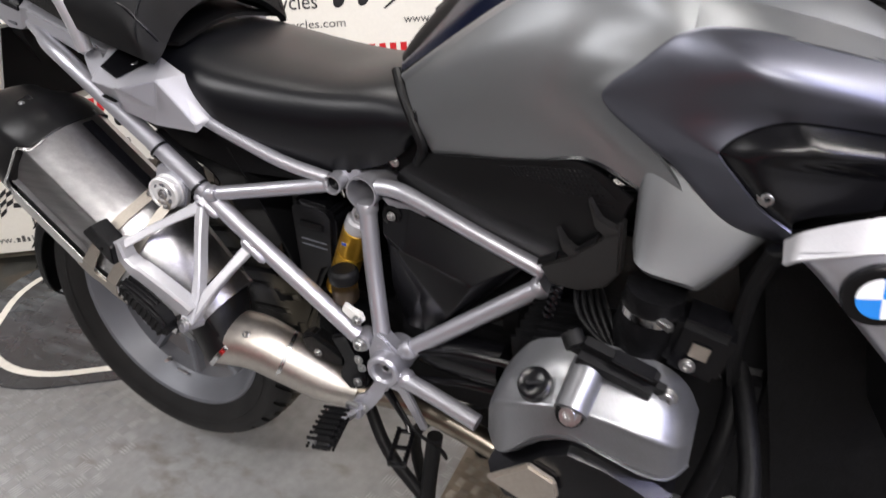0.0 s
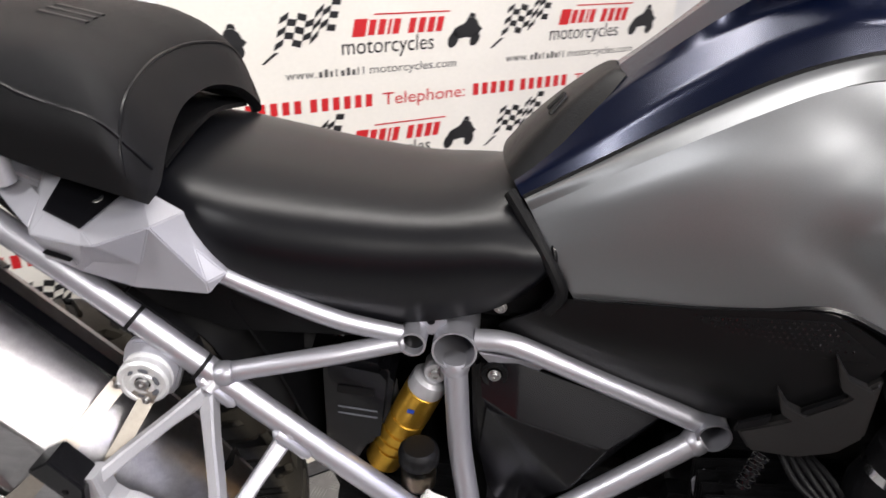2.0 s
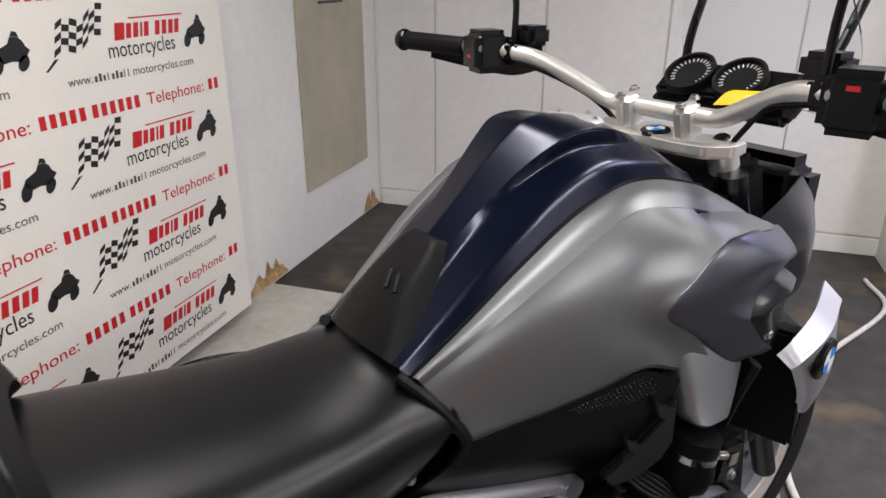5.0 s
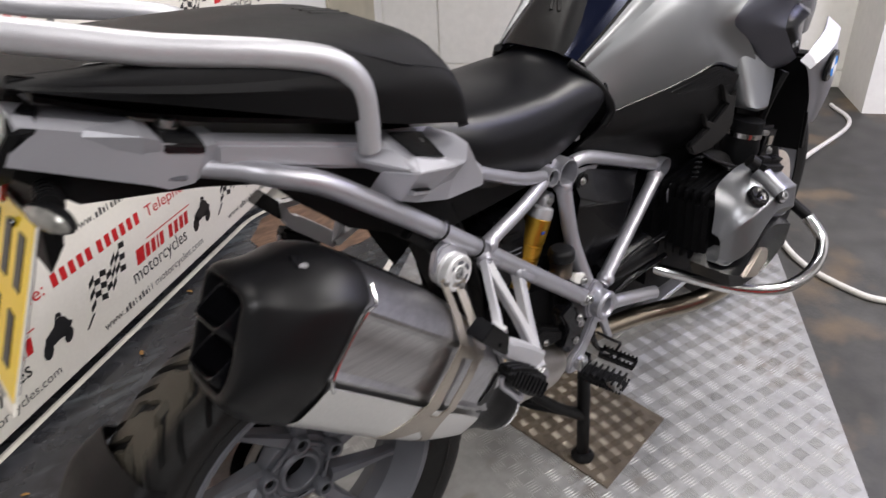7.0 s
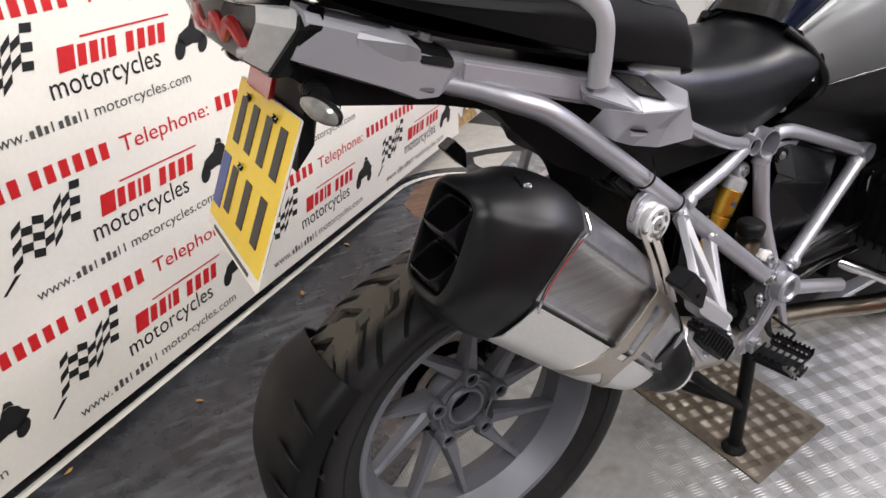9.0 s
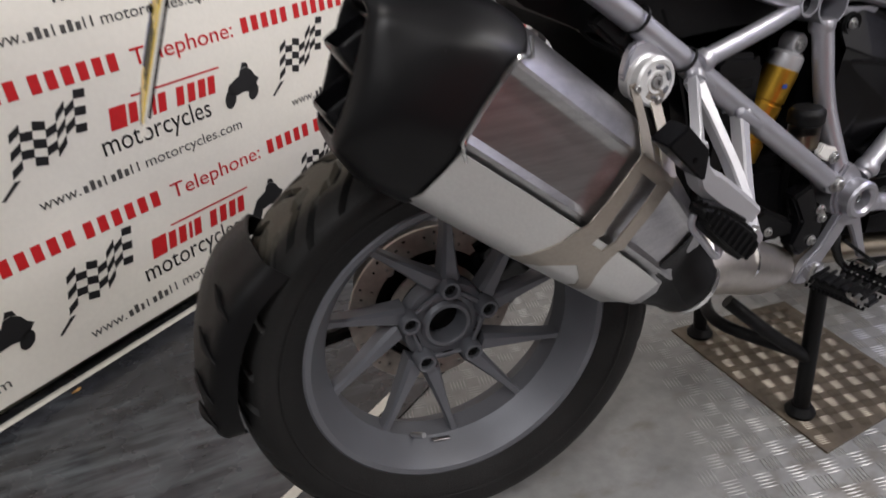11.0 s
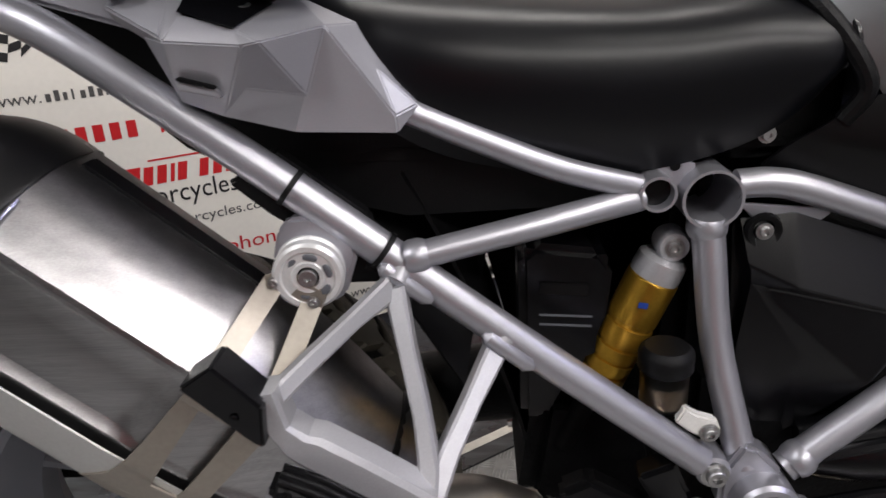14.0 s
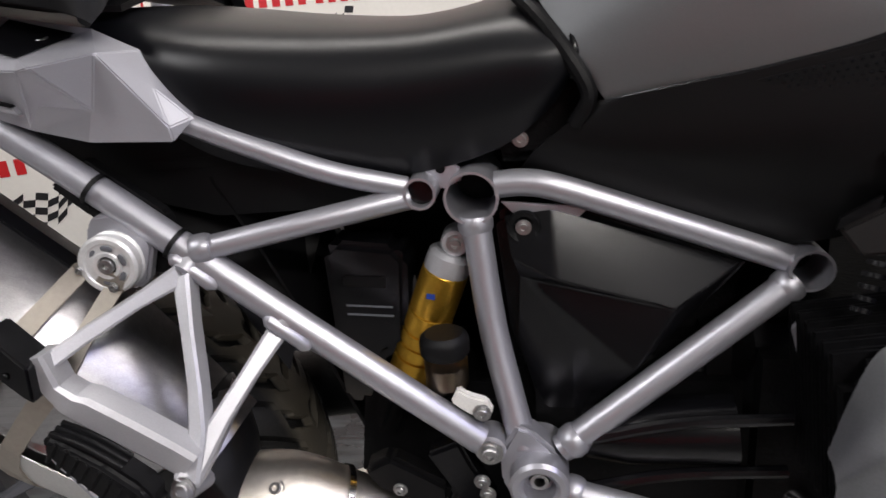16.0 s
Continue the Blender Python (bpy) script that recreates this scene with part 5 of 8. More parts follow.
    bolt(cap, sil(-0.066, 0.1000, -0.214), (0.2, -0.5, 1), 0.0038)
    # stepped flat on the near flank of the cap
    part("cap_flat", loft_bm([[sil(s, q, y) for s, q, y in ((-0.014, 0.066, -0.2645), (-0.014, 0.0, -0.2645), (-0.014, -0.01, -0.255), (-0.014, 0.07, -0.255))], [sil(s, q, y) for s, q, y in ((-0.062, 0.056, -0.2605), (-0.052, -0.012, -0.2605), (-0.05, -0.02, -0.245), (-0.064, 0.06, -0.245))]]), "cap", cap)
    # strap: one pressed band with a window and two splayed feet
    st = part("strap", band_bm([(0.088, 0.181, 0.252), (0.070, 0.180, 0.248)]), "strap", body, "warm-toned stainless strap with a window")
    part("strap_side", band_bm([(0.070, 0.180, 0.196), (0.02, 0.178, 0.199), (-0.022, 0.174, 0.203)]), "strap", st)
    part("strap_side", band_bm([(0.070, 0.227, 0.248), (0.02, 0.226, 0.245), (-0.022, 0.225, 0.244)]), "strap", st)
    part("strap_web", band_bm([(-0.022, 0.174, 0.244), (-0.036, 0.171, 0.246), (-0.050, 0.164, 0.252)]), "strap", st)
    part("strap_foot", band_bm([(-0.050, 0.164, 0.214), (-0.062, 0.157, 0.192), (-0.082, 0.150, 0.170)]), "strap", st)
    part("strap_foot", band_bm([(-0.050, 0.214, 0.252), (-0.064, 0.238, 0.262), (-0.082, 0.260, 0.280)]), "strap", st)
    for a, b, wa, wb in ((skin(0.190, 0.086, 0.004), Vector((0.202, -0.200, 0.719)), 0.010, 0.009), (skin(0.240, 0.086, 0.004), Vector((0.231, -0.198, 0.703)), 0.010, 0.0085)):
        way = (b - a).normalized()
        side = way.cross(Vector((0, 1, 0))).normalized()
        mid = a.lerp(b, 0.5) + Vector((0, -0.004, 0))
        rings = [[p + side * w, p - side * w, p - side * w + Vector((0, 0.0025, 0)), p + side * w + Vector((0, 0.0025, 0))] for p, w in ((a, wa), (mid, (wa + wb) / 2 - 0.001), (b, wb))]
        part("strap_arm", loft_bm(rings), "strap", st)
    part("strap_head", plate_bm([(0.194, 0.724), (0.213, 0.730), (0.243, 0.708), (0.237, 0.694), (0.224, 0.696), (0.212, 0.708), (0.197, 0.710)], -0.203, -0.199, 0.001), "strap", st)
    for x, z in ((0.2025, 0.7195), (0.2315, 0.7015)):
        bolt(st, (x, -0.205, z), r=0.0034)
    # front trim and tail pipe
    rings = []
    end = sil(0.442, 0.0, -0.185)
    for s, f, grow in ((0.352, 0.0, 0.985), (0.354, 0.0, 1.02), (0.380, 0.15, 1.01), (0.408, 0.5, 1.0), (0.430, 0.9, 1.0), (0.442, 1.0, 1.0)):
        ring = section(s)
        mid = sum(ring, Vector()) / len(ring)
        out = []
        for p in ring:
            d = p - mid
            q, y = d.dot(S_UP), d.y
            ln = math.hypot(q, y)
            c = end + S_AX * (s - 0.442) + (S_UP * q + Vector((0, y, 0))) * (0.0515 / ln)
            wave = 0.006 * math.sin(q * 55) if f == 0.0 else 0.0
            out.append((mid + d * grow + S_AX * wave).lerp(c, f))
        rings.append(out)
    part("front_trim", soft_loft_bm(rings, 56, 30), "cap", body, "black front cover")
    pipe = part("exhaust_pipe", tube_bm([sil(0.425, -0.002, -0.186), (0.345, -0.178, 0.445), (0.405, -0.168, 0.418), (0.468, -0.155, 0.385), (0.52, -0.14, 0.365)], [0.049, 0.050, 0.046, 0.041, 0.034], 28, 24), "pipe_pale", bike, "satin stainless exhaust pipe")
    part("pipe_clamp", tube_bm([sil(0.440, 0.0, -0.185), sil(0.448, 0.0, -0.1845)], [0.0525, 0.0525], 28, 0, 0.002), "chrome", pipe)
    part("pipe_clamp", tube_bm([(0.396, -0.17, 0.427), (0.402, -0.168, 0.424)], [0.0468, 0.0468], 28, 0, 0.002), "chrome", pipe)
    bolt(pipe, (0.352, -0.208, 0.482), (0, -0.7, 0.7), 0.006)
    # round rubber mount with a machined face
    K = Vector((0.229, -0.202, 0.722))
    knob = part("silencer_mount", ring_bm([(0.0, 0.004), (0.0085, 0.004), (0.009, -0.001), (0.0125, -0.0015), (0.0135, 0.0), (0.0205, 0.0005), (0.0215, -0.001), (0.0255, -0.001), (0.028, 0.0015), (0.0285, 0.004), (0.0285, 0.0085), (0.026, 0.010), (0.026, 0.014), (0.0285, 0.0155), (0.0285, 0.020), (0.026, 0.022), (0.026, 0.034), (0.0, 0.034)], K, (-0.1, 1, 0), 48), "mount", bike, "machined aluminium silencer mount", angle=18)
    part("mount_screw", ring_bm([(0.0, 0.0), (0.0028, 0.0), (0.003, -0.0032), (0.0066, -0.0032), (0.0072, -0.0015), (0.0072, 0.003)], K + Vector((0, -0.0005, 0)), (-0.1, 1, 0), 20), "bolt", knob)
    # a dark disc on the recess floor paints the shade round the screw
    part("screw_recess_shade", ring_bm([(0.0, 0.0032), (0.0086, 0.0032), (0.0086, 0.005)], K, (-0.1, 1, 0), 20), "dark", knob)
    for k in range(6):
        a = radians(60 * k + 18)
        arc = [K + Vector((0.0170 * math.cos(a + d), -0.0003, 0.0170 * math.sin(a + d))) for d in (-0.33, -0.16, 0.0, 0.16, 0.33)]
        # grey strips on the face paint the shade of its slots
        part("face_slot_shade", tube_bm(arc, [0.0005, 0.0009, 0.0009, 0.0009, 0.0005], 8, 10, flat=3.2), "wheel", knob)
    br = part("mount_bracket", plate_bm([(0.197, 0.729), (0.204, 0.754), (0.213, 0.764), (0.231, 0.766), (0.262, 0.748), (0.266, 0.732), (0.254, 0.698), (0.241, 0.690), (0.217, 0.696)], -0.184, -0.170, 0.003), "frame", bike, "cast bracket on the frame tube")
    part("mount_shroud", plate_bm([(0.165, 0.79), (0.206, 0.815), (0.275, 0.76), (0.29, 0.70), (0.24, 0.70), (0.207, 0.755), (0.198, 0.76)], -0.168, -0.150, 0.003), "plastic", bike)


silencer()


# -- seats
def bar_grid(rows):
    """Rows of places on one side, carried over the middle to the other."""
    return [[Vector(p) for p in row] + [Vector((p[0], -p[1], p[2])) for p in row[-2::-1]] for row in rows]


def rider_seat():
    rows = []
    for x, lo, side, out, sh, top, c in (
            (0.215, (-0.125, 0.885), (-0.146, 0.906), (-0.136, 0.931), (-0.110, 0.942), (-0.065, 0.944), 0.946),
            (0.265, (-0.138, 0.842), (-0.158, 0.880), (-0.152, 0.915), (-0.128, 0.932), (-0.072, 0.940), 0.942),
            (0.33, (-0.138, 0.801), (-0.163, 0.846), (-0.165, 0.890), (-0.146, 0.911), (-0.084, 0.924), 0.928),
            (0.41, (-0.126, 0.779), (-0.155, 0.824), (-0.162, 0.876), (-0.142, 0.897), (-0.084, 0.908), 0.911),
            (0.50, (-0.116, 0.773), (-0.143, 0.816), (-0.152, 0.871), (-0.133, 0.892), (-0.080, 0.902), 0.904),
            (0.575, (-0.112, 0.790), (-0.134, 0.829), (-0.146, 0.878), (-0.123, 0.902), (-0.070, 0.913), 0.917),
            (0.615, (-0.116, 0.818), (-0.137, 0.846), (-0.141, 0.880), (-0.116, 0.902), (-0.064, 0.925), 0.935),
            (0.638, (-0.117, 0.845), (-0.133, 0.862), (-0.133, 0.883), (-0.108, 0.904), (-0.057, 0.935), 0.948)):
        f = min(max((x - 0.45) / 0.19, 0), 1)
        row = []
        full = 0.012 * math.sin(math.pi * min(max((x - 0.25) / 0.37, 0), 1))
        sh, top, c = (sh[0], sh[1] + full), (top[0], top[1] + full), c + full
        for y, z in (lo, side, out, sh, top, (0, c)):
            row.append((x + f * (0.024 - 0.062 * max(0.0, 1 - abs(y) / 0.14) ** 0.9), y, z))
        rows.append(row)
    g = bar_grid(rows)
    for _ in range(2):
        g = [[row[0]] + [(a + b * 4 + c) / 6 for a, b, c in zip(row, row[1:], row[2:])] + [row[-1]] for row in g]
    ob = part("rider_seat", sheet_bm(g, 42, 60, 0.012), "seat", bike, "black vinyl rider seat with a dished top")
    # piping along the front edge and a stitched seam
    edge = [on_sheet(g, 1.0, 0.04 + 0.92 * k / 20) + Vector((0.001, 0, 0.001)) for k in range(21)]
    part("edge_piping", tube_bm(edge, 0.0032, 8, 40), "gloss", ob)
    base = [[(x, -0.115, 0.80 + (0.05 if x > 0.6 else 0)), (x, 0, 0.79 + (0.05 if x > 0.6 else 0)), (x, 0.115, 0.80 + (0.05 if x > 0.6 else 0))] for x in (0.23, 0.4, 0.55, 0.63)]
    part("seat_pan", sheet_bm(base, 6, 6, 0.01), "plastic", ob)
    return g


SEAT_GRID = rider_seat()


def pillion_seat():
    rows = [
        [(0.264, -0.160, 0.930), (0.270, -0.144, 0.944), (0.264, -0.104, 0.974), (0.256, -0.052, 0.992), (0.254, 0, 0.997)],
        [(0.252, -0.168, 0.938), (0.244, -0.166, 0.985), (0.236, -0.132, 1.026), (0.226, -0.062, 1.042), (0.222, 0, 1.045)],
        [(0.222, -0.168, 0.946), (0.208, -0.166, 1.004), (0.188, -0.134, 1.056), (0.176, -0.062, 1.070), (0.172, 0, 1.073)],
        [(0.15, -0.162, 0.962), (0.14, -0.164, 1.014), (0.120, -0.137, 1.066), (0.115, -0.062, 1.080), (0.112, 0, 1.083)],
        [(0.05, -0.150, 0.992), (0.05, -0.158, 1.034), (0.05, -0.137, 1.073), (0.05, -0.062, 1.087), (0.05, 0, 1.089)],
        [(-0.08, -0.136, 1.034), (-0.08, -0.144, 1.054), (-0.08, -0.130, 1.080), (-0.08, -0.06, 1.092), (-0.08, 0, 1.094)],
        [(-0.165, -0.122, 1.060), (-0.165, -0.130, 1.070), (-0.165, -0.120, 1.084), (-0.165, -0.055, 1.095), (-0.165, 0, 1.097)],
        [(-0.222, -0.108, 1.078), (-0.226, -0.112, 1.081), (-0.226, -0.098, 1.086), (-0.226, -0.05, 1.090), (-0.226, 0, 1.091)]]
    g = [[p + Vector((0, -0.03, 0)) for p in row] for row in bar_grid(rows)]
    ob = part("pillion_seat", sheet_bm(g, 44, 40, 0.012), "seat_top", bike, "dark grey stitched vinyl pillion seat")
    # darker side panels below the seam
    for sd in (0, 1):
        pan = [[on_sheet(g, 0.03 + 0.95 * i / 14, (v if sd == 0 else 1 - v)) + Vector((0.0008 if i == 0 else 0, -0.0022 if sd == 0 else 0.0022, 0)) for v in (0.004, 0.04, 0.08, 0.12, 0.150 if i < 2 else 0.162 + 0.11 * min(max((i - 5) / 4, 0), 1))] for i in range(15)]
        part("side_panel", sheet_bm(pan, 40, 12, 0.001), "seat_side", ob, "plain black side panel")
    # stitched seam running along the side
    seam = [on_sheet(g, u, v) for u, v in ((0.03, 0.152), (0.10, 0.158), (0.20, 0.163), (0.36, 0.163), (0.44, 0.19), (0.56, 0.235), (0.66, 0.270), (0.85, 0.272))]
    part("seam", tube_bm(seam, 0.0022, 6, 50), "seat", ob)
    front = [on_sheet(g, 0.125, 0.06 + 0.88 * k / 24) for k in range(25)]
    part("seam", tube_bm(front, 0.002, 6, 48), "seat", ob)
    under = [[(x, -w, z), (x, 0, z + 0.02), (x, w, z)] for x, w, z in ((0.25, 0.12, 0.945), (0.16, 0.14, 0.955), (-0.08, 0.12, 1.015), (-0.20, 0.10, 1.060))]
    part("seat_pan", sheet_bm(under, 8, 6, 0.006), "plastic", ob)
    # plain raised badge on the front face
    for k in range(3):
        p = on_sheet(g, 0.30, 0.40 + 0.035 * k)
        q = on_sheet(g, 0.42, 0.405 + 0.035 * k)
        part("badge_bar", tube_bm([p, q], 0.0045, 6, flat=0.4), "seat", ob)
    return g


PIL_GRID = pillion_seat()


# -- tail: grab rail, luggage mounts, lamp, plate
def tail():
    r = 0.0125
    for side in (1, -1):
        pts = [(-0.36, 0.10, 1.175), (-0.27, 0.17, 1.165), (-0.08, 0.192, 1.112), (0.02, 0.197, 1.083), (0.075, 0.2, 1.060), (0.103, 0.2, 1.027), (0.112, 0.195, 0.985), (0.115, 0.19, 0.945)]
        bm = tube_bm([(x, -y * side, z) for x, y, z in pts], [0.012, 0.013, 0.0132, 0.0132, 0.0132, 0.0128, 0.0122, 0.0115], 14, 44, flat=1.15)
        part("grab_rail", bm, "cast", bike, "cast silver pillion grab rail")
    rack = part("rear_rack", tube_bm([(-0.36, -0.10, 1.175), (-0.385, 0.0, 1.175), (-0.36, 0.10, 1.175)], 0.015, 12, 14), "cast", bike, "silver rear rack crossbar")
    part("rack_deck", box_bm((0.14, 0.2, 0.012), Matrix.Translation((-0.31, 0, 1.168)), 0.004), "cast", rack)
    for s in (-1, 1):
        def fix(bm):
            return mirrored(bm) if s > 0 else bm
        # rear cover beside the lamp
        rear = loft_bm([[Vector(p) for p in ring] for ring in (
            [(-0.218, -0.110, 1.082), (-0.217, -0.142, 1.076), (-0.218, -0.149, 1.066), (-0.233, -0.135, 1.028), (-0.236, -0.10, 1.024)],
            [(-0.150, -0.122, 1.060), (-0.150, -0.154, 1.054), (-0.150, -0.161, 1.044), (-0.156, -0.155, 0.996), (-0.156, -0.12, 0.990)],
            [(-0.120, -0.126, 1.050), (-0.118, -0.158, 1.043), (-0.116, -0.170, 1.030), (-0.122, -0.164, 0.982), (-0.122, -0.12, 0.976)],
            [(-0.108, -0.126, 1.034), (-0.106, -0.156, 1.030), (-0.104, -0.170, 1.024), (-0.104, -0.166, 0.972), (-0.104, -0.12, 0.966)],
            [(-0.064, -0.128, 1.018), (-0.062, -0.152, 1.014), (-0.058, -0.166, 1.004), (-0.078, -0.162, 0.968), (-0.080, -0.12, 0.964)],
            [(-0.046, -0.130, 1.014), (-0.044, -0.150, 1.010), (-0.040, -0.160, 1.000), (-0.056, -0.156, 0.978), (-0.058, -0.12, 0.974)])])
        bmesh.ops.bevel(rear, geom=[e for e in rear.edges if len(e.link_faces) == 2 and e.calc_face_angle() > 0.3], offset=0.0018, segments=2, affect="EDGES")
        rc = part("luggage_mount", fix(rear), "cover", bike, "silver luggage mount cover", angle=14)
        # a wedge that rises towards the pocket
        lip = loft_bm([[Vector(p) for p in ring] for ring in (
            [(-0.168, -0.156, 1.052), (-0.168, -0.159, 1.045), (-0.168, -0.157, 1.036)],
            [(-0.122, -0.157, 1.050), (-0.120, -0.178, 1.036), (-0.122, -0.163, 1.008)],
            [(-0.108, -0.150, 1.042), (-0.104, -0.176, 1.028), (-0.106, -0.164, 1.004)])])
        part("cover_scoop", fix(lip), "cover", rc, angle=10)
        # a grey plate on the cover paints the slot's shade
        part("cover_slot", fix(plate_bm([(-0.108, 0.987), (-0.084, 0.980), (-0.085, 0.975), (-0.108, 0.982)], -0.1665, -0.15, 0.0008)), "wheel", rc)
        well = loft_bm([[Vector((x, y, z)) for x, y, z in ring] for ring in (
            [(-0.103, -0.130, 1.0375), (-0.101, -0.164, 1.0335), (-0.064, -0.158, 1.0185), (-0.066, -0.130, 1.0225)],
            [(-0.104, -0.130, 1.030), (-0.102, -0.170, 1.022), (-0.060, -0.1685, 1.006), (-0.064, -0.130, 1.014)],
            [(-0.103, -0.130, 1.020), (-0.102, -0.1712, 1.012), (-0.062, -0.1695, 0.998), (-0.064, -0.130, 1.004)])])
        bmesh.ops.bevel(well, geom=well.edges[:], offset=0.0015, segments=2, affect="EDGES")
        part("mount_insert", fix(well), "gloss", rc, "black pocket insert", angle=20)
        if s < 0:
            bolt(rc, (-0.086, -0.146, 1.0325), (0.35, -0.1, 1), 0.008)
        beam = loft_bm([[Vector(p) for p in ring] for ring in (
            [(-0.05, -0.14, 1.012), (-0.05, -0.166, 1.004), (-0.052, -0.164, 0.978), (-0.052, -0.13, 0.974)],
            [(0.06, -0.145, 0.975), (0.06, -0.172, 0.967), (0.055, -0.170, 0.938), (0.055, -0.135, 0.934)],
            [(0.18, -0.15, 0.935), (0.18, -0.178, 0.926), (0.175, -0.175, 0.895), (0.175, -0.14, 0.89)])])
        bmesh.ops.bevel(beam, geom=beam.edges[:], offset=0.004, segments=2, affect="EDGES")
        part("luggage_beam", fix(beam), "cover", bike, "silver luggage rail cover")
    # under-tail, black
    under = loft_bm([[Vector((x, y, z)) for y, z in ring] for x, ring in (
        (-0.225, [(-0.09, 1.03), (-0.09, 1.0), (0.09, 1.0), (0.09, 1.03)]),
        (-0.18, [(-0.115, 1.03), (-0.115, 0.965), (0.115, 0.965), (0.115, 1.03)]),
        (-0.06, [(-0.125, 0.99), (-0.125, 0.945), (0.125, 0.945), (0.125, 0.99)]),
        (0.02, [(-0.13, 0.965), (-0.12, 0.917), (0.12, 0.917), (0.13, 0.965)]),
        (0.045, [(-0.13, 0.958), (-0.12, 0.885), (0.12, 0.910), (0.13, 0.958)]),
        (0.115, [(-0.13, 0.94), (-0.12, 0.815), (0.12, 0.885), (0.13, 0.94)]),
        (0.17, [(-0.13, 0.925), (-0.12, 0.785), (0.12, 0.862), (0.13, 0.925)]),
        (0.188, [(-0.13, 0.92), (-0.12, 0.775), (0.12, 0.785), (0.13, 0.92)]),
        (0.30, [(-0.125, 0.89), (-0.12, 0.745), (0.12, 0.745), (0.125, 0.89)]),
        (0.50, [(-0.11, 0.81), (-0.105, 0.745), (0.105, 0.745), (0.11, 0.81)]))])
    part("under_tail", under, "plastic", bike, "matt black under-seat tray", angle=20)
    # tail lamp
    def lamp_ring(f, grow=1.0):
        """A cross-section of the lamp, f from its frame (0) to its rear edge (1)."""
        front = [(-0.214, -0.132, 1.074), (-0.214, 0.132, 1.074), (-0.222, 0.143, 1.058), (-0.249, 0.108, 1.009), (-0.249, -0.108, 1.009), (-0.222, -0.143, 1.058)]
        rear = [(-0.290, -0.062, 1.086), (-0.290, 0.062, 1.086), (-0.290, 0.068, 1.076), (-0.284, 0.050, 1.042), (-0.284, -0.050, 1.042), (-0.290, -0.068, 1.076)]
        mid = Vector((-0.24, 0, 1.045))
        bow = Vector((-0.010, 0, 0.002)) * math.sin(math.pi * f)
        return [mid + (Vector(a).lerp(Vector(b), f) + bow + Vector((0, (0.012 if a[1] > 0 else -0.012) * math.sin(math.pi * f), 0)) - mid) * grow for a, b in zip(front, rear)]
    lamp = part("tail_lamp", loft_bm([[p + Vector((0.018, 0, 0)) for p in lamp_ring(0, 1.07)], [p + Vector((0.004, 0, 0)) for p in lamp_ring(0, 1.07)], [p + Vector((-0.004, 0, 0)) for p in lamp_ring(0, 1.02)]]), "gloss", bike, "clear tail lamp with a red core", smooth=False)
    part("lamp_bowl", loft_bm([lamp_ring(0, 0.97), lamp_ring(0.20, 0.96), lamp_ring(0.42, 0.95), [p + Vector((0.012, 0, 0)) for p in lamp_ring(0.42, 0.86)], [p + Vector((0.03, 0, 0)) for p in lamp_ring(0.30, 0.6)]]), "clear_grey", lamp, smooth=False)
    part("lamp_lens", loft_bm([lamp_ring(f) for f in (0.0, 0.15, 0.3, 0.45, 0.6, 0.75, 0.9, 1.0)]), "lens_glass", lamp, "clear lens", angle=40)
    part("lamp_top", box_bm((0.05, 0.19, 0.004), Matrix.Translation((-0.245, 0.0, 1.078)) @ pose(0, 0, 0, 0, 8, 0), 0.001), "gloss", lamp)
    for s in (-1, 1):
        part("lamp_core", tube_bm([(-0.262, 0.078 * s, 1.036), (-0.270, 0.066 * s, 1.060), (-0.274, 0.048 * s, 1.044), (-0.276, 0.034 * s, 1.062), (-0.278, 0.012 * s, 1.048), (-0.278, 0.0, 1.05)], [0.006, 0.008, 0.007, 0.008, 0.007, 0.007], 8, 30), "red_lens", lamp, "red light core")
        part("lamp_bulb", tube_bm([(-0.262, 0.082 * s, 1.030), (-0.270, 0.075 * s, 1.031)], 0.006, 10), "white_part", lamp)
    # bracket, indicators and plate
    plate_m = Matrix.Translation((-0.262, 0.0, 0.864)) @ pose(0, 0, 0, 0, 23, 0)
    part("plate_bracket", loft_bm([[Vector((-0.18, y, z)) for y, z in ((-0.06, 0.97), (-0.06, 1.0), (0.06, 1.0), (0.06, 0.97))], [Vector((-0.20, y, z)) for y, z in ((-0.075, 0.91), (-0.095, 0.99), (0.095, 0.99), (0.075, 0.91))], [Vector((-0.218, y, z)) for y, z in ((-0.05, 0.87), (-0.09, 0.945), (0.09, 0.945), (0.05, 0.87))]]), "plastic", bike, "black plate bracket", smooth=False)
    part("reflector", box_bm((0.006, 0.09, 0.03), Matrix.Translation((-0.231, 0.0, 0.976)) @ pose(0, 0, 0, 0, 20, 0), 0.003), "red_lens", bike, "red rear reflector")
    npl = part("number_plate", box_bm((0.004, 0.228, 0.20), plate_m, 0.0015), "white_part", bike, "yellow rear number plate with plain dark bars", smooth=False)
    part("plate_backing", box_bm((0.003, 0.215, 0.19), plate_m @ Matrix.Translation((0.0036, 0, 0)), 0.001), "plastic", npl, "black plate backing", smooth=False)
    part("plate_face", box_bm((0.001, 0.226, 0.198), plate_m @ Matrix.Translation((-0.0022, 0, 0)), 0.0), "yellow", npl, "yellow plate face", smooth=False)
    part("plate_strip", box_bm((0.0042, 0.228, 0.016), plate_m @ Matrix.Translation((0, 0, -0.1085)), 0.001), "sheet", npl, smooth=False)
    part("strip_print", box_bm((0.0006, 0.16, 0.005), plate_m @ Matrix.Translation((-0.0026, 0, -0.1085)), 0.0), "bannergrey", npl, smooth=False)
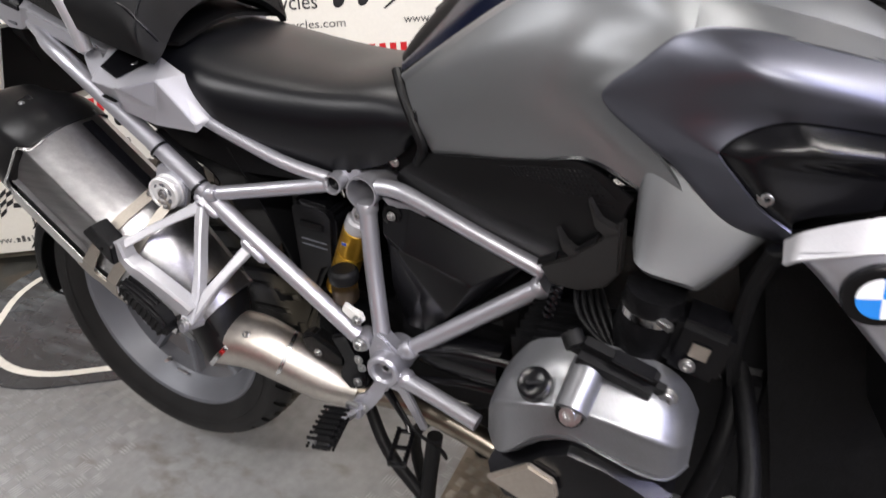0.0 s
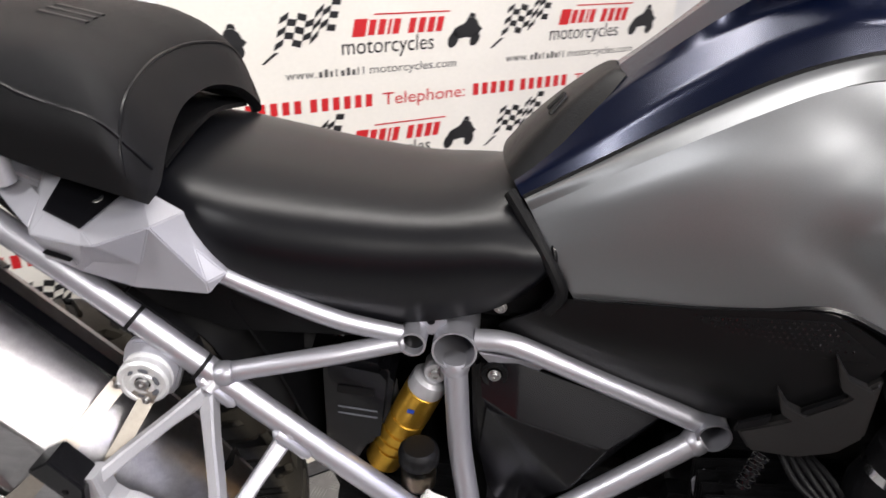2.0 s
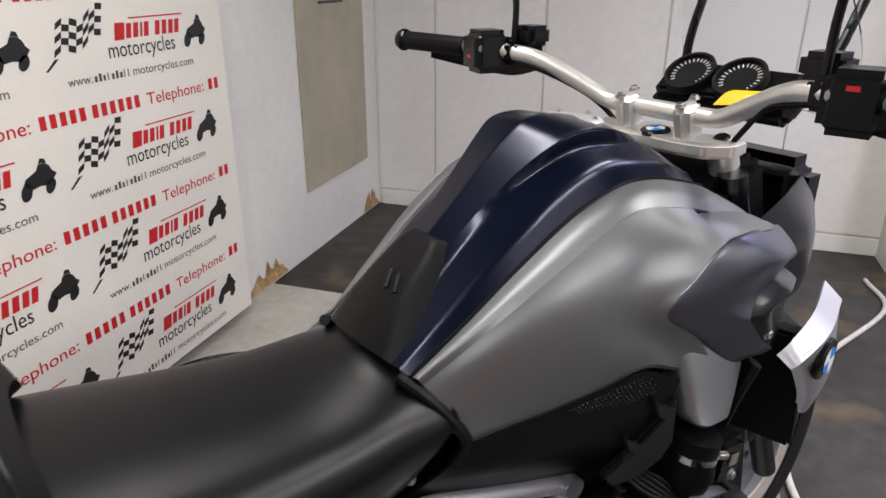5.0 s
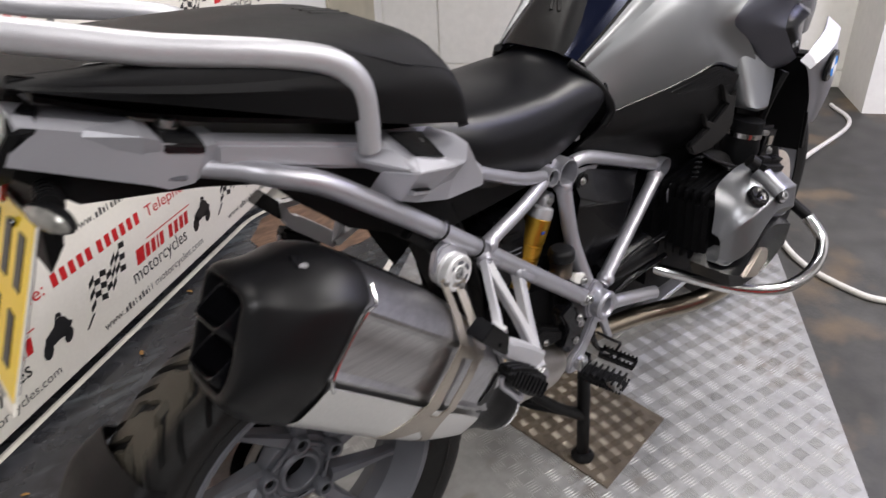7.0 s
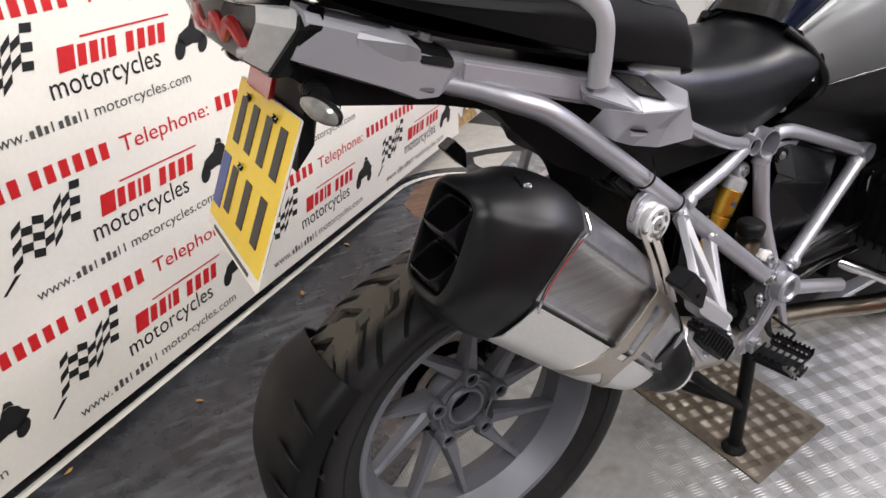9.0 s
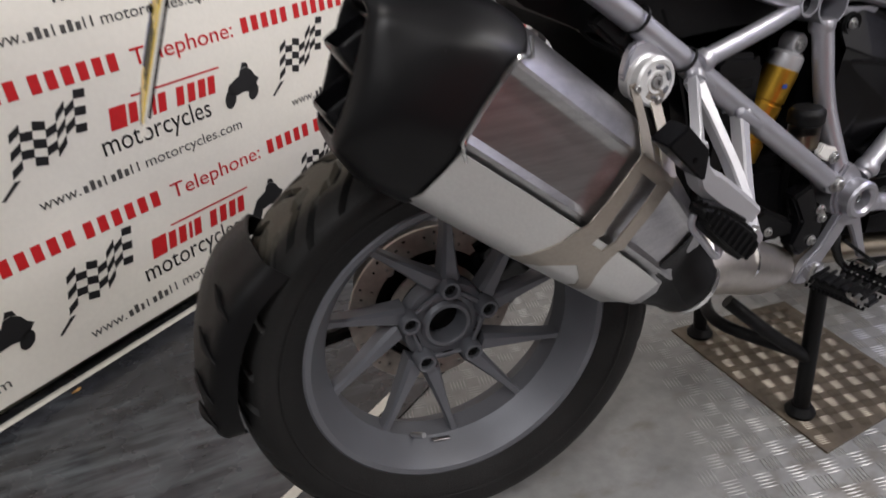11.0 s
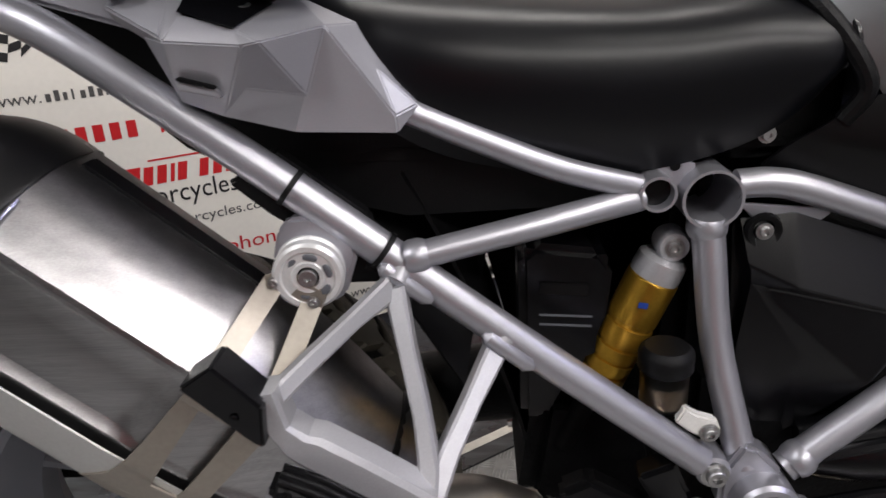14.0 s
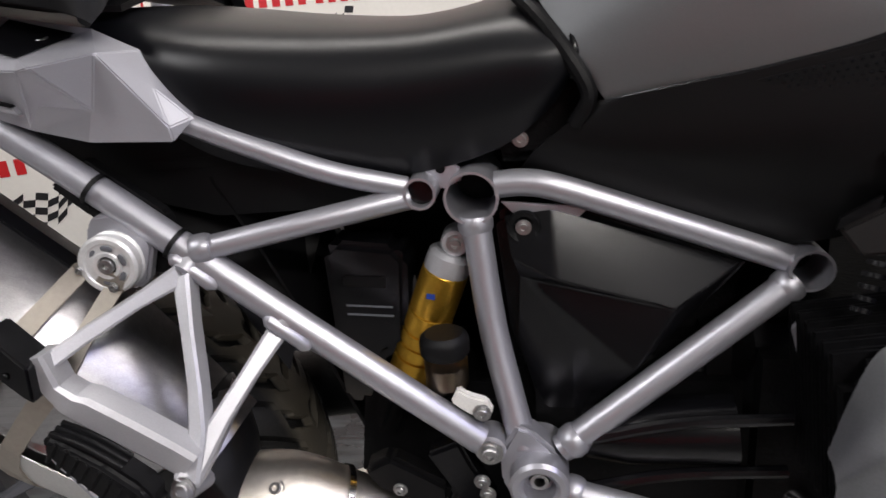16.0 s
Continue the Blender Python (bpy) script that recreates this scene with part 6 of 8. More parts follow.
    part("plate_band", box_bm((0.0012, 0.034, 0.075), plate_m @ Matrix.Translation((-0.0032, 0.092, -0.042)), 0.0), "plate_blue", npl, smooth=False)
    for z, ys in ((0.048, (0.075, 0.025, -0.027, -0.079)), (-0.042, (0.048, -0.012, -0.072))):
        for y in ys:
            part("character_bar", box_bm((0.0012, 0.024, 0.062), plate_m @ Matrix.Translation((-0.0032, y, z)), 0.0), "ink", npl, smooth=False)
    for y, z in ((0.06, 0.082), (-0.045, 0.082), (0.03, -0.004)):
        bolt(npl, plate_m @ Vector((-0.003, y, z)), (-1, 0, -0.4), 0.005, "bolt", "gloss")
    for s in (-1, 1):
        a, b = Vector((-0.20, 0.085 * s, 0.985)), Vector((-0.212, 0.148 * s, 0.985))
        stem = part("rear_indicator", tube_bm([a, a.lerp(b, 0.5), b], [0.014, 0.011, 0.0125], 12), "plastic", bike, "black-stemmed indicator with a clear lens")
        for k in range(4):
            c = a.lerp(b, 0.35 + 0.16 * k)
            part("stem_ring", tube_bm([c, c + (b - a).normalized() * 0.004], 0.0145, 12), "plastic", stem)
        c = b + Vector((-0.006, 0.014 * s, -0.006))
        pod = ring_bm([(0.0, 0.03), (0.012, 0.027), (0.021, 0.014), (0.024, 0.0), (0.022, -0.006)], (0, 0, 0), (1, 0, 0), 24)
        turn = Matrix.Translation(c) @ pose(0, 0, 0, -22 * s, 0, -34 * s) @ Matrix.Diagonal((0.55, 1.12, 0.55, 1))
        bmesh.ops.transform(pod, matrix=turn, verts=pod.verts)
        part("indicator_pod", pod, "plastic", stem)
        lens = ring_bm([(0.022, -0.006), (0.017, -0.014), (0.008, -0.018), (0, -0.019)], (0, 0, 0), (1, 0, 0), 24)
        bmesh.ops.transform(lens, matrix=turn, verts=lens.verts)
        part("indicator_lens", lens, "indicator_lens", stem, "clear lens")


TAIL_FIT["tail"] = True
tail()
TAIL_FIT["tail"] = False


def luggage_cover():
    """The faceted silver cover at the front end of the luggage rail, with its black pocket."""
    P = {"b0": (0.148, -0.185, 0.860), "b1": (0.182, -0.189, 0.851), "b2": (0.230, -0.183, 0.832), "b3": (0.305, -0.176, 0.827), "f1": (0.319, -0.162, 0.845), "f2": (0.315, -0.150, 0.852),
         "r1": (0.156, -0.218, 0.903), "a1": (0.212, -0.226, 0.899), "m1": (0.224, -0.228, 0.901), "k1": (0.201, -0.200, 0.868), "in": (0.241, -0.184, 0.859), "rk": (0.261, -0.193, 0.907),
         "c3": (0.304, -0.177, 0.840), "t1": (0.291, -0.166, 0.874), "n1": (0.164, -0.200, 0.919), "n2": (0.203, -0.210, 0.908), "n3": (0.218, -0.150, 0.922), "n4": (0.160, -0.151, 0.938),
         "ir": (0.140, -0.148, 0.945), "im": (0.232, -0.146, 0.926), "if": (0.276, -0.150, 0.905), "r0": (0.128, -0.182, 0.905), "bi": (0.128, -0.150, 0.872)}
    quads = ("b0 b1 a1 r1", "b1 k1 a1", "a1 k1 in", "a1 in m1", "m1 in rk", "b1 b2 in k1", "b2 b3 c3 in", "in c3 rk", "rk c3 t1", "c3 b3 f1", "c3 f1 t1", "t1 f1 f2", "r1 a1 n2 n1", "a1 m1 n2", "m1 im n3 n2",
             "m1 rk im", "rk if im", "rk t1 if", "t1 f2 if", "n4 n3 im ir", "r1 n1 n4 ir", "r0 r1 ir", "b0 r1 r0", "bi b0 r0")
    bm = bmesh.new()
    vs = {k: bm.verts.new(p) for k, p in P.items()}
    for q in quads:
        bm.faces.new([vs[k] for k in q.split()])
    bmesh.ops.recalc_face_normals(bm, faces=bm.faces)
    bmesh.ops.bevel(bm, geom=bm.edges[:], offset=0.0012, segments=2, affect="EDGES", clamp_overlap=True)
    bmesh.ops.solidify(bm, geom=bm.faces[:], thickness=0.0025)
    fc = part("luggage_mount", bm, "cover", bike, "faceted silver luggage mount cover", angle=16)
    hole = [Vector(P[k]) for k in ("n1", "n2", "n3", "n4")]
    mid = sum(hole, Vector()) / 4

    def ring(grow, drop):
        return [mid + (p - mid) * grow + Vector((0.02, 0.06, -1)) * drop for p in hole]

    tray = part("mount_insert", loft_bm([ring(1.04, -0.002), ring(0.97, -0.0025), ring(0.90, 0.003), ring(0.84, 0.015)]), "gloss", fc, "black pocket insert", angle=20)
    part("insert_step", box_bm((0.044, 0.004, 0.006), Matrix.Translation((0.186, -0.186, 0.909)) @ pose(0, 0, 0, 0, 16, -6), 0.001), "gloss", tray)
    bolt(fc, (0.197, -0.167, 0.917), (0.1, -0.25, 1), 0.0075)
    slot = [(0.156, 0.877), (0.182, 0.870), (0.185, 0.862), (0.154, 0.869)]
    part("cover_slot", plate_bm(slot, -0.2035, -0.188, 0.001), "cover", fc)
    part("slot_shade", plate_bm([(x, z + 0.0010) for x, z in slot[:2]] + [(x, z - 0.0012) for x, z in slot[1::-1]], -0.2065, -0.19, 0.0005), "dark", fc)
    lip = loft_bm([[Vector(p) for p in r] for r in (
        [(0.100, -0.160, 0.935), (0.100, -0.176, 0.926), (0.102, -0.166, 0.915)],
        [(0.130, -0.166, 0.934), (0.130, -0.198, 0.914), (0.132, -0.176, 0.898)],
        [(0.150, -0.180, 0.926), (0.152, -0.212, 0.905), (0.150, -0.190, 0.890)],
        [(0.160, -0.186, 0.912), (0.160, -0.210, 0.900), (0.158, -0.192, 0.890)])])
    bmesh.ops.bevel(lip, geom=lip.edges[:], offset=0.002, segments=2, affect="EDGES")
    part("cover_scoop", lip, "cover", fc, angle=30)


luggage_cover()


# -- hugger behind the tyre
def hugger():
    rows = []
    for a, r, w in ((138, 0.335, 0.085), (148, 0.352, 0.095), (160, 0.357, 0.098), (172, 0.358, 0.096), (180, 0.356, 0.088), (184, 0.354, 0.07)):
        t = radians(a)
        c, s = math.cos(t), math.sin(t)
        rows.append([(HUB.x + (r - 0.04) * c, HUB.y - w, HUB.z + (r - 0.04) * s), (HUB.x + (r - 0.01) * c, HUB.y - w * 0.9, HUB.z + (r - 0.01) * s), (HUB.x + r * c, HUB.y - w * 0.45, HUB.z + r * s),
                     (HUB.x + (r + 0.004) * c, HUB.y, HUB.z + (r + 0.004) * s), (HUB.x + r * c, HUB.y + w * 0.45, HUB.z + r * s), (HUB.x + (r - 0.01) * c, HUB.y + w * 0.9, HUB.z + (r - 0.01) * s), (HUB.x + (r - 0.04) * c, HUB.y + w, HUB.z + (r - 0.04) * s)])
    ob = part("hugger", sheet_bm(rows, 26, 24, 0.004), "plastic", bike, "matt black plastic wheel hugger")
    for k in range(4):
        p = on_sheet(rows, 0.25 + 0.16 * k, 0.14) + Vector((-0.002, -0.004, 0))
        q = on_sheet(rows, 0.20 + 0.16 * k, 0.36) + Vector((-0.004, -0.002, 0))
        part("mould_rib", tube_bm([p, p.lerp(q, 0.5) + Vector((-0.003, 0, 0)), q], [0.001, 0.005, 0.0015], 8, 10), "plastic", ob)
    part("hugger_arm", tube_bm([on_sheet(rows, 0.9, 0.86), HUB + Vector((-0.15, 0.10, -0.03)), HUB + Vector((0.0, 0.13, -0.02))], 0.012, 10, 12), "dark", ob)


hugger()


# -- tank and side panels
BLUE = bar_grid([
    [(0.618, -0.090, 0.925), (0.604, -0.055, 0.938), (0.598, 0, 0.941)],
    [(0.680, -0.098, 0.966), (0.658, -0.058, 0.989), (0.650, 0, 0.995)],
    [(0.770, -0.104, 1.026), (0.744, -0.060, 1.063), (0.737, 0, 1.069)],
    [(0.850, -0.108, 1.071), (0.835, -0.062, 1.128), (0.828, 0, 1.137)],
    [(0.925, -0.112, 1.095), (0.908, -0.068, 1.150), (0.898, 0, 1.163)],
    [(1.030, -0.108, 1.085), (1.030, -0.066, 1.126), (1.030, 0, 1.138)],
    [(1.118, -0.100, 1.058), (1.120, -0.055, 1.084), (1.120, 0, 1.090)]])


def tank():
    # creased skin: a side band, a crease, the flank and a raised spine with its filler deck
    def step(x, a, b):
        f = min(max((x - a) / (b - a), 0.0), 1.0)
        return f * f * (3 - 2 * f)

    def corner_cut(pts, rounds=2):
        for _ in range(rounds):
            out = [pts[0]]
            for p, q in zip(pts, pts[1:]):
                out += [p.lerp(q, 0.25), p.lerp(q, 0.75)]
            pts = out + [pts[-1]]
        return pts

    strips = []
    for i in range(61):
        u = i / 60
        e, m, c = on_sheet(BLUE, u, 0.0), on_sheet(BLUE, u, 0.25), on_sheet(BLUE, u, 0.5)
        deck = step(u, 0.26, 0.60) * (1 - step(u, 0.70, 0.92))
        out = Vector((-0.25, -0.75, 0.6))
        up = Vector((-0.35, 0, 0.93))
        crease = e.lerp(m, 0.42) + out * (0.004 + 0.003 * step(u, 0.1, 0.5))
        foot = m.lerp(c, 0.10).lerp(m + Vector((0.006, 0.002, -0.009)), deck)
        rim = m.lerp(c, 0.36).lerp(m + Vector((-0.003, -0.006, 0.014)), deck ** 1.4)
        crown = c + up * 0.010 * deck
        line = [e, e.lerp(crease, 0.5), crease, crease.lerp(foot, 0.35), crease.lerp(foot, 0.8), foot, foot.lerp(rim, 0.5), rim, rim, rim.lerp(crown, 0.3), crown]
        line = corner_cut(line)
        strips.append(line + [Vector((p.x, -p.y, p.z)) for p in line[-2::-1]])
    bm = bmesh.new()
    vs = [[bm.verts.new(p) for p in row] for row in strips]
    for a, b in zip(vs, vs[1:]):
        for k in range(len(a) - 1):
            bm.faces.new((a[k], b[k], b[k + 1], a[k + 1]))
    bmesh.ops.recalc_face_normals(bm, faces=bm.faces)
    bmesh.ops.solidify(bm, geom=bm.faces[:], thickness=0.003)
    ob = part("tank_cover", bm, "blue", bike, "dark blue metallic tank top cover")
    cap = part("filler_cap", ring_bm([(0, 0.004), (0.03, 0.004), (0.040, 0.003), (0.044, 0.0), (0.044, -0.006)], on_sheet(BLUE, 0.74, 0.5) + Vector((0, 0, 0.003)), (0.08, 0, 1), 32), "satin", ob, "silver filler cap")
    for k in range(5):
        bolt(cap, on_sheet(BLUE, 0.74, 0.5) + Vector((0.034 * math.cos(k * 1.257), 0.034 * math.sin(k * 1.257), 0.007)), (0, 0, 1), 0.003)
    # rubber knee pad at the rear
    rows = []
    for u, w, lift in ((0.0, 0.40, 0.004), (0.09, 0.34, 0.008), (0.18, 0.27, 0.009), (0.245, 0.21, 0.008), (0.275, 0.16, 0.006), (0.285, 0.14, 0.001)):
        rows.append([on_sheet(BLUE, u, 0.5 + (k - 3) / 3 * w) + Vector((-0.75, 0, 0.6)) * (lift if 0 < k < 6 else -0.002) for k in range(7)])
    pad = part("tank_pad", sheet_bm(rows, 20, 20, 0.004), "pegrubber", ob, "black rubber tank pad")
    for k in range(2):
        part("badge_bar", tube_bm([on_sheet(rows, 0.35, 0.30 + 0.12 * k), on_sheet(rows, 0.45, 0.38 + 0.12 * k)], 0.0035, 6), "pegrubber", pad)
    # grey side panels: an upper facet, the flared side and the ramp ahead of it
    ridge = [(0.628, -0.103, 0.916), (0.695, -0.126, 0.966), (0.77, -0.146, 1.018), (0.845, -0.158, 1.062), (0.907, -0.164, 1.083), (1.0, -0.173, 1.068), (1.07, -0.174, 1.044), (1.14, -0.162, 1.026), (1.215, -0.142, 1.0)]
    edge = [(0.620, -0.093, 0.925), (0.682, -0.100, 0.967), (0.772, -0.106, 1.027), (0.852, -0.110, 1.072), (0.926, -0.114, 1.096), (0.990, -0.113, 1.094), (1.055, -0.106, 1.079), (1.13, -0.102, 1.056), (1.20, -0.10, 1.02)]
    side = [
        [(0.682, -0.131, 0.830), (0.735, -0.147, 0.842), (0.79, -0.163, 0.852), (0.85, -0.180, 0.866), (0.907, -0.196, 0.877), (0.965, -0.211, 0.850), (1.03, -0.228, 0.828)],
        [(0.664, -0.131, 0.858), (0.728, -0.152, 0.874), (0.795, -0.170, 0.885), (0.855, -0.186, 0.896), (0.898, -0.196, 0.902), (0.945, -0.206, 0.889), (0.990, -0.228, 0.880)],
        [(0.652, -0.126, 0.88), (0.72, -0.152, 0.908), (0.788, -0.172, 0.93), (0.838, -0.184, 0.938), (0.868, -0.190, 0.940), (0.897, -0.202, 0.941), (0.922, -0.223, 0.942)],
        [(0.642, -0.118, 0.896), (0.71, -0.146, 0.936), (0.782, -0.168, 0.972), (0.845, -0.182, 0.988), (0.885, -0.192, 0.988), (0.925, -0.212, 0.984), (0.958, -0.233, 0.980)],
        [(0.634, -0.110, 0.907), (0.70, -0.138, 0.952), (0.775, -0.160, 0.996), (0.852, -0.175, 1.022), (0.905, -0.182, 1.028), (0.955, -0.205, 1.022), (0.998, -0.238, 1.014)],
        [along(ridge, k / 8 * 5 / 6) for k in range(0, 7)]]
    side[5] = [along(ridge, 5 / 8 * k / 6) for k in range(7)]
    top = [ridge, [(Vector(a).lerp(Vector(b), 0.5) + Vector((-0.002, -0.003, 0.0045))) for a, b in zip(ridge, edge)], edge]
    ramp = [[(0.998, -0.238, 1.014), (1.05, -0.238, 1.019), (1.12, -0.226, 1.008), (1.20, -0.200, 0.985)], [(0.999, -0.208, 1.038), (1.055, -0.206, 1.034), (1.125, -0.195, 1.018), (1.205, -0.172, 0.994)], [(1.0, -0.178, 1.056), (1.06, -0.175, 1.046), (1.135, -0.163, 1.027), (1.215, -0.142, 1.0)]]
    lip = [(1.118, -0.232, 0.815), (1.062, -0.234, 0.826), (1.003, -0.229, 0.878), (0.962, -0.226, 0.904), (0.921, -0.2235, 0.942), (0.956, -0.234, 0.981), (0.998, -0.2395, 1.015), (1.06, -0.2385, 1.019), (1.20, -0.203, 0.987)]
    wing = [
        [(x, y + 0.012, z) for x, y, z in lip],
        lip,
        [(1.118, -0.250, 0.828), (1.074, -0.251, 0.846), (1.030, -0.247, 0.886), (1.003, -0.245, 0.908), (0.980, -0.243, 0.935), (1.003, -0.252, 0.962), (1.040, -0.262, 0.984), (1.09, -0.264, 0.986), (1.20, -0.232, 0.958)],
        [(1.118, -0.262, 0.842), (1.088, -0.264, 0.862), (1.060, -0.263, 0.890), (1.046, -0.262, 0.905), (1.042, -0.261, 0.915), (1.060, -0.255, 0.932), (1.088, -0.250, 0.944), (1.12, -0.247, 0.946), (1.20, -0.216, 0.932)]]
    insert = [
        [(1.118, -0.259, 0.842), (1.088, -0.260, 0.862), (1.060, -0.259, 0.890), (1.046, -0.258, 0.905), (1.042, -0.257, 0.915), (1.060, -0.251, 0.932), (1.088, -0.246, 0.944), (1.12, -0.243, 0.946), (1.20, -0.212, 0.932)],
        [(1.125, -0.262, 0.858), (1.11, -0.266, 0.872), (1.095, -0.266, 0.892), (1.09, -0.266, 0.903), (1.09, -0.266, 0.91), (1.10, -0.267, 0.918), (1.12, -0.266, 0.922), (1.14, -0.262, 0.925), (1.20, -0.238, 0.92)],
        [(1.19, -0.235, 0.868), (1.19, -0.235, 0.875), (1.19, -0.235, 0.885), (1.19, -0.235, 0.892), (1.19, -0.235, 0.895), (1.19, -0.235, 0.898), (1.195, -0.235, 0.9), (1.197, -0.235, 0.905), (1.20, -0.235, 0.91)]]
    # the flared front stands higher and a little further in
    lift = Vector((0.002, 0.010, 0.017))
    wing, insert = ([[Vector(q) + lift for q in row] for row in rows] for rows in (wing, insert))
    side = [[Vector(q) + lift * ((0, 0, 0, 0, 0.2, 0.6, 1.0)[k] if r < 5 else 0) for k, q in enumerate(row)] for r, row in enumerate(side)]
    ramp = [[Vector(q) + lift * (1.0, 0.7, 0.3)[r] for q in row] for r, row in enumerate(ramp)]
    for s in (-1, 1):
        def fix(bm):
            return mirrored(bm) if s > 0 else bm
        p = part("tank_side_panel", fix(sheet_bm(side, 40, 48, 0.004)), "tank", bike, "satin grey metallic tank side panel")
        part("panel_facet", fix(sheet_bm(top, 12, 60, 0.004)), "tank", p)
        part("panel_ramp", fix(sheet_bm(ramp, 12, 20, 0.004)), "tank", p)
        # dark gap line beside the blue cover and below the panel
        part("panel_gap", fix(tube_bm([Vector(q) + Vector((0, 0.001, 0.0005)) for q in edge[:8]], 0.0028, 6, 30)), "dark", p)
        part("panel_gap", fix(tube_bm([Vector(q) + Vector((0, 0.002, -0.001)) for q in side[0][:6]], 0.004, 6, 24)), "gloss", p)
        w = part("intake_wing", fix(sheet_bm(wing, 24, 56, 0.003)), "wing", bike, "grey metallic intake surround, darkened for its shaded side", angle=22)
        part("intake_grille", fix(sheet_bm(insert, 12, 40, 0.003)), "gloss", w, "black intake insert")
        if s < 0:
            bolt(w, (1.094, -0.254, 0.892), (0, -1, 0), 0.006)
        # tapering grey snorkel
        rings = []
        for z, x0, x1, y0, y1 in ((0.764, 0.980, 1.050, -0.244, -0.200), (0.771, 0.975, 1.056, -0.249, -0.195), (0.80, 0.971, 1.082, -0.241, -0.185), (0.83, 0.969, 1.104, -0.232, -0.175), (0.86, 0.967, 1.115, -0.222, -0.165), (0.89, 0.966, 1.115, -0.211, -0.15), (0.92, 0.966, 1.11, -0.199, -0.14)):
            cx, cy, rx, ry = (x0 + x1) / 2, (y0 + y1) / 2, (x1 - x0) / 2, (y1 - y0) / 2
            ring = []
            for k in range(28):
                a = 2 * math.pi * k / 28
                c, sn = math.cos(a), math.sin(a)
                ring.append(Vector((cx + rx * math.copysign(abs(c) ** 0.55, c), cy + ry * math.copysign(abs(sn) ** 0.6, sn), z + 0.018 * (x1 - cx - rx * c) / (x1 - x0) * (1 if z < 0.78 else 0))))
            rings.append(ring)
        part("intake_snorkel", fix(loft_bm(rings)), "tank", bike, "tapering grey intake snorkel")
    # rubber trim at the rear edge of the near panel
    for s in (-1, 1):
        bm = tube_bm([(0.606, 0.084 * s, 0.926), (0.630, 0.112 * s, 0.900), (0.653, 0.129 * s, 0.868), (0.667, 0.134 * s, 0.838), (0.655, 0.128 * s, 0.812)], 0.0075, 10, 20)
        part("seat_trim", bm, "pegrubber", bike)


tank()


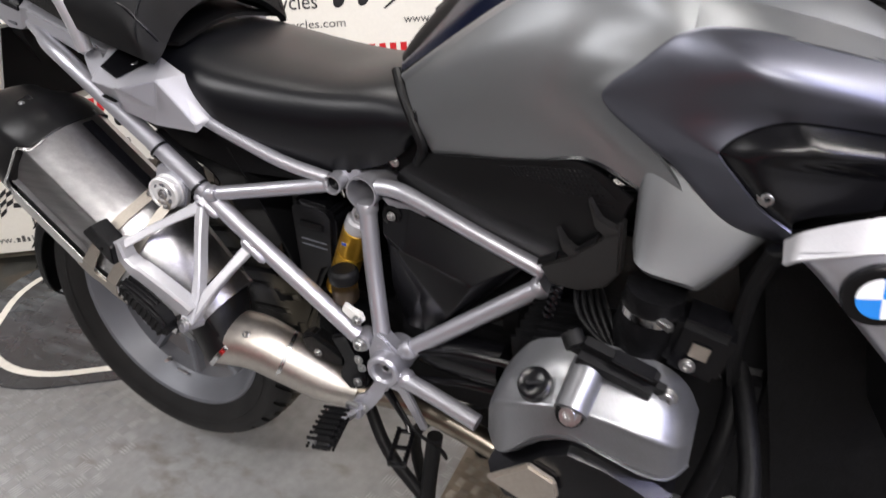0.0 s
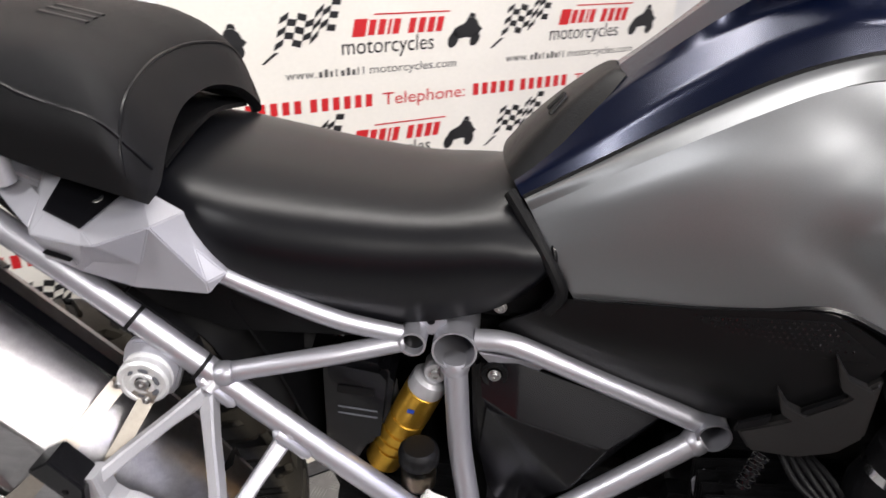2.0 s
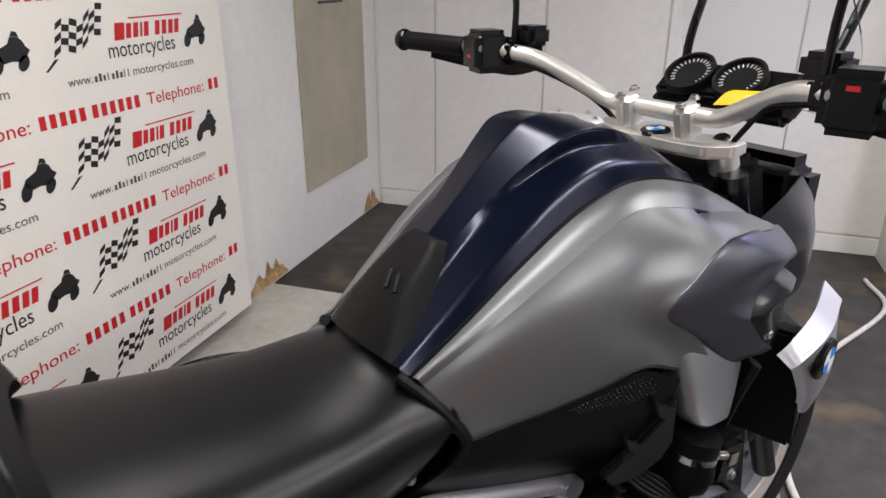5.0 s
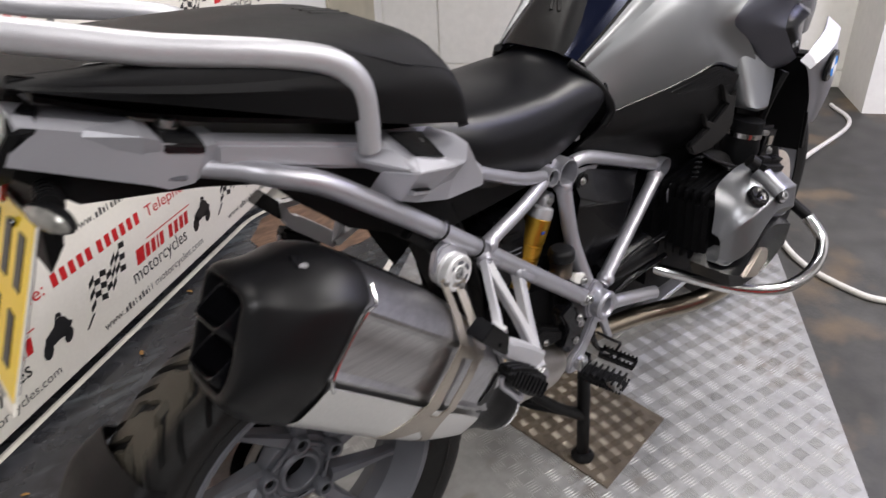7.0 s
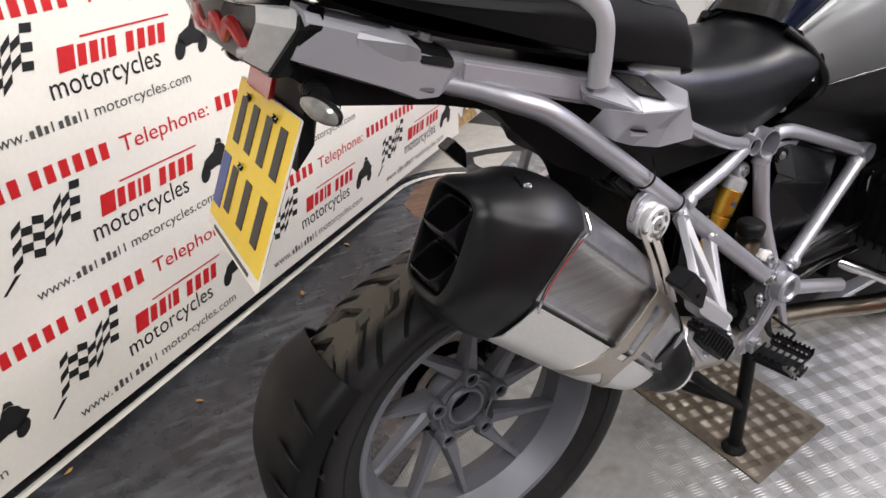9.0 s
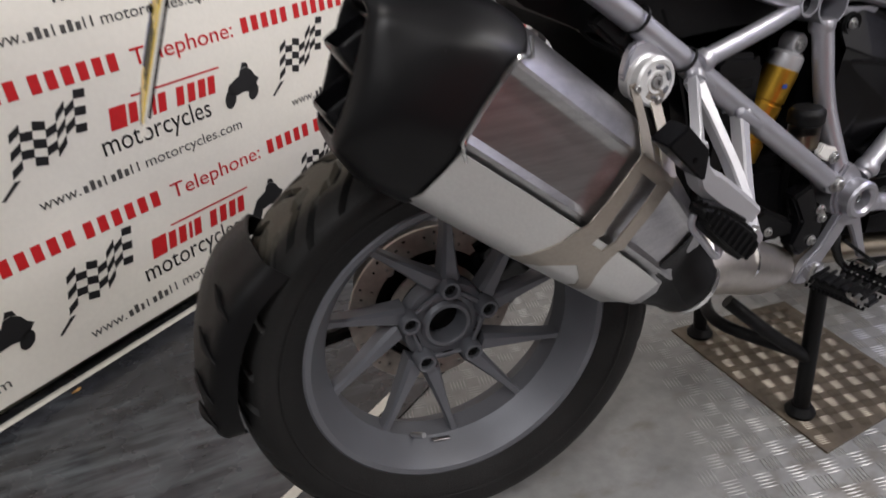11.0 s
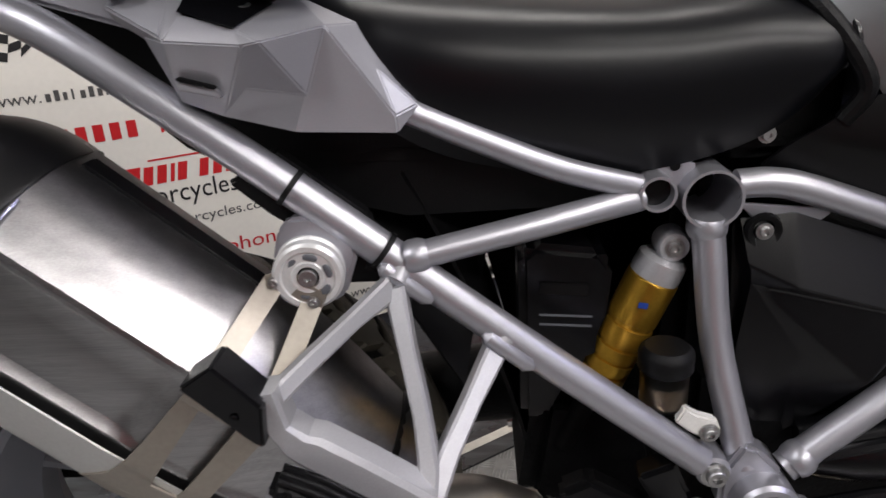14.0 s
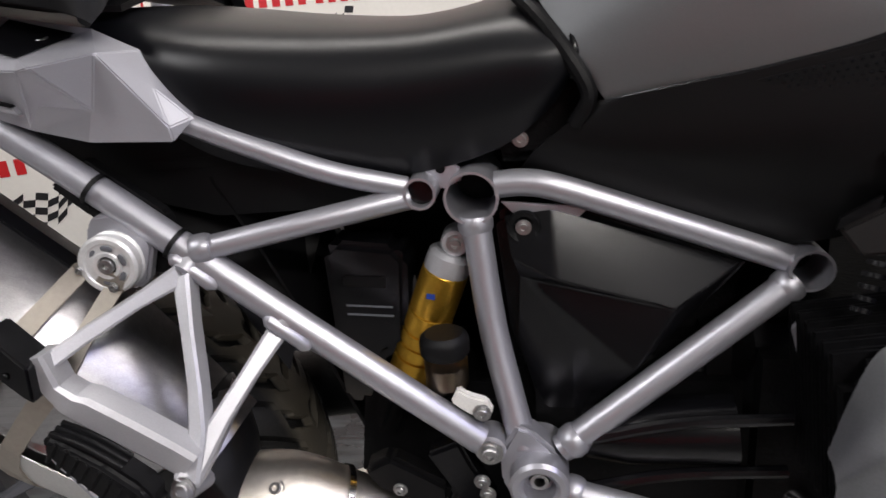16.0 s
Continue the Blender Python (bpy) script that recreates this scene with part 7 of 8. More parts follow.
def side_covers():
    for s in (-1, 1):
        def fix(bm):
            return mirrored(bm) if s > 0 else bm
        # black cover under the tank panel, with a swage line running forward
        up = [
            [(0.607, -0.100, 0.772), (0.640, -0.104, 0.752), (0.70, -0.106, 0.728), (0.77, -0.108, 0.706), (0.83, -0.114, 0.694), (0.880, -0.150, 0.712), (0.950, -0.196, 0.764)],
            [(0.622, -0.114, 0.792), (0.652, -0.122, 0.784), (0.71, -0.134, 0.770), (0.78, -0.148, 0.757), (0.84, -0.162, 0.752), (0.89, -0.184, 0.762), (0.955, -0.204, 0.802)],
            [(0.642, -0.124, 0.808), (0.668, -0.132, 0.800), (0.72, -0.148, 0.794), (0.785, -0.164, 0.794), (0.84, -0.179, 0.800), (0.89, -0.191, 0.806), (0.958, -0.208, 0.828)],
            [(0.672, -0.129, 0.830), (0.70, -0.139, 0.836), (0.745, -0.151, 0.844), (0.795, -0.164, 0.853), (0.85, -0.179, 0.866), (0.905, -0.195, 0.876), (0.965, -0.210, 0.850)]]
        c = part("side_cover", fix(sheet_bm(up, 24, 36, 0.004)), "cover_black", bike, "matt black moulded side cover")
        slant = (Matrix.Translation((0.68, -0.130, 0)) @ pose(0, 0, 0, 0, 0, -15.7))

        def flat_on(pts, y0, y1, bevel=0.003):
            """A plate on the slanting side of the cover, outlined by places along x and z."""
            return plate_bm([((x - 0.68) / 0.9628, z) for x, z in pts], y0, y1, bevel, turn=slant)

        fl = part("cover_flap", fix(flat_on([(0.858, 0.728), (0.894, 0.752), (0.935, 0.792), (0.960, 0.826), (0.963, 0.756), (0.946, 0.730), (0.915, 0.712), (0.874, 0.706)], -0.012, 0.004, 0.003)), "flap", c, "grey-black lower flap")
        for x, z, w in ((0.938, 0.815, 1.0), (0.897, 0.770, 0.8)):
            part("flap_clip", fix(flat_on([(x - 0.020 * w, z + 0.026 * w), (x - 0.004 * w, z + 0.004 * w), (x + 0.020 * w, z - 0.004 * w), (x + 0.006 * w, z - 0.016 * w), (x - 0.008 * w, z - 0.008 * w)], -0.015, -0.002, 0.001)), "flap", fl)
        for pts in ([(0.903, 0.762), (0.908, 0.772), (0.936, 0.800), (0.932, 0.788)], [(0.856, 0.728), (0.858, 0.738), (0.884, 0.757), (0.882, 0.746)]):
            # dark plates on the flap paint the shade of its slots
            part("flap_slot_shade", fix(flat_on(pts, -0.0135, -0.008, 0.0)), "dark", fl)
        # moulded surround and dotted grip field
        part("grip_ledge", fix(flat_on([(0.774, 0.845), (0.800, 0.846), (0.834, 0.826), (0.945, 0.838), (0.950, 0.832), (0.902, 0.820), (0.832, 0.812), (0.818, 0.814)], -0.006, 0.004, 0.0028)), "cover_black", c)
        mesh_rows = [[(0.793, -0.166, 0.846), (0.85, -0.182, 0.859), (0.907, -0.198, 0.871)], [(0.836, -0.176, 0.827), (0.89, -0.192, 0.832), (0.948, -0.208, 0.844)]]
        part("grip_field", fix(sheet_bm(mesh_rows, 4, 10, 0.003)), "plastic", c)
        if s < 0:
            dot = bmesh.new()
            for j in range(6):
                for i in range(19 - j // 2):
                    q = on_sheet(mesh_rows, 0.10 + 0.16 * j, (i + 0.6 + 0.5 * (j % 2)) / 19.5)
                    bmesh.ops.create_icosphere(dot, subdivisions=1, radius=0.0019, matrix=Matrix.Translation(q + Vector((0, -0.0028, 0.001))))
            part("grip_dots", dot, "gloss", c)
        # triangular battery cover inside the trellis
        tri = part("battery_cover", fix(plate_bm([(0.578, 0.722), (0.592, 0.737), (0.635, 0.740), (0.815, 0.674), (0.80, 0.655), (0.656, 0.498), (0.625, 0.496), (0.588, 0.60)], -0.112, -0.06, 0.006)), "gloss", bike, "black triangular battery cover")
        # faceted face: a broad upper plane, a sunk middle one and a low shoulder
        facets = bmesh.new()
        V = {k: facets.verts.new(p) for k, p in {"a": (0.588, -0.118, 0.728), "b": (0.632, -0.120, 0.733), "c": (0.806, -0.113, 0.672), "d": (0.742, -0.146, 0.640), "e": (0.634, -0.146, 0.672), "f": (0.594, -0.134, 0.690), "g": (0.706, -0.150, 0.578), "h": (0.652, -0.134, 0.600), "i": (0.606, -0.128, 0.668), "j": (0.652, -0.120, 0.506), "k": (0.616, -0.118, 0.510), "l": (0.596, -0.122, 0.600), "m": (0.780, -0.113, 0.640)}.items()}
        for f in ("abef", "bcde", "cmgd", "deihg", "fei", "ihl", "hgjkl", "gmj"):
            facets.faces.new([V[q] for q in f])
        bmesh.ops.triangulate(facets, faces=[f for f in facets.faces if len(f.verts) > 4])
        bmesh.ops.recalc_face_normals(facets, faces=facets.faces)
        bmesh.ops.bevel(facets, geom=[e for e in facets.edges if len(e.link_faces) == 2 and e.calc_face_angle() > 0.12], offset=0.0035, segments=3, profile=0.6, affect="EDGES")
        bmesh.ops.solidify(facets, geom=facets.faces[:], thickness=0.004)
        part("faceted_face", fix(facets), "gloss", tri, angle=12)
    bolt(bike, (0.606, -0.128, 0.719), r=0.005)
    part("bolt_recess", ring_bm([(0.0095, 0.0), (0.0145, -0.003), (0.016, 0.002)], (0.606, -0.1255, 0.719), (0, 1, 0), 20), "plastic", bike)
    bolt(bike, (0.606, -0.108, 0.798), r=0.005)
    # dark inner filling behind the trellis: added blocks stand for its shaded inside
    part("seat_front_block", box_bm((0.10, 0.19, 0.085), Matrix.Translation((0.625, 0.0, 0.815)), 0.012), "dark", bike)
    part("inner_filler", box_bm((0.36, 0.12, 0.30), Matrix.Translation((0.73, 0.0, 0.62)), 0.02), "dark", bike)
    part("inner_fender", sheet_bm([[(0.30, -0.115, 0.78), (0.33, 0, 0.80), (0.30, 0.115, 0.78)], [(0.345, -0.105, 0.68), (0.36, 0, 0.69), (0.345, 0.105, 0.68)], [(0.385, -0.09, 0.56), (0.385, 0, 0.56), (0.385, 0.09, 0.56)], [(0.42, -0.06, 0.42), (0.41, 0, 0.42), (0.42, 0.06, 0.42)]], 14, 10, 0.004), "plastic", bike)
    part("inner_side", sheet_bm([[(0.31, 0.10, 0.80), (0.36, 0.10, 0.66), (0.42, 0.10, 0.42)], [(0.60, 0.12, 0.80), (0.60, 0.12, 0.62), (0.60, 0.12, 0.40)]], 8, 8, 0.004), "dark", bike)
    tray = [(0.06, 0.905, 0.91), (0.18, 0.868, 0.87), (0.186, 0.775, 0.80), (0.262, 0.718, 0.77), (0.300, 0.640, 0.74), (0.345, 0.560, 0.70)]
    part("tail_fender", sheet_bm([[(x, -0.11, z), (x + 0.03 * (k > 2), 0, zc), (x, 0.11, z)] for k, (x, z, zc) in enumerate(tray)], 24, 10, 0.004), "plastic", bike)
    # an added dark block closes the view through to the floor
    part("lower_filler", box_bm((0.20, 0.16, 0.16), Matrix.Translation((0.505, -0.01, 0.445)) @ pose(0, 0, 0, 0, 8, 0), 0.02), "dark", bike)
    # suspension control box
    bx = part("control_box", plate_bm([(0.398, 0.692), (0.412, 0.704), (0.474, 0.696), (0.486, 0.68), (0.478, 0.585), (0.455, 0.575), (0.425, 0.512), (0.40, 0.515)], -0.105, -0.04, 0.008), "gloss", bike, "black control box with moulded lines")
    for z in (0.632, 0.622):
        part("box_line", box_bm((0.05, 0.002, 0.002), Matrix.Translation((0.442, -0.106, z)) @ pose(0, 0, 0, 0, 4, 0), 0.0005), "wheel", bx)
    part("box_line", box_bm((0.045, 0.002, 0.012), Matrix.Translation((0.44, -0.106, 0.66)) @ pose(0, 0, 0, 0, 4, 0), 0.0005), "plastic", bx)


side_covers()


def shock():
    a, b = Vector((0.535, -0.096, 0.693)), Vector((0.468, -0.09, 0.530))
    w = (b - a).normalized()
    at = lambda d: a + w * d  # noqa: E731
    s = part("rear_shock", tube_bm([at(0.028), at(0.03), at(0.075), at(0.076), at(0.08), at(0.081), at(0.10), at(0.101), at(0.104), at(0.105), at(0.116), at(0.117), at(0.120), at(0.121), at(0.132), at(0.133), at(0.136), at(0.137), at(0.165)],
             [0.022, 0.0245, 0.0245, 0.0225, 0.0225, 0.0245, 0.0245, 0.022, 0.022, 0.0245, 0.0245, 0.022, 0.022, 0.0245, 0.0245, 0.022, 0.022, 0.0245, 0.0245], 28), "gold", bike, "gold anodised rear shock body", angle=25)
    part("shock_head", tube_bm([at(0.006), at(0.01), at(0.024), at(0.03)], [0.018, 0.023, 0.024, 0.023], 24), "cast", s)
    part("shock_eye", ring_bm([(0.006, -0.012), (0.013, -0.012), (0.015, -0.008), (0.015, 0.012), (0.006, 0.012)], at(-0.006), (0, 1, 0), 24), "cast", s)
    bolt(s, at(-0.006) + Vector((0, -0.013, 0)), r=0.006)
    part("shock_mark", box_bm((0.009, 0.001, 0.006), Matrix.Translation(at(0.05) + Vector((-0.006, -0.0245, 0.0))) @ pose(0, 0, 0, 0, 10, 0), 0.0003), "plate_blue", s)
    part("shock_rod", tube_bm([at(0.165), at(0.24)], 0.011, 16), "dark", s)
    part("shock_reservoir", tube_bm([(0.462, -0.06, 0.655), (0.47, -0.06, 0.60)], 0.02, 20), "cast", s)
    # brake fluid pot
    p = Vector((0.525, -0.150, 0.585))
    pot = part("brake_fluid_pot", ring_bm([(0, -0.022), (0.018, -0.022), (0.0215, -0.017), (0.0215, 0.016), (0, 0.016)], p, (0, 0, 1), 28), "fluid", bike, "milky brake fluid pot with a black cap")
    part("fluid", ring_bm([(0, -0.018), (0.018, -0.018), (0.018, 0.002), (0, 0.002)], p, (0, 0, 1), 20), "pipe", pot)
    part("pot_cap", ring_bm([(0.0, 0.038), (0.019, 0.038), (0.0235, 0.034), (0.0245, 0.03), (0.0245, 0.018), (0.0225, 0.015), (0, 0.015)], p, (0, 0, 1), 32), "plastic", pot, "black screw cap")
    br = part("pot_bracket", plate_bm([(0.538, 0.575), (0.548, 0.568), (0.566, 0.562), (0.571, 0.55), (0.562, 0.54), (0.545, 0.548), (0.53, 0.56)], -0.176, -0.166, 0.002), "white_part", bike)
    bolt(br, (0.56, -0.178, 0.55), r=0.006)
    part("pot_hose", tube_bm([p + Vector((-0.004, 0, -0.02)), (0.515, -0.14, 0.54), (0.53, -0.13, 0.47), (0.55, -0.13, 0.42)], 0.006, 10, 16), "dark", bike)


shock()


# -- engine
def engine():
    part("gearbox", box_bm((0.30, 0.24, 0.22), Matrix.Translation((0.73, 0, 0.47)), 0.03, 3), "dark", bike, "black gearbox casing")
    block = part("crankcase", box_bm((0.40, 0.30, 0.26), Matrix.Translation((0.98, 0, 0.50)), 0.04, 3), "dark", bike, "black engine block")
    part("sump", box_bm((0.42, 0.2, 0.12), Matrix.Translation((0.95, 0, 0.34)), 0.03, 3), "dark", bike)
    for s in (-1, 1):
        def fix(bm):
            return mirrored(bm) if s > 0 else bm
        cyl = part("cylinder", fix(box_bm((0.19, 0.14, 0.15), Matrix.Translation((0.945, -0.205, 0.575)) @ pose(0, 0, 0, 0, -6, 0), 0.02, 3)), "dark", bike, "black finned cylinder")
        for k in range(6):
            part("fin", fix(box_bm((0.20, 0.005, 0.16), Matrix.Translation((0.945, -0.15 - 0.018 * k, 0.578)) @ pose(0, 0, 0, 0, -6, 0), 0.002)), "dark", cyl)
        # silver head cover: a top plane, a crest, a proud lip and the scoop below it
        sections = [
            (0.830, (-0.275, 0.580), (-0.288, 0.576), (-0.296, 0.566), (-0.297, 0.530), (-0.292, 0.520), (-0.275, 0.518)),
            (0.846, (-0.266, 0.624), (-0.297, 0.618), (-0.318, 0.600), (-0.317, 0.526), (-0.306, 0.512), (-0.266, 0.510)),
            (0.870, (-0.250, 0.654), (-0.300, 0.644), (-0.333, 0.621), (-0.337, 0.548), (-0.316, 0.532), (-0.255, 0.520)),
            (0.905, (-0.250, 0.670), (-0.300, 0.660), (-0.339, 0.636), (-0.344, 0.591), (-0.322, 0.568), (-0.255, 0.550)),
            (0.944, (-0.250, 0.676), (-0.300, 0.667), (-0.340, 0.645), (-0.345, 0.609), (-0.322, 0.584), (-0.255, 0.560)),
            (0.990, (-0.250, 0.674), (-0.300, 0.664), (-0.339, 0.641), (-0.344, 0.600), (-0.324, 0.576), (-0.255, 0.550)),
            (1.030, (-0.250, 0.666), (-0.298, 0.656), (-0.337, 0.633), (-0.341, 0.587), (-0.322, 0.563), (-0.255, 0.540)),
            (1.057, (-0.252, 0.648), (-0.292, 0.640), (-0.327, 0.621), (-0.330, 0.578), (-0.313, 0.560), (-0.255, 0.540)),
            (1.074, (-0.256, 0.620), (-0.280, 0.615), (-0.300, 0.604), (-0.302, 0.580), (-0.292, 0.570), (-0.258, 0.555))]
        rows = []
        for x, *sec in sections:
            a, b, c, d, e, f = [Vector((x, y, z)) for y, z in sec]
            rows.append([a, b, b.lerp(c, 0.75), c, c.lerp(d, 0.22), c.lerp(d, 0.8), d, d.lerp(e, 0.25), e.lerp(d, 0.2), e, f])
        hd = part("cylinder_head_cover", fix(sheet_bm(rows, 48, 60, 0.004)), "engine", cyl, "silver cylinder head cover", angle=45)
        outline = ((0.838, 0.498), (0.88, 0.532), (0.915, 0.566), (0.944, 0.580), (0.99, 0.572), (1.03, 0.556), (1.065, 0.540), (1.055, 0.49), (0.97, 0.455), (0.86, 0.46))
        low = loft_bm([[Vector((x, y, z)) for x, z in outline] for y in (-0.235, -0.318)] + [[Vector((0.945 + (x - 0.945) * 0.9, -0.336, 0.51 + (z - 0.51) * 0.85)) for x, z in outline]])
        part("head_guard", fix(low), "gloss", hd, "black lower head guard", angle=24)
        if s < 0:
            part("oil_cap", ring_bm([(0.0, -0.004), (0.012, -0.004), (0.017, -0.007), (0.020, -0.005), (0.0215, 0.004)], (0.897, -0.322, 0.651), (0.1, 0.52, -0.85), 28), "gloss", hd, "black oil filler cap")
            part("cap_grip", box_bm((0.018, 0.004, 0.006), Matrix.Translation((0.896, -0.325, 0.656)) @ pose(0, 0, 0, 60, 0, 30), 0.001), "gloss", hd)
            part("bolt_tower", tube_bm([(0.952, -0.290, 0.672), (0.945, -0.343, 0.643)], [0.021, 0.0195], 20), "engine", hd)
            # a dark disc on the tower's face paints the shade of its recess
            part("tower_recess_shade", ring_bm([(0, -0.0012), (0.0165, -0.0012), (0.0165, 0.004), (0, 0.004)], (0.945, -0.344, 0.643), (-0.1, 0.9, -0.4), 22), "dark", hd)
            bolt(hd, (0.9445, -0.347, 0.644), (-0.1, -0.9, 0.4), 0.0095)
            # coil cover
            cm = Matrix.Translation((0.982, -0.292, 0.680)) @ pose(0, 0, 0, 14, 17, 0)
            coil = part("coil_cover", box_bm((0.112, 0.034, 0.036), cm, 0.012, 4), "plastic", hd, "black coil cover")
            part("coil_inset", box_bm((0.05, 0.020, 0.004), cm @ Matrix.Translation((0.014, 0.0, 0.0175)), 0.0018), "gloss", coil)
            part("coil_neck", tube_bm([cm @ Vector((-0.05, 0, 0)), cm @ Vector((-0.062, 0.012, 0.004))], 0.013, 12), "plastic", coil)
            bolt(hd, (1.038, -0.29, 0.655), r=0.0085)
            bolt(hd, (1.052, -0.262, 0.682), r=0.006)
            # intake stack under the snorkel, clamped twice
            top, bot = Vector((1.005, -0.228, 0.755)), Vector((0.992, -0.22, 0.64))
            st = part("intake_stub", tube_bm([top, top.lerp(bot, 0.3), top.lerp(bot, 0.5), top.lerp(bot, 0.75), bot], [0.034, 0.034, 0.038, 0.033, 0.033], 24), "dark", bike, "black intake rubber with steel clamps")
            for f in (0.2, 0.8):
                c = top.lerp(bot, f)
                d = (bot - top).normalized()
                k = part("hose_clamp", tube_bm([c, c + d * 0.010], 0.0355, 28, 0, 0.0015), "chrome", st, "perforated steel hose clamp")
                part("clamp_screw", box_bm((0.018, 0.010, 0.010), Matrix.Translation(c + Vector((0.02, -0.033, -0.004))) @ pose(0, 0, 0, 0, 10, -25), 0.002), "bolt", k)
            sn = part("throttle_body", box_bm((0.065, 0.06, 0.07), Matrix.Translation((1.06, -0.225, 0.695)) @ pose(0, 0, 0, 0, 12, 0), 0.008), "gloss", bike, "black throttle body")
            part("throttle_label", box_bm((0.022, 0.002, 0.02), Matrix.Translation((1.062, -0.257, 0.70)) @ pose(0, 0, 0, 0, 12, 0), 0.001), "strap", sn)
            for k in range(5):
                pts = [(0.90 + 0.008 * k, -0.17, 0.715 - 0.004 * k), (0.915 + 0.01 * k, -0.215, 0.69), (0.95 + 0.008 * k, -0.24, 0.672 - 0.006 * k), (0.99, -0.25, 0.66 - 0.008 * k)]
                part("cable", tube_bm(pts, 0.0035, 8, 16), "plastic", bike)
            for k in range(5):
                part("hose_ring", ring_bm([(0.007, 0), (0.0085, 0.0), (0.0085, 0.004), (0.007, 0.004)], (0.882 - 0.002 * k, -0.20, 0.70 - 0.010 * k), (0.3, 0.3, 1), 14, True), "gloss", bike)
    # starter motor and pipes behind the cylinder
    part("starter_motor", tube_bm([(0.66, -0.135, 0.50), (0.70, -0.14, 0.506), (0.80, -0.15, 0.515)], [0.026, 0.034, 0.034], 22), "gloss", bike, "black starter motor")
    for z in (0.535, 0.478):
        part("pipe_line", tube_bm([(0.66, -0.168, z - 0.02), (0.74, -0.172, z), (0.84, -0.178, z + 0.01)], 0.006, 8, 10), "gloss", bike)
    part("bracket_tip", plate_bm([(0.835, 0.63), (0.845, 0.648), (0.862, 0.64), (0.842, 0.605)], -0.168, -0.165, 0.001), "frame", bike)
    # crash bars
    for s in (-1, 1):
        def fix(bm):
            return mirrored(bm) if s > 0 else bm
        bar = part("crash_bar", fix(tube_bm([(0.84, -0.10, 0.44), (0.885, -0.19, 0.425), (0.96, -0.29, 0.398), (1.03, -0.355, 0.395), (1.10, -0.385, 0.425), (1.14, -0.378, 0.475), (1.145, -0.335, 0.52)], 0.0135, 16, 60)), "chrome", bike, "polished steel engine crash bar")
        part("crash_bar_stay", fix(tube_bm([(1.145, -0.335, 0.52), (1.14, -0.27, 0.56), (1.12, -0.20, 0.61), (1.105, -0.17, 0.632)], 0.0125, 14, 20)), "dark", bar)
        part("crash_bar_stay", fix(tube_bm([(1.09, -0.16, 0.632), (1.11, -0.19, 0.60), (1.10, -0.235, 0.52), (1.07, -0.26, 0.40)], 0.013, 14, 24)), "dark", bar)
        part("bar_clamp", fix(ring_bm([(0.014, -0.012), (0.021, -0.012), (0.021, 0.012), (0.014, 0.012)], (1.085, -0.165, 0.632), (0, 1, 0), 24, True)), "frame", bar)
        part("cover_guard", fix(plate_bm([(0.845, 0.50), (0.90, 0.545), (0.935, 0.53), (0.94, 0.505), (0.90, 0.478)], -0.348, -0.338, 0.003)), "strap", bar)
        part("header_pipe", fix(tube_bm([(0.98, -0.27, 0.49), (0.98, -0.27, 0.41), (0.93, -0.22, 0.35), (0.80, -0.15, 0.335), (0.62, -0.12, 0.35), (0.52, -0.14, 0.365)], 0.021, 16, 40)), "pipe", bike, "heat-tinted exhaust header pipe")
    part("skid_plate", box_bm((0.34, 0.22, 0.012), Matrix.Translation((0.96, 0, 0.268)) @ pose(0, 0, 0, 0, -3, 0), 0.004), "satin", bike)


engine()


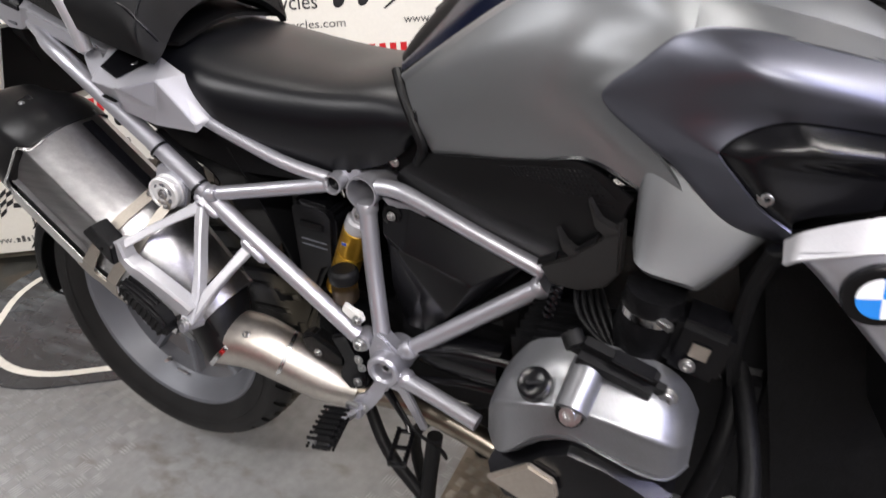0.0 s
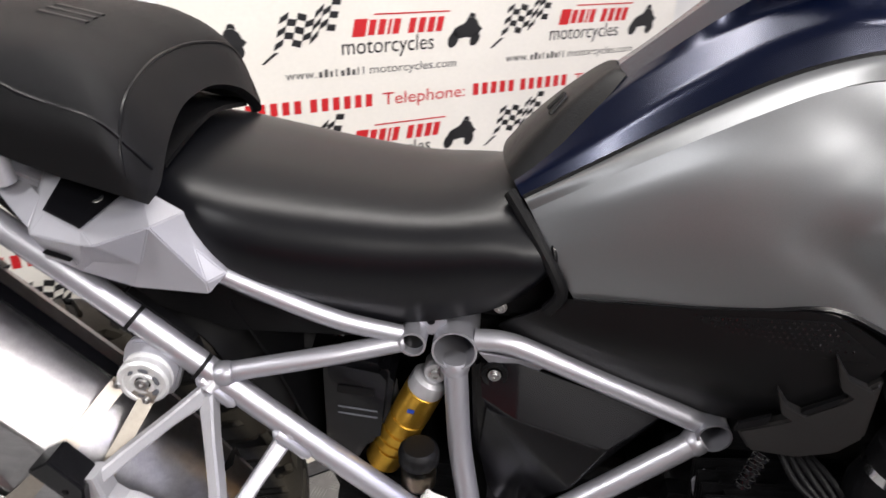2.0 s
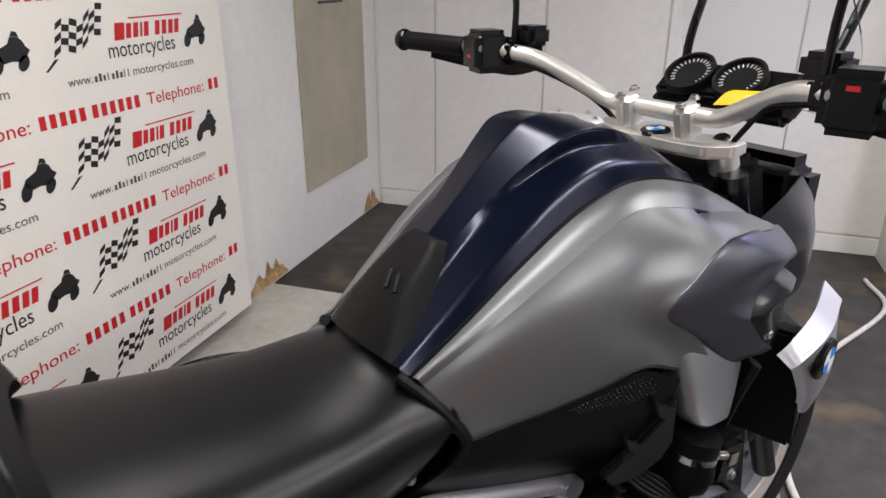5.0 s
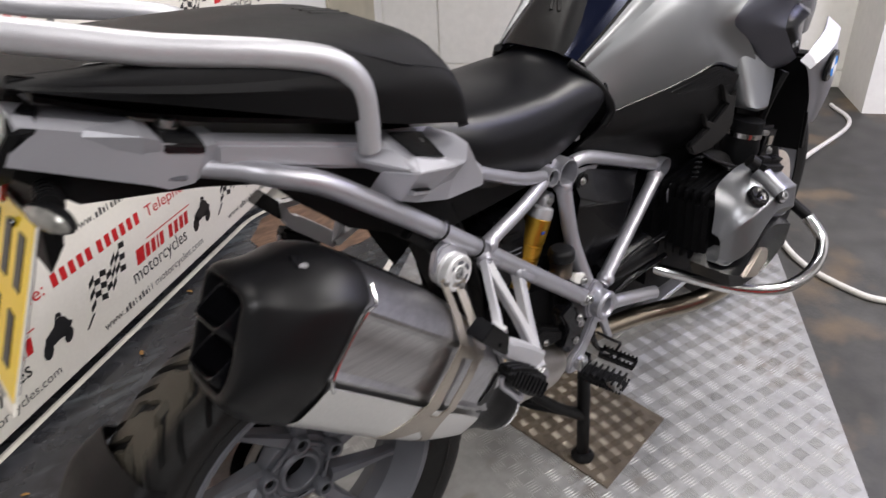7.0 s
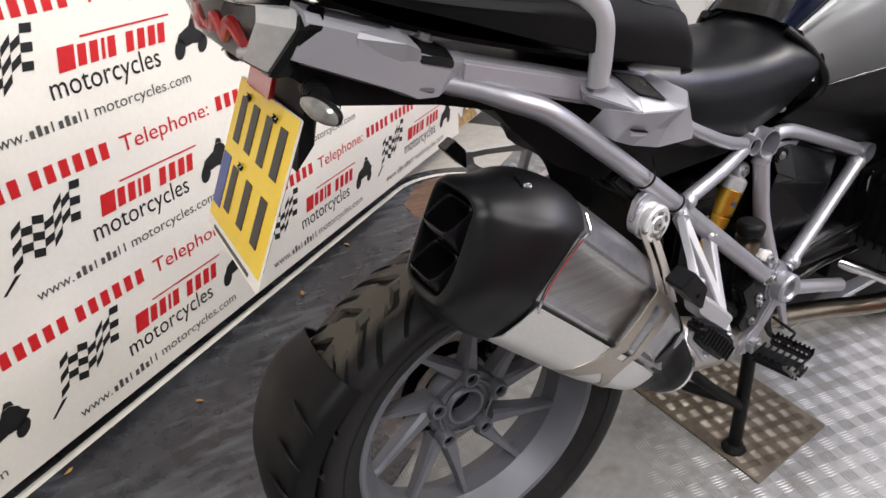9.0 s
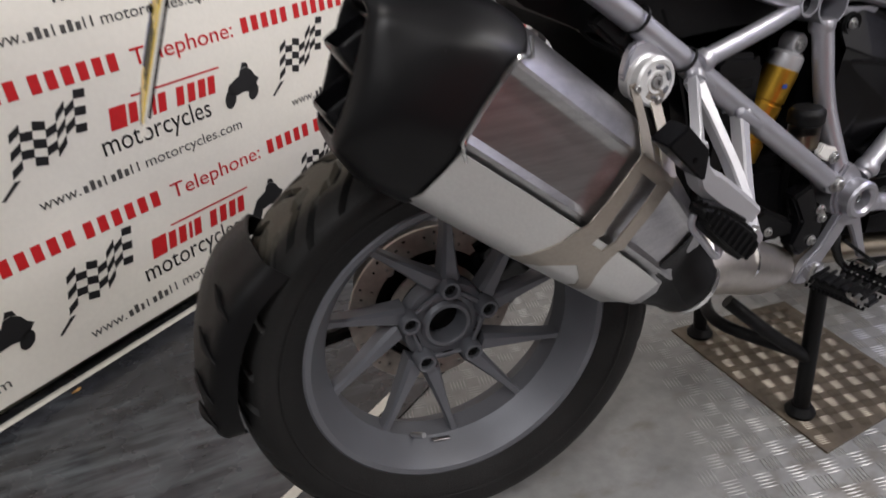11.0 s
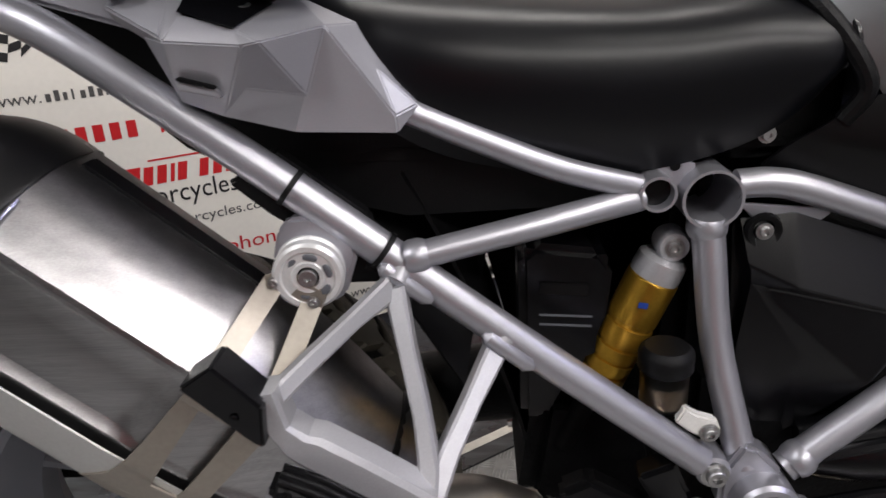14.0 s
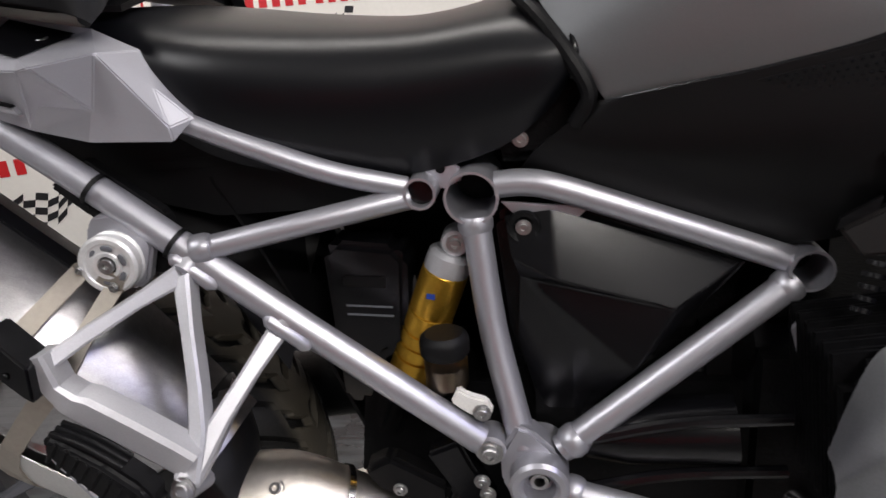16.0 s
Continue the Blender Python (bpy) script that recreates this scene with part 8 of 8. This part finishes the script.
# -- foot controls and stand
def rests():
    a, b = Vector((0.548, -0.200, 0.372)), Vector((0.528, -0.292, 0.382))
    rest = part("foot_rest", tube_bm([a, b], 0.009, 10), "bolt", bike, "black ribbed rubber rider foot rest")
    m = Matrix.Translation(a.lerp(b, 0.58)) @ pose(0, 0, 0, 0, 0, 12)
    part("rubber_pad", box_bm((0.044, 0.088, 0.022), m, 0.009, 3), "pegrubber", rest)
    for k in range(7):
        part("rubber_rib", box_bm((0.046, 0.004, 0.006), m @ Matrix.Translation((0, -0.036 + 0.012 * k, 0.0125)), 0.0012), "pegrubber", rest)
    for k in range(14):
        for s in (-1, 1):
            part("tooth", box_bm((0.004, 0.0035, 0.006), m @ Matrix.Translation((s * 0.022, -0.041 + 0.0063 * k, -0.001)), 0.001), "gloss", rest)
    cl = part("rest_clevis", box_bm((0.026, 0.022, 0.026), Matrix.Translation((0.549, -0.192, 0.371)), 0.005), "frame", rest)
    part("rest_spring", tube_bm([(0.556, -0.196, 0.386), (0.54, -0.2, 0.39), (0.535, -0.198, 0.37)], 0.004, 8, 8), "bolt", rest)
    # brake pedal
    p = part("brake_pedal", tube_bm([(0.60, -0.172, 0.42), (0.615, -0.168, 0.385), (0.632, -0.168, 0.355), (0.642, -0.175, 0.342)], [0.010, 0.008, 0.007, 0.007], 10, 16, flat=0.7), "gloss", bike, "black brake pedal with toothed tread")
    pm = Matrix.Translation((0.645, -0.212, 0.341)) @ pose(0, 0, 0, 4, 0, 14)
    for dx in (-0.0125, 0.0125):
        part("pedal_tread", box_bm((0.006, 0.074, 0.012), pm @ Matrix.Translation((dx, 0, 0)), 0.002), "gloss", p)
        for k in range(9):
            part("tooth", box_bm((0.007, 0.004, 0.005), pm @ Matrix.Translation((dx, -0.034 + 0.0085 * k, 0.0075)), 0.001), "gloss", p)
    for dy in (-0.035, 0.0, 0.035):
        part("pedal_tread", box_bm((0.022, 0.006, 0.009), pm @ Matrix.Translation((0, dy, 0)), 0.002), "gloss", p)
    # heel guard and master cylinder, black, behind the hanger plate
    g = part("heel_guard", plate_bm([(0.50, 0.50), (0.535, 0.515), (0.545, 0.49), (0.57, 0.44), (0.565, 0.41), (0.53, 0.395), (0.51, 0.42), (0.525, 0.455)], -0.176, -0.15, 0.004), "gloss", bike, "black heel guard")
    for x, z in ((0.56, 0.455), (0.548, 0.42), (0.555, 0.47)):
        bolt(g, (x, -0.178, z), r=0.0055)
    part("link_cover", plate_bm([(0.43, 0.475), (0.46, 0.49), (0.52, 0.455), (0.52, 0.43), (0.47, 0.435), (0.44, 0.45)], -0.168, -0.14, 0.006), "plastic", bike)
    bolt(bike, (0.468, -0.17, 0.452), r=0.005)
    # cable to the brake switch
    part("loose_cable", tube_bm([(0.62, -0.175, 0.40), (0.66, -0.19, 0.365), (0.70, -0.18, 0.33), (0.70, -0.16, 0.29), (0.68, -0.15, 0.30)], 0.003, 8, 24), "dark", bike)
    # centre stand
    st = part("centre_stand", tube_bm([(0.655, -0.139, 0.016), (0.648, -0.138, 0.14), (0.66, -0.12, 0.29)], 0.0145, 14, 8), "plastic", bike, "black steel centre stand")
    part("stand_leg", tube_bm([(0.655, 0.139, 0.016), (0.648, 0.138, 0.14), (0.66, 0.12, 0.29)], 0.0145, 14, 8), "plastic", st)
    part("stand_crossbar", tube_bm([(0.648, -0.138, 0.14), (0.56, 0.0, 0.16), (0.648, 0.138, 0.14)], 0.012, 12, 12), "plastic", st)
    part("stand_strut", tube_bm([(0.646, -0.138, 0.135), (0.56, -0.12, 0.21), (0.50, -0.08, 0.27)], 0.012, 12, 8), "plastic", st)
    for y in (-0.139, 0.139):
        part("stand_foot", ring_bm([(0, 0.0), (0.026, 0.0), (0.027, 0.006), (0.018, 0.02), (0.0, 0.022)], (0.655, y, 0.0055), (0, 0, 1), 22), "plastic", st)
    part("side_stand", tube_bm([(0.66, 0.17, 0.32), (0.56, 0.20, 0.30), (0.40, 0.22, 0.28)], 0.013, 12, 8), "chrome", bike)


rests()


# -- front end
def front():
    AX = Vector((1.56, 0.0, 0.328))
    w = part("front_wheel", ring_bm([(0.252, -0.046), (0.258, -0.04), (0.245, -0.03), (0.232, -0.012), (0.232, 0.012), (0.245, 0.03), (0.258, 0.04), (0.252, 0.046), (0.238, 0.03), (0.222, 0.012), (0.222, -0.012), (0.238, -0.03)], AX, (0, 1, 0), 72, True), "wheel", bike, "grey cast front wheel")
    part("front_hub", ring_bm([(0.016, -0.05), (0.045, -0.05), (0.06, -0.02), (0.06, 0.02), (0.045, 0.05), (0.016, 0.05)], AX, (0, 1, 0), 32, True), "wheel", w)
    for k in range(10):
        a = radians(36 * k)
        p0, p1 = AX + Vector((0.055 * math.cos(a), 0, 0.055 * math.sin(a))), AX + Vector((0.225 * math.cos(a + 0.1), 0, 0.225 * math.sin(a + 0.1)))
        part("spoke", tube_bm([p0, p1], [0.015, 0.009], 8), "wheel", w)
    prof = [(0.25, -0.05), (0.275, -0.06), (0.30, -0.058), (0.315, -0.043), (0.324, -0.02), (0.3255, 0), (0.324, 0.02), (0.315, 0.043), (0.30, 0.058), (0.275, 0.06), (0.25, 0.05)]
    part("front_tyre", ring_bm([(along([(r, h, 0) for r, h in prof], k / 24).x, along([(r, h, 0) for r, h in prof], k / 24).y) for k in range(25)], AX, (0, 1, 0), 96), "rubber", w, "black front tyre")
    for s in (-1, 1):
        part("front_disc", ring_bm([(0.105, 0.07 * s), (0.152, 0.07 * s), (0.152, 0.075 * s), (0.105, 0.075 * s)], AX, (0, 1, 0), 48, True), "disc", w)
        part("fork_leg", tube_bm([AX + Vector((0, 0.095 * s, 0.0)), (1.42, 0.095 * s, 0.62), (1.235, 0.095 * s, 1.02), (1.222, 0.095 * s, 1.06)], [0.024, 0.024, 0.0225, 0.0225], 18), "dark" if s > 0 else "gloss", bike, "black fork leg")
    grid = []
    for a in (70, 100, 130, 160, 185):
        t = radians(a)
        r = 0.345
        grid.append([(AX.x + r * math.cos(t) * 0.97, y, AX.z + (r - 0.03 * abs(y) / 0.07) * math.sin(t)) for y in (-0.075, -0.05, 0, 0.05, 0.075)])
    part("front_mudguard", sheet_bm(grid, 20, 14, 0.004), "plastic", bike, "black front mudguard")
    # radiator shroud with its round badge
    for s in (-1, 1):
        def fix(bm):
            return mirrored(bm) if s > 0 else bm
        rows = [[(1.114, -0.268, 0.822), (1.142, -0.268, 0.800), (1.188, -0.262, 0.750), (1.232, -0.252, 0.70), (1.268, -0.235, 0.65)],
                [(1.126, -0.288, 0.832), (1.156, -0.288, 0.808), (1.202, -0.283, 0.757), (1.243, -0.27, 0.705), (1.276, -0.25, 0.653)],
                [(1.19, -0.290, 0.850), (1.218, -0.290, 0.815), (1.252, -0.283, 0.765), (1.276, -0.268, 0.712), (1.292, -0.25, 0.657)],
                [(1.28, -0.262, 0.862), (1.29, -0.262, 0.822), (1.30, -0.256, 0.773), (1.305, -0.245, 0.718), (1.305, -0.232, 0.662)]]
        high = Vector((0.008, 0.0, 0.027))
        rows = [[Vector(q) + high for q in row] for row in rows]
        sh = part("radiator_shroud", fix(sheet_bm(rows, 18, 18, 0.005)), "frame", bike, "silver radiator shroud with a round badge")
        rim = [[(1.108, -0.262, 0.828), (1.128, -0.27, 0.848), (1.19, -0.265, 0.872), (1.28, -0.235, 0.884)], [(1.110, -0.284, 0.814), (1.125, -0.292, 0.827), (1.19, -0.2925, 0.849), (1.28, -0.2645, 0.863)]]
        rim = [[Vector(q) + high for q in row] for row in rim]
        part("shroud_rim", fix(sheet_bm(rim, 8, 16, 0.004)), "cast", sh)
        if s < 0:
            c, ax = Vector((1.201, -0.294, 0.832)), (-0.12, 1, 0.10)
            bd = part("round_badge", ring_bm([(0.0, -0.002), (0.031, -0.002), (0.033, 0.0), (0.033, 0.006)], c, ax, 36), "gloss", sh, "round black badge with blue and white quarters")
            for q in range(4):
                bm = bmesh.new()
                pts = [c + Vector((0, -0.0042, 0))] + [c + Vector((0.021 * math.cos(radians(90 * q + 9 * k + 8)), -0.0042 + 0.0025 * math.cos(radians(90 * q + 9 * k + 8)), 0.021 * math.sin(radians(90 * q + 9 * k + 8)))) for k in range(11)]
                bm.faces.new([bm.verts.new(p) for p in pts])
                part("badge_quarter", bm, "badge_white" if q % 2 else "badge_blue", bd, smooth=False)
        part("radiator", fix(box_bm((0.03, 0.12, 0.24), Matrix.Translation((1.245, -0.19, 0.73)) @ pose(0, 0, 0, 0, -14, 12), 0.006)), "dark", bike, "black radiator")
        part("duct_strut", fix(tube_bm([(1.115, -0.235, 0.83), (1.10, -0.222, 0.77), (1.098, -0.205, 0.68), (1.105, -0.19, 0.62)], [0.015, 0.014, 0.011, 0.01], 8, 12, flat=0.6)), "plastic", bike)
        part("front_indicator", fix(box_bm((0.022, 0.02, 0.05), Matrix.Translation((1.32, -0.128, 0.56)) @ pose(0, 0, 0, 0, 8, 0), 0.006)), "amber", bike, "amber side reflector")
        # nose panel
        nose = [[(1.17, -0.17, 1.01), (1.20, -0.2, 0.97), (1.22, -0.205, 0.92), (1.22, -0.20, 0.87)], [(1.28, -0.15, 1.02), (1.33, -0.18, 0.97), (1.34, -0.185, 0.92), (1.34, -0.18, 0.87)], [(1.40, -0.12, 1.03), (1.44, -0.13, 0.98), (1.45, -0.13, 0.93), (1.44, -0.12, 0.88)]]
        ns = part("nose_panel", fix(sheet_bm(nose, 14, 14, 0.004)), "gloss", bike, "black nose side panel")
        if s < 0:
            bolt(ns, (1.19, -0.19, 1.0), (0, -0.6, 0.8), 0.004)
    # headlamp, screen, clocks
    part("head_lamp", box_bm((0.10, 0.22, 0.13), Matrix.Translation((1.47, 0, 0.98)), 0.03, 3), "gloss", bike, "dark headlamp unit")
    part("clock_hood", box_bm((0.11, 0.25, 0.03), Matrix.Translation((1.345, 0.0, 1.155)) @ pose(0, 0, 0, 0, -28, 0), 0.01), "plastic", bike, "black instrument hood")
    pan = part("instrument_panel", box_bm((0.075, 0.235, 0.02), Matrix.Translation((1.325, 0.0, 1.172)) @ pose(0, 0, 0, 0, -38, 0), 0.006), "gloss", bike, "black instrument panel with round dials")
    fm = Matrix.Translation((1.325, 0.0, 1.172)) @ pose(0, 0, 0, 0, -38, 0)
    for y in (0.062, -0.03):
        dial = ring_bm([(0.0, 0.008), (0.037, 0.008), (0.038, 0.016), (0.043, 0.016), (0.044, 0.0)], (0, 0, 0), (0, 0, 1), 32)
        bmesh.ops.transform(dial, matrix=fm @ Matrix.Translation((0, y, 0.008)), verts=dial.verts)
        d = part("dial", dial, "plastic", pan)
        for k in range(20):
            t = radians(-40 + 13.6 * k)
            part("dial_mark", box_bm((0.007, 0.0016, 0.0008), fm @ Matrix.Translation((0.03 * math.sin(t), y + 0.03 * math.cos(t), 0.0172)) @ pose(0, 0, 0, 0, 0, 90 - math.degrees(t)), 0.0), "white_part", d, smooth=False)
    part("key_tag", sheet_bm([[(1.262, -0.02, 1.148), (1.262, -0.05, 1.152)], [(1.275, -0.03, 1.166), (1.27, -0.10, 1.17)], [(1.282, -0.04, 1.172), (1.279, -0.105, 1.178)]], 8, 8, 0.001), "yellow", bike, "yellow paper key tag")
    for s in (-1, 1):
        part("screen_stay", tube_bm([(1.36, 0.10 * s, 1.13), (1.40, 0.13 * s, 1.22), (1.45, 0.14 * s, 1.32)], 0.008, 10, 8), "gloss", bike)
    part("screen", sheet_bm([[(1.46, -0.15, 1.12), (1.50, 0, 1.12), (1.46, 0.15, 1.12)], [(1.42, -0.16, 1.24), (1.46, 0, 1.25), (1.42, 0.16, 1.24)], [(1.37, -0.13, 1.36), (1.40, 0, 1.38), (1.37, 0.13, 1.36)]], 12, 12, 0.003), "glass", bike, "clear wind screen")
    # yoke, clamps, bar
    FORK = Vector((0.0, 0.025, 0.014))
    yoke = part("top_yoke", plate_bm([(1.155, -0.062), (1.165, -0.10), (1.20, -0.128), (1.245, -0.125), (1.255, -0.095), (1.235, -0.06), (1.24, 0.06), (1.255, 0.095), (1.245, 0.125), (1.20, 0.128), (1.165, 0.10), (1.155, 0.062)], -0.012, 0.012, 0.005, turn=Matrix.Translation((0, 0, 1.082)) @ pose(0, 0, 0, -90, 0, 0)), "bar", bike, "pale cast top yoke")
    yoke.location = FORK
    ec, eax = Vector((1.182, 0.0, 1.094)), (-0.12, 0, 1)
    bd = part("round_badge", ring_bm([(0.0, 0.004), (0.022, 0.004), (0.024, 0.002), (0.024, -0.004)], ec, eax, 32), "gloss", yoke, "round black badge with blue and white quarters")
    for q in range(4):
        bm = bmesh.new()
        pts = [ec + Vector((0, 0, 0.0055))] + [ec + Vector((0.015 * math.cos(radians(90 * q + 9 * k)), 0.015 * math.sin(radians(90 * q + 9 * k)), 0.0055 + 0.12 * 0.015 * math.cos(radians(90 * q + 9 * k)))) for k in range(11)]
        bm.faces.new([bm.verts.new(p) for p in pts])
        part("badge_quarter", bm, "badge_white" if q % 2 else "badge_blue", bd, smooth=False)
    for s in (-1, 1):
        cp = part("fork_cap", ring_bm([(0.0, 0.026), (0.012, 0.026), (0.020, 0.022), (0.0225, 0.016), (0.0235, 0.0), (0.0235, -0.05), (0.0225, -0.055)], (1.226, 0.096 * s, 1.072), (-0.4, 0, 1), 28), "bar", yoke, "silver fork cap")
        part("cap_insert", ring_bm([(0.0, 0.029), (0.010, 0.029), (0.013, 0.026)], (1.226, 0.096 * s, 1.072), (-0.4, 0, 1), 20), "gloss", cp)
        rs = part("bar_clamp", box_bm((0.05, 0.03, 0.062), Matrix.Translation((1.182, 0.056 * s, 1.118)) @ pose(0, 0, 0, 0, -14, 0), 0.010, 3), "bar", yoke, "cast handlebar clamp")
        for dx in (-0.016, 0.018):
            bolt(rs, (1.173 + dx, 0.056 * s, 1.149 + dx * 0.25), (-0.25, 0, 1), 0.0058)
    half = [(1.188, 0.0, 1.128), (1.188, 0.075, 1.128), (1.186, 0.11, 1.132), (1.165, 0.165, 1.16), (1.135, 0.225, 1.188), (1.118, 0.27, 1.196), (1.096, 0.36, 1.200), (1.070, 0.45, 1.202)]
    full = [(x, -y, z) for x, y, z in half[:0:-1]] + half
    hb = part("handlebar", tube_bm(full, 0.0145, 16, 80), "bar", bike, "pale tapered handlebar")
    hb.location = FORK
    for s in (-1, 1):
        g0, g1 = Vector((1.088, 0.372 * s, 1.200)), Vector((1.048, 0.500 * s, 1.204))
        part("grip", tube_bm([g0, g0.lerp(g1, 0.1), g0.lerp(g1, 0.93), g1], [0.0175, 0.0175, 0.0175, 0.0175], 16), "pegrubber", hb, "black rubber grip")
        e = g1 + (g1 - g0).normalized() * 0.02
        part("bar_end", tube_bm([g1, g1.lerp(e, 0.3), g1.lerp(e, 0.6), e], [0.018, 0.021, 0.021, 0.017], 16), "gloss", hb)
        sw = part("switch_block", box_bm((0.07, 0.07, 0.075), Matrix.Translation((1.098, 0.322 * s, 1.196)) @ pose(0, 0, 0, 0, 0, -15 * s), 0.012, 3), "gloss", hb, "black switch block")
        part("red_switch", box_bm((0.01, 0.018, 0.010), Matrix.Translation((1.068, 0.328 * s, 1.188 if s > 0 else 1.214)) @ pose(0, 0, 0, 0, 0, -15 * s), 0.002), "red_ink", sw, "red switch")
        for k in range(3):
            part("switch_key", box_bm((0.008, 0.013, 0.012), Matrix.Translation((1.07, (0.305 + 0.016 * k) * s, 1.203)) @ pose(0, 0, 0, 0, 0, -15 * s), 0.002), "cast", sw)
        part("lever_clamp", box_bm((0.035, 0.03, 0.042), Matrix.Translation((1.12, 0.272 * s, 1.196)), 0.008), "gloss", hb)
        part("mirror_stem", tube_bm([(1.12, 0.272 * s, 1.21), (1.12, 0.274 * s, 1.30), (1.10, 0.30 * s, 1.40)], 0.006, 10, 8), "gloss", hb)
        part("fluid_pot", box_bm((0.05, 0.055, 0.035), Matrix.Translation((1.15, 0.26 * s, 1.225)), 0.008), "gloss", hb)
        part("lever", tube_bm([(1.135, 0.28 * s, 1.19), (1.13, 0.35 * s, 1.185), (1.10, 0.45 * s, 1.185)], [0.009, 0.007, 0.006], 8, 12), "gloss", hb)
        hg = [[(1.17, 0.25 * s, 1.21), (1.17, 0.25 * s, 1.165)], [(1.175, 0.33 * s, 1.215), (1.175, 0.33 * s, 1.145)], [(1.155, 0.41 * s, 1.21), (1.155, 0.41 * s, 1.15)], [(1.09, 0.48 * s, 1.205), (1.09, 0.48 * s, 1.17)]]
        part("hand_guard", sheet_bm(hg, 16, 6, 0.004), "plastic", hb, "black wind guard")
        part("control_cable", tube_bm([(1.11, 0.275 * s, 1.185), (1.14, 0.20 * s, 1.165), (1.20, 0.14 * s, 1.12), (1.24, 0.08 * s, 1.05)], 0.0045, 8, 20), "dark", hb)
    # an added dark block fills the inside and hides the far shroud
    part("front_inner", box_bm((0.22, 0.30, 0.50), Matrix.Translation((1.225, 0, 0.61)) @ pose(0, 0, 0, 0, -12, 0), 0.03), "dark", bike)
    part("steering_shroud", box_bm((0.16, 0.20, 0.14), Matrix.Translation((1.26, 0, 0.99)) @ pose(0, 0, 0, 0, -20, 0), 0.02), "dark", bike)


front()
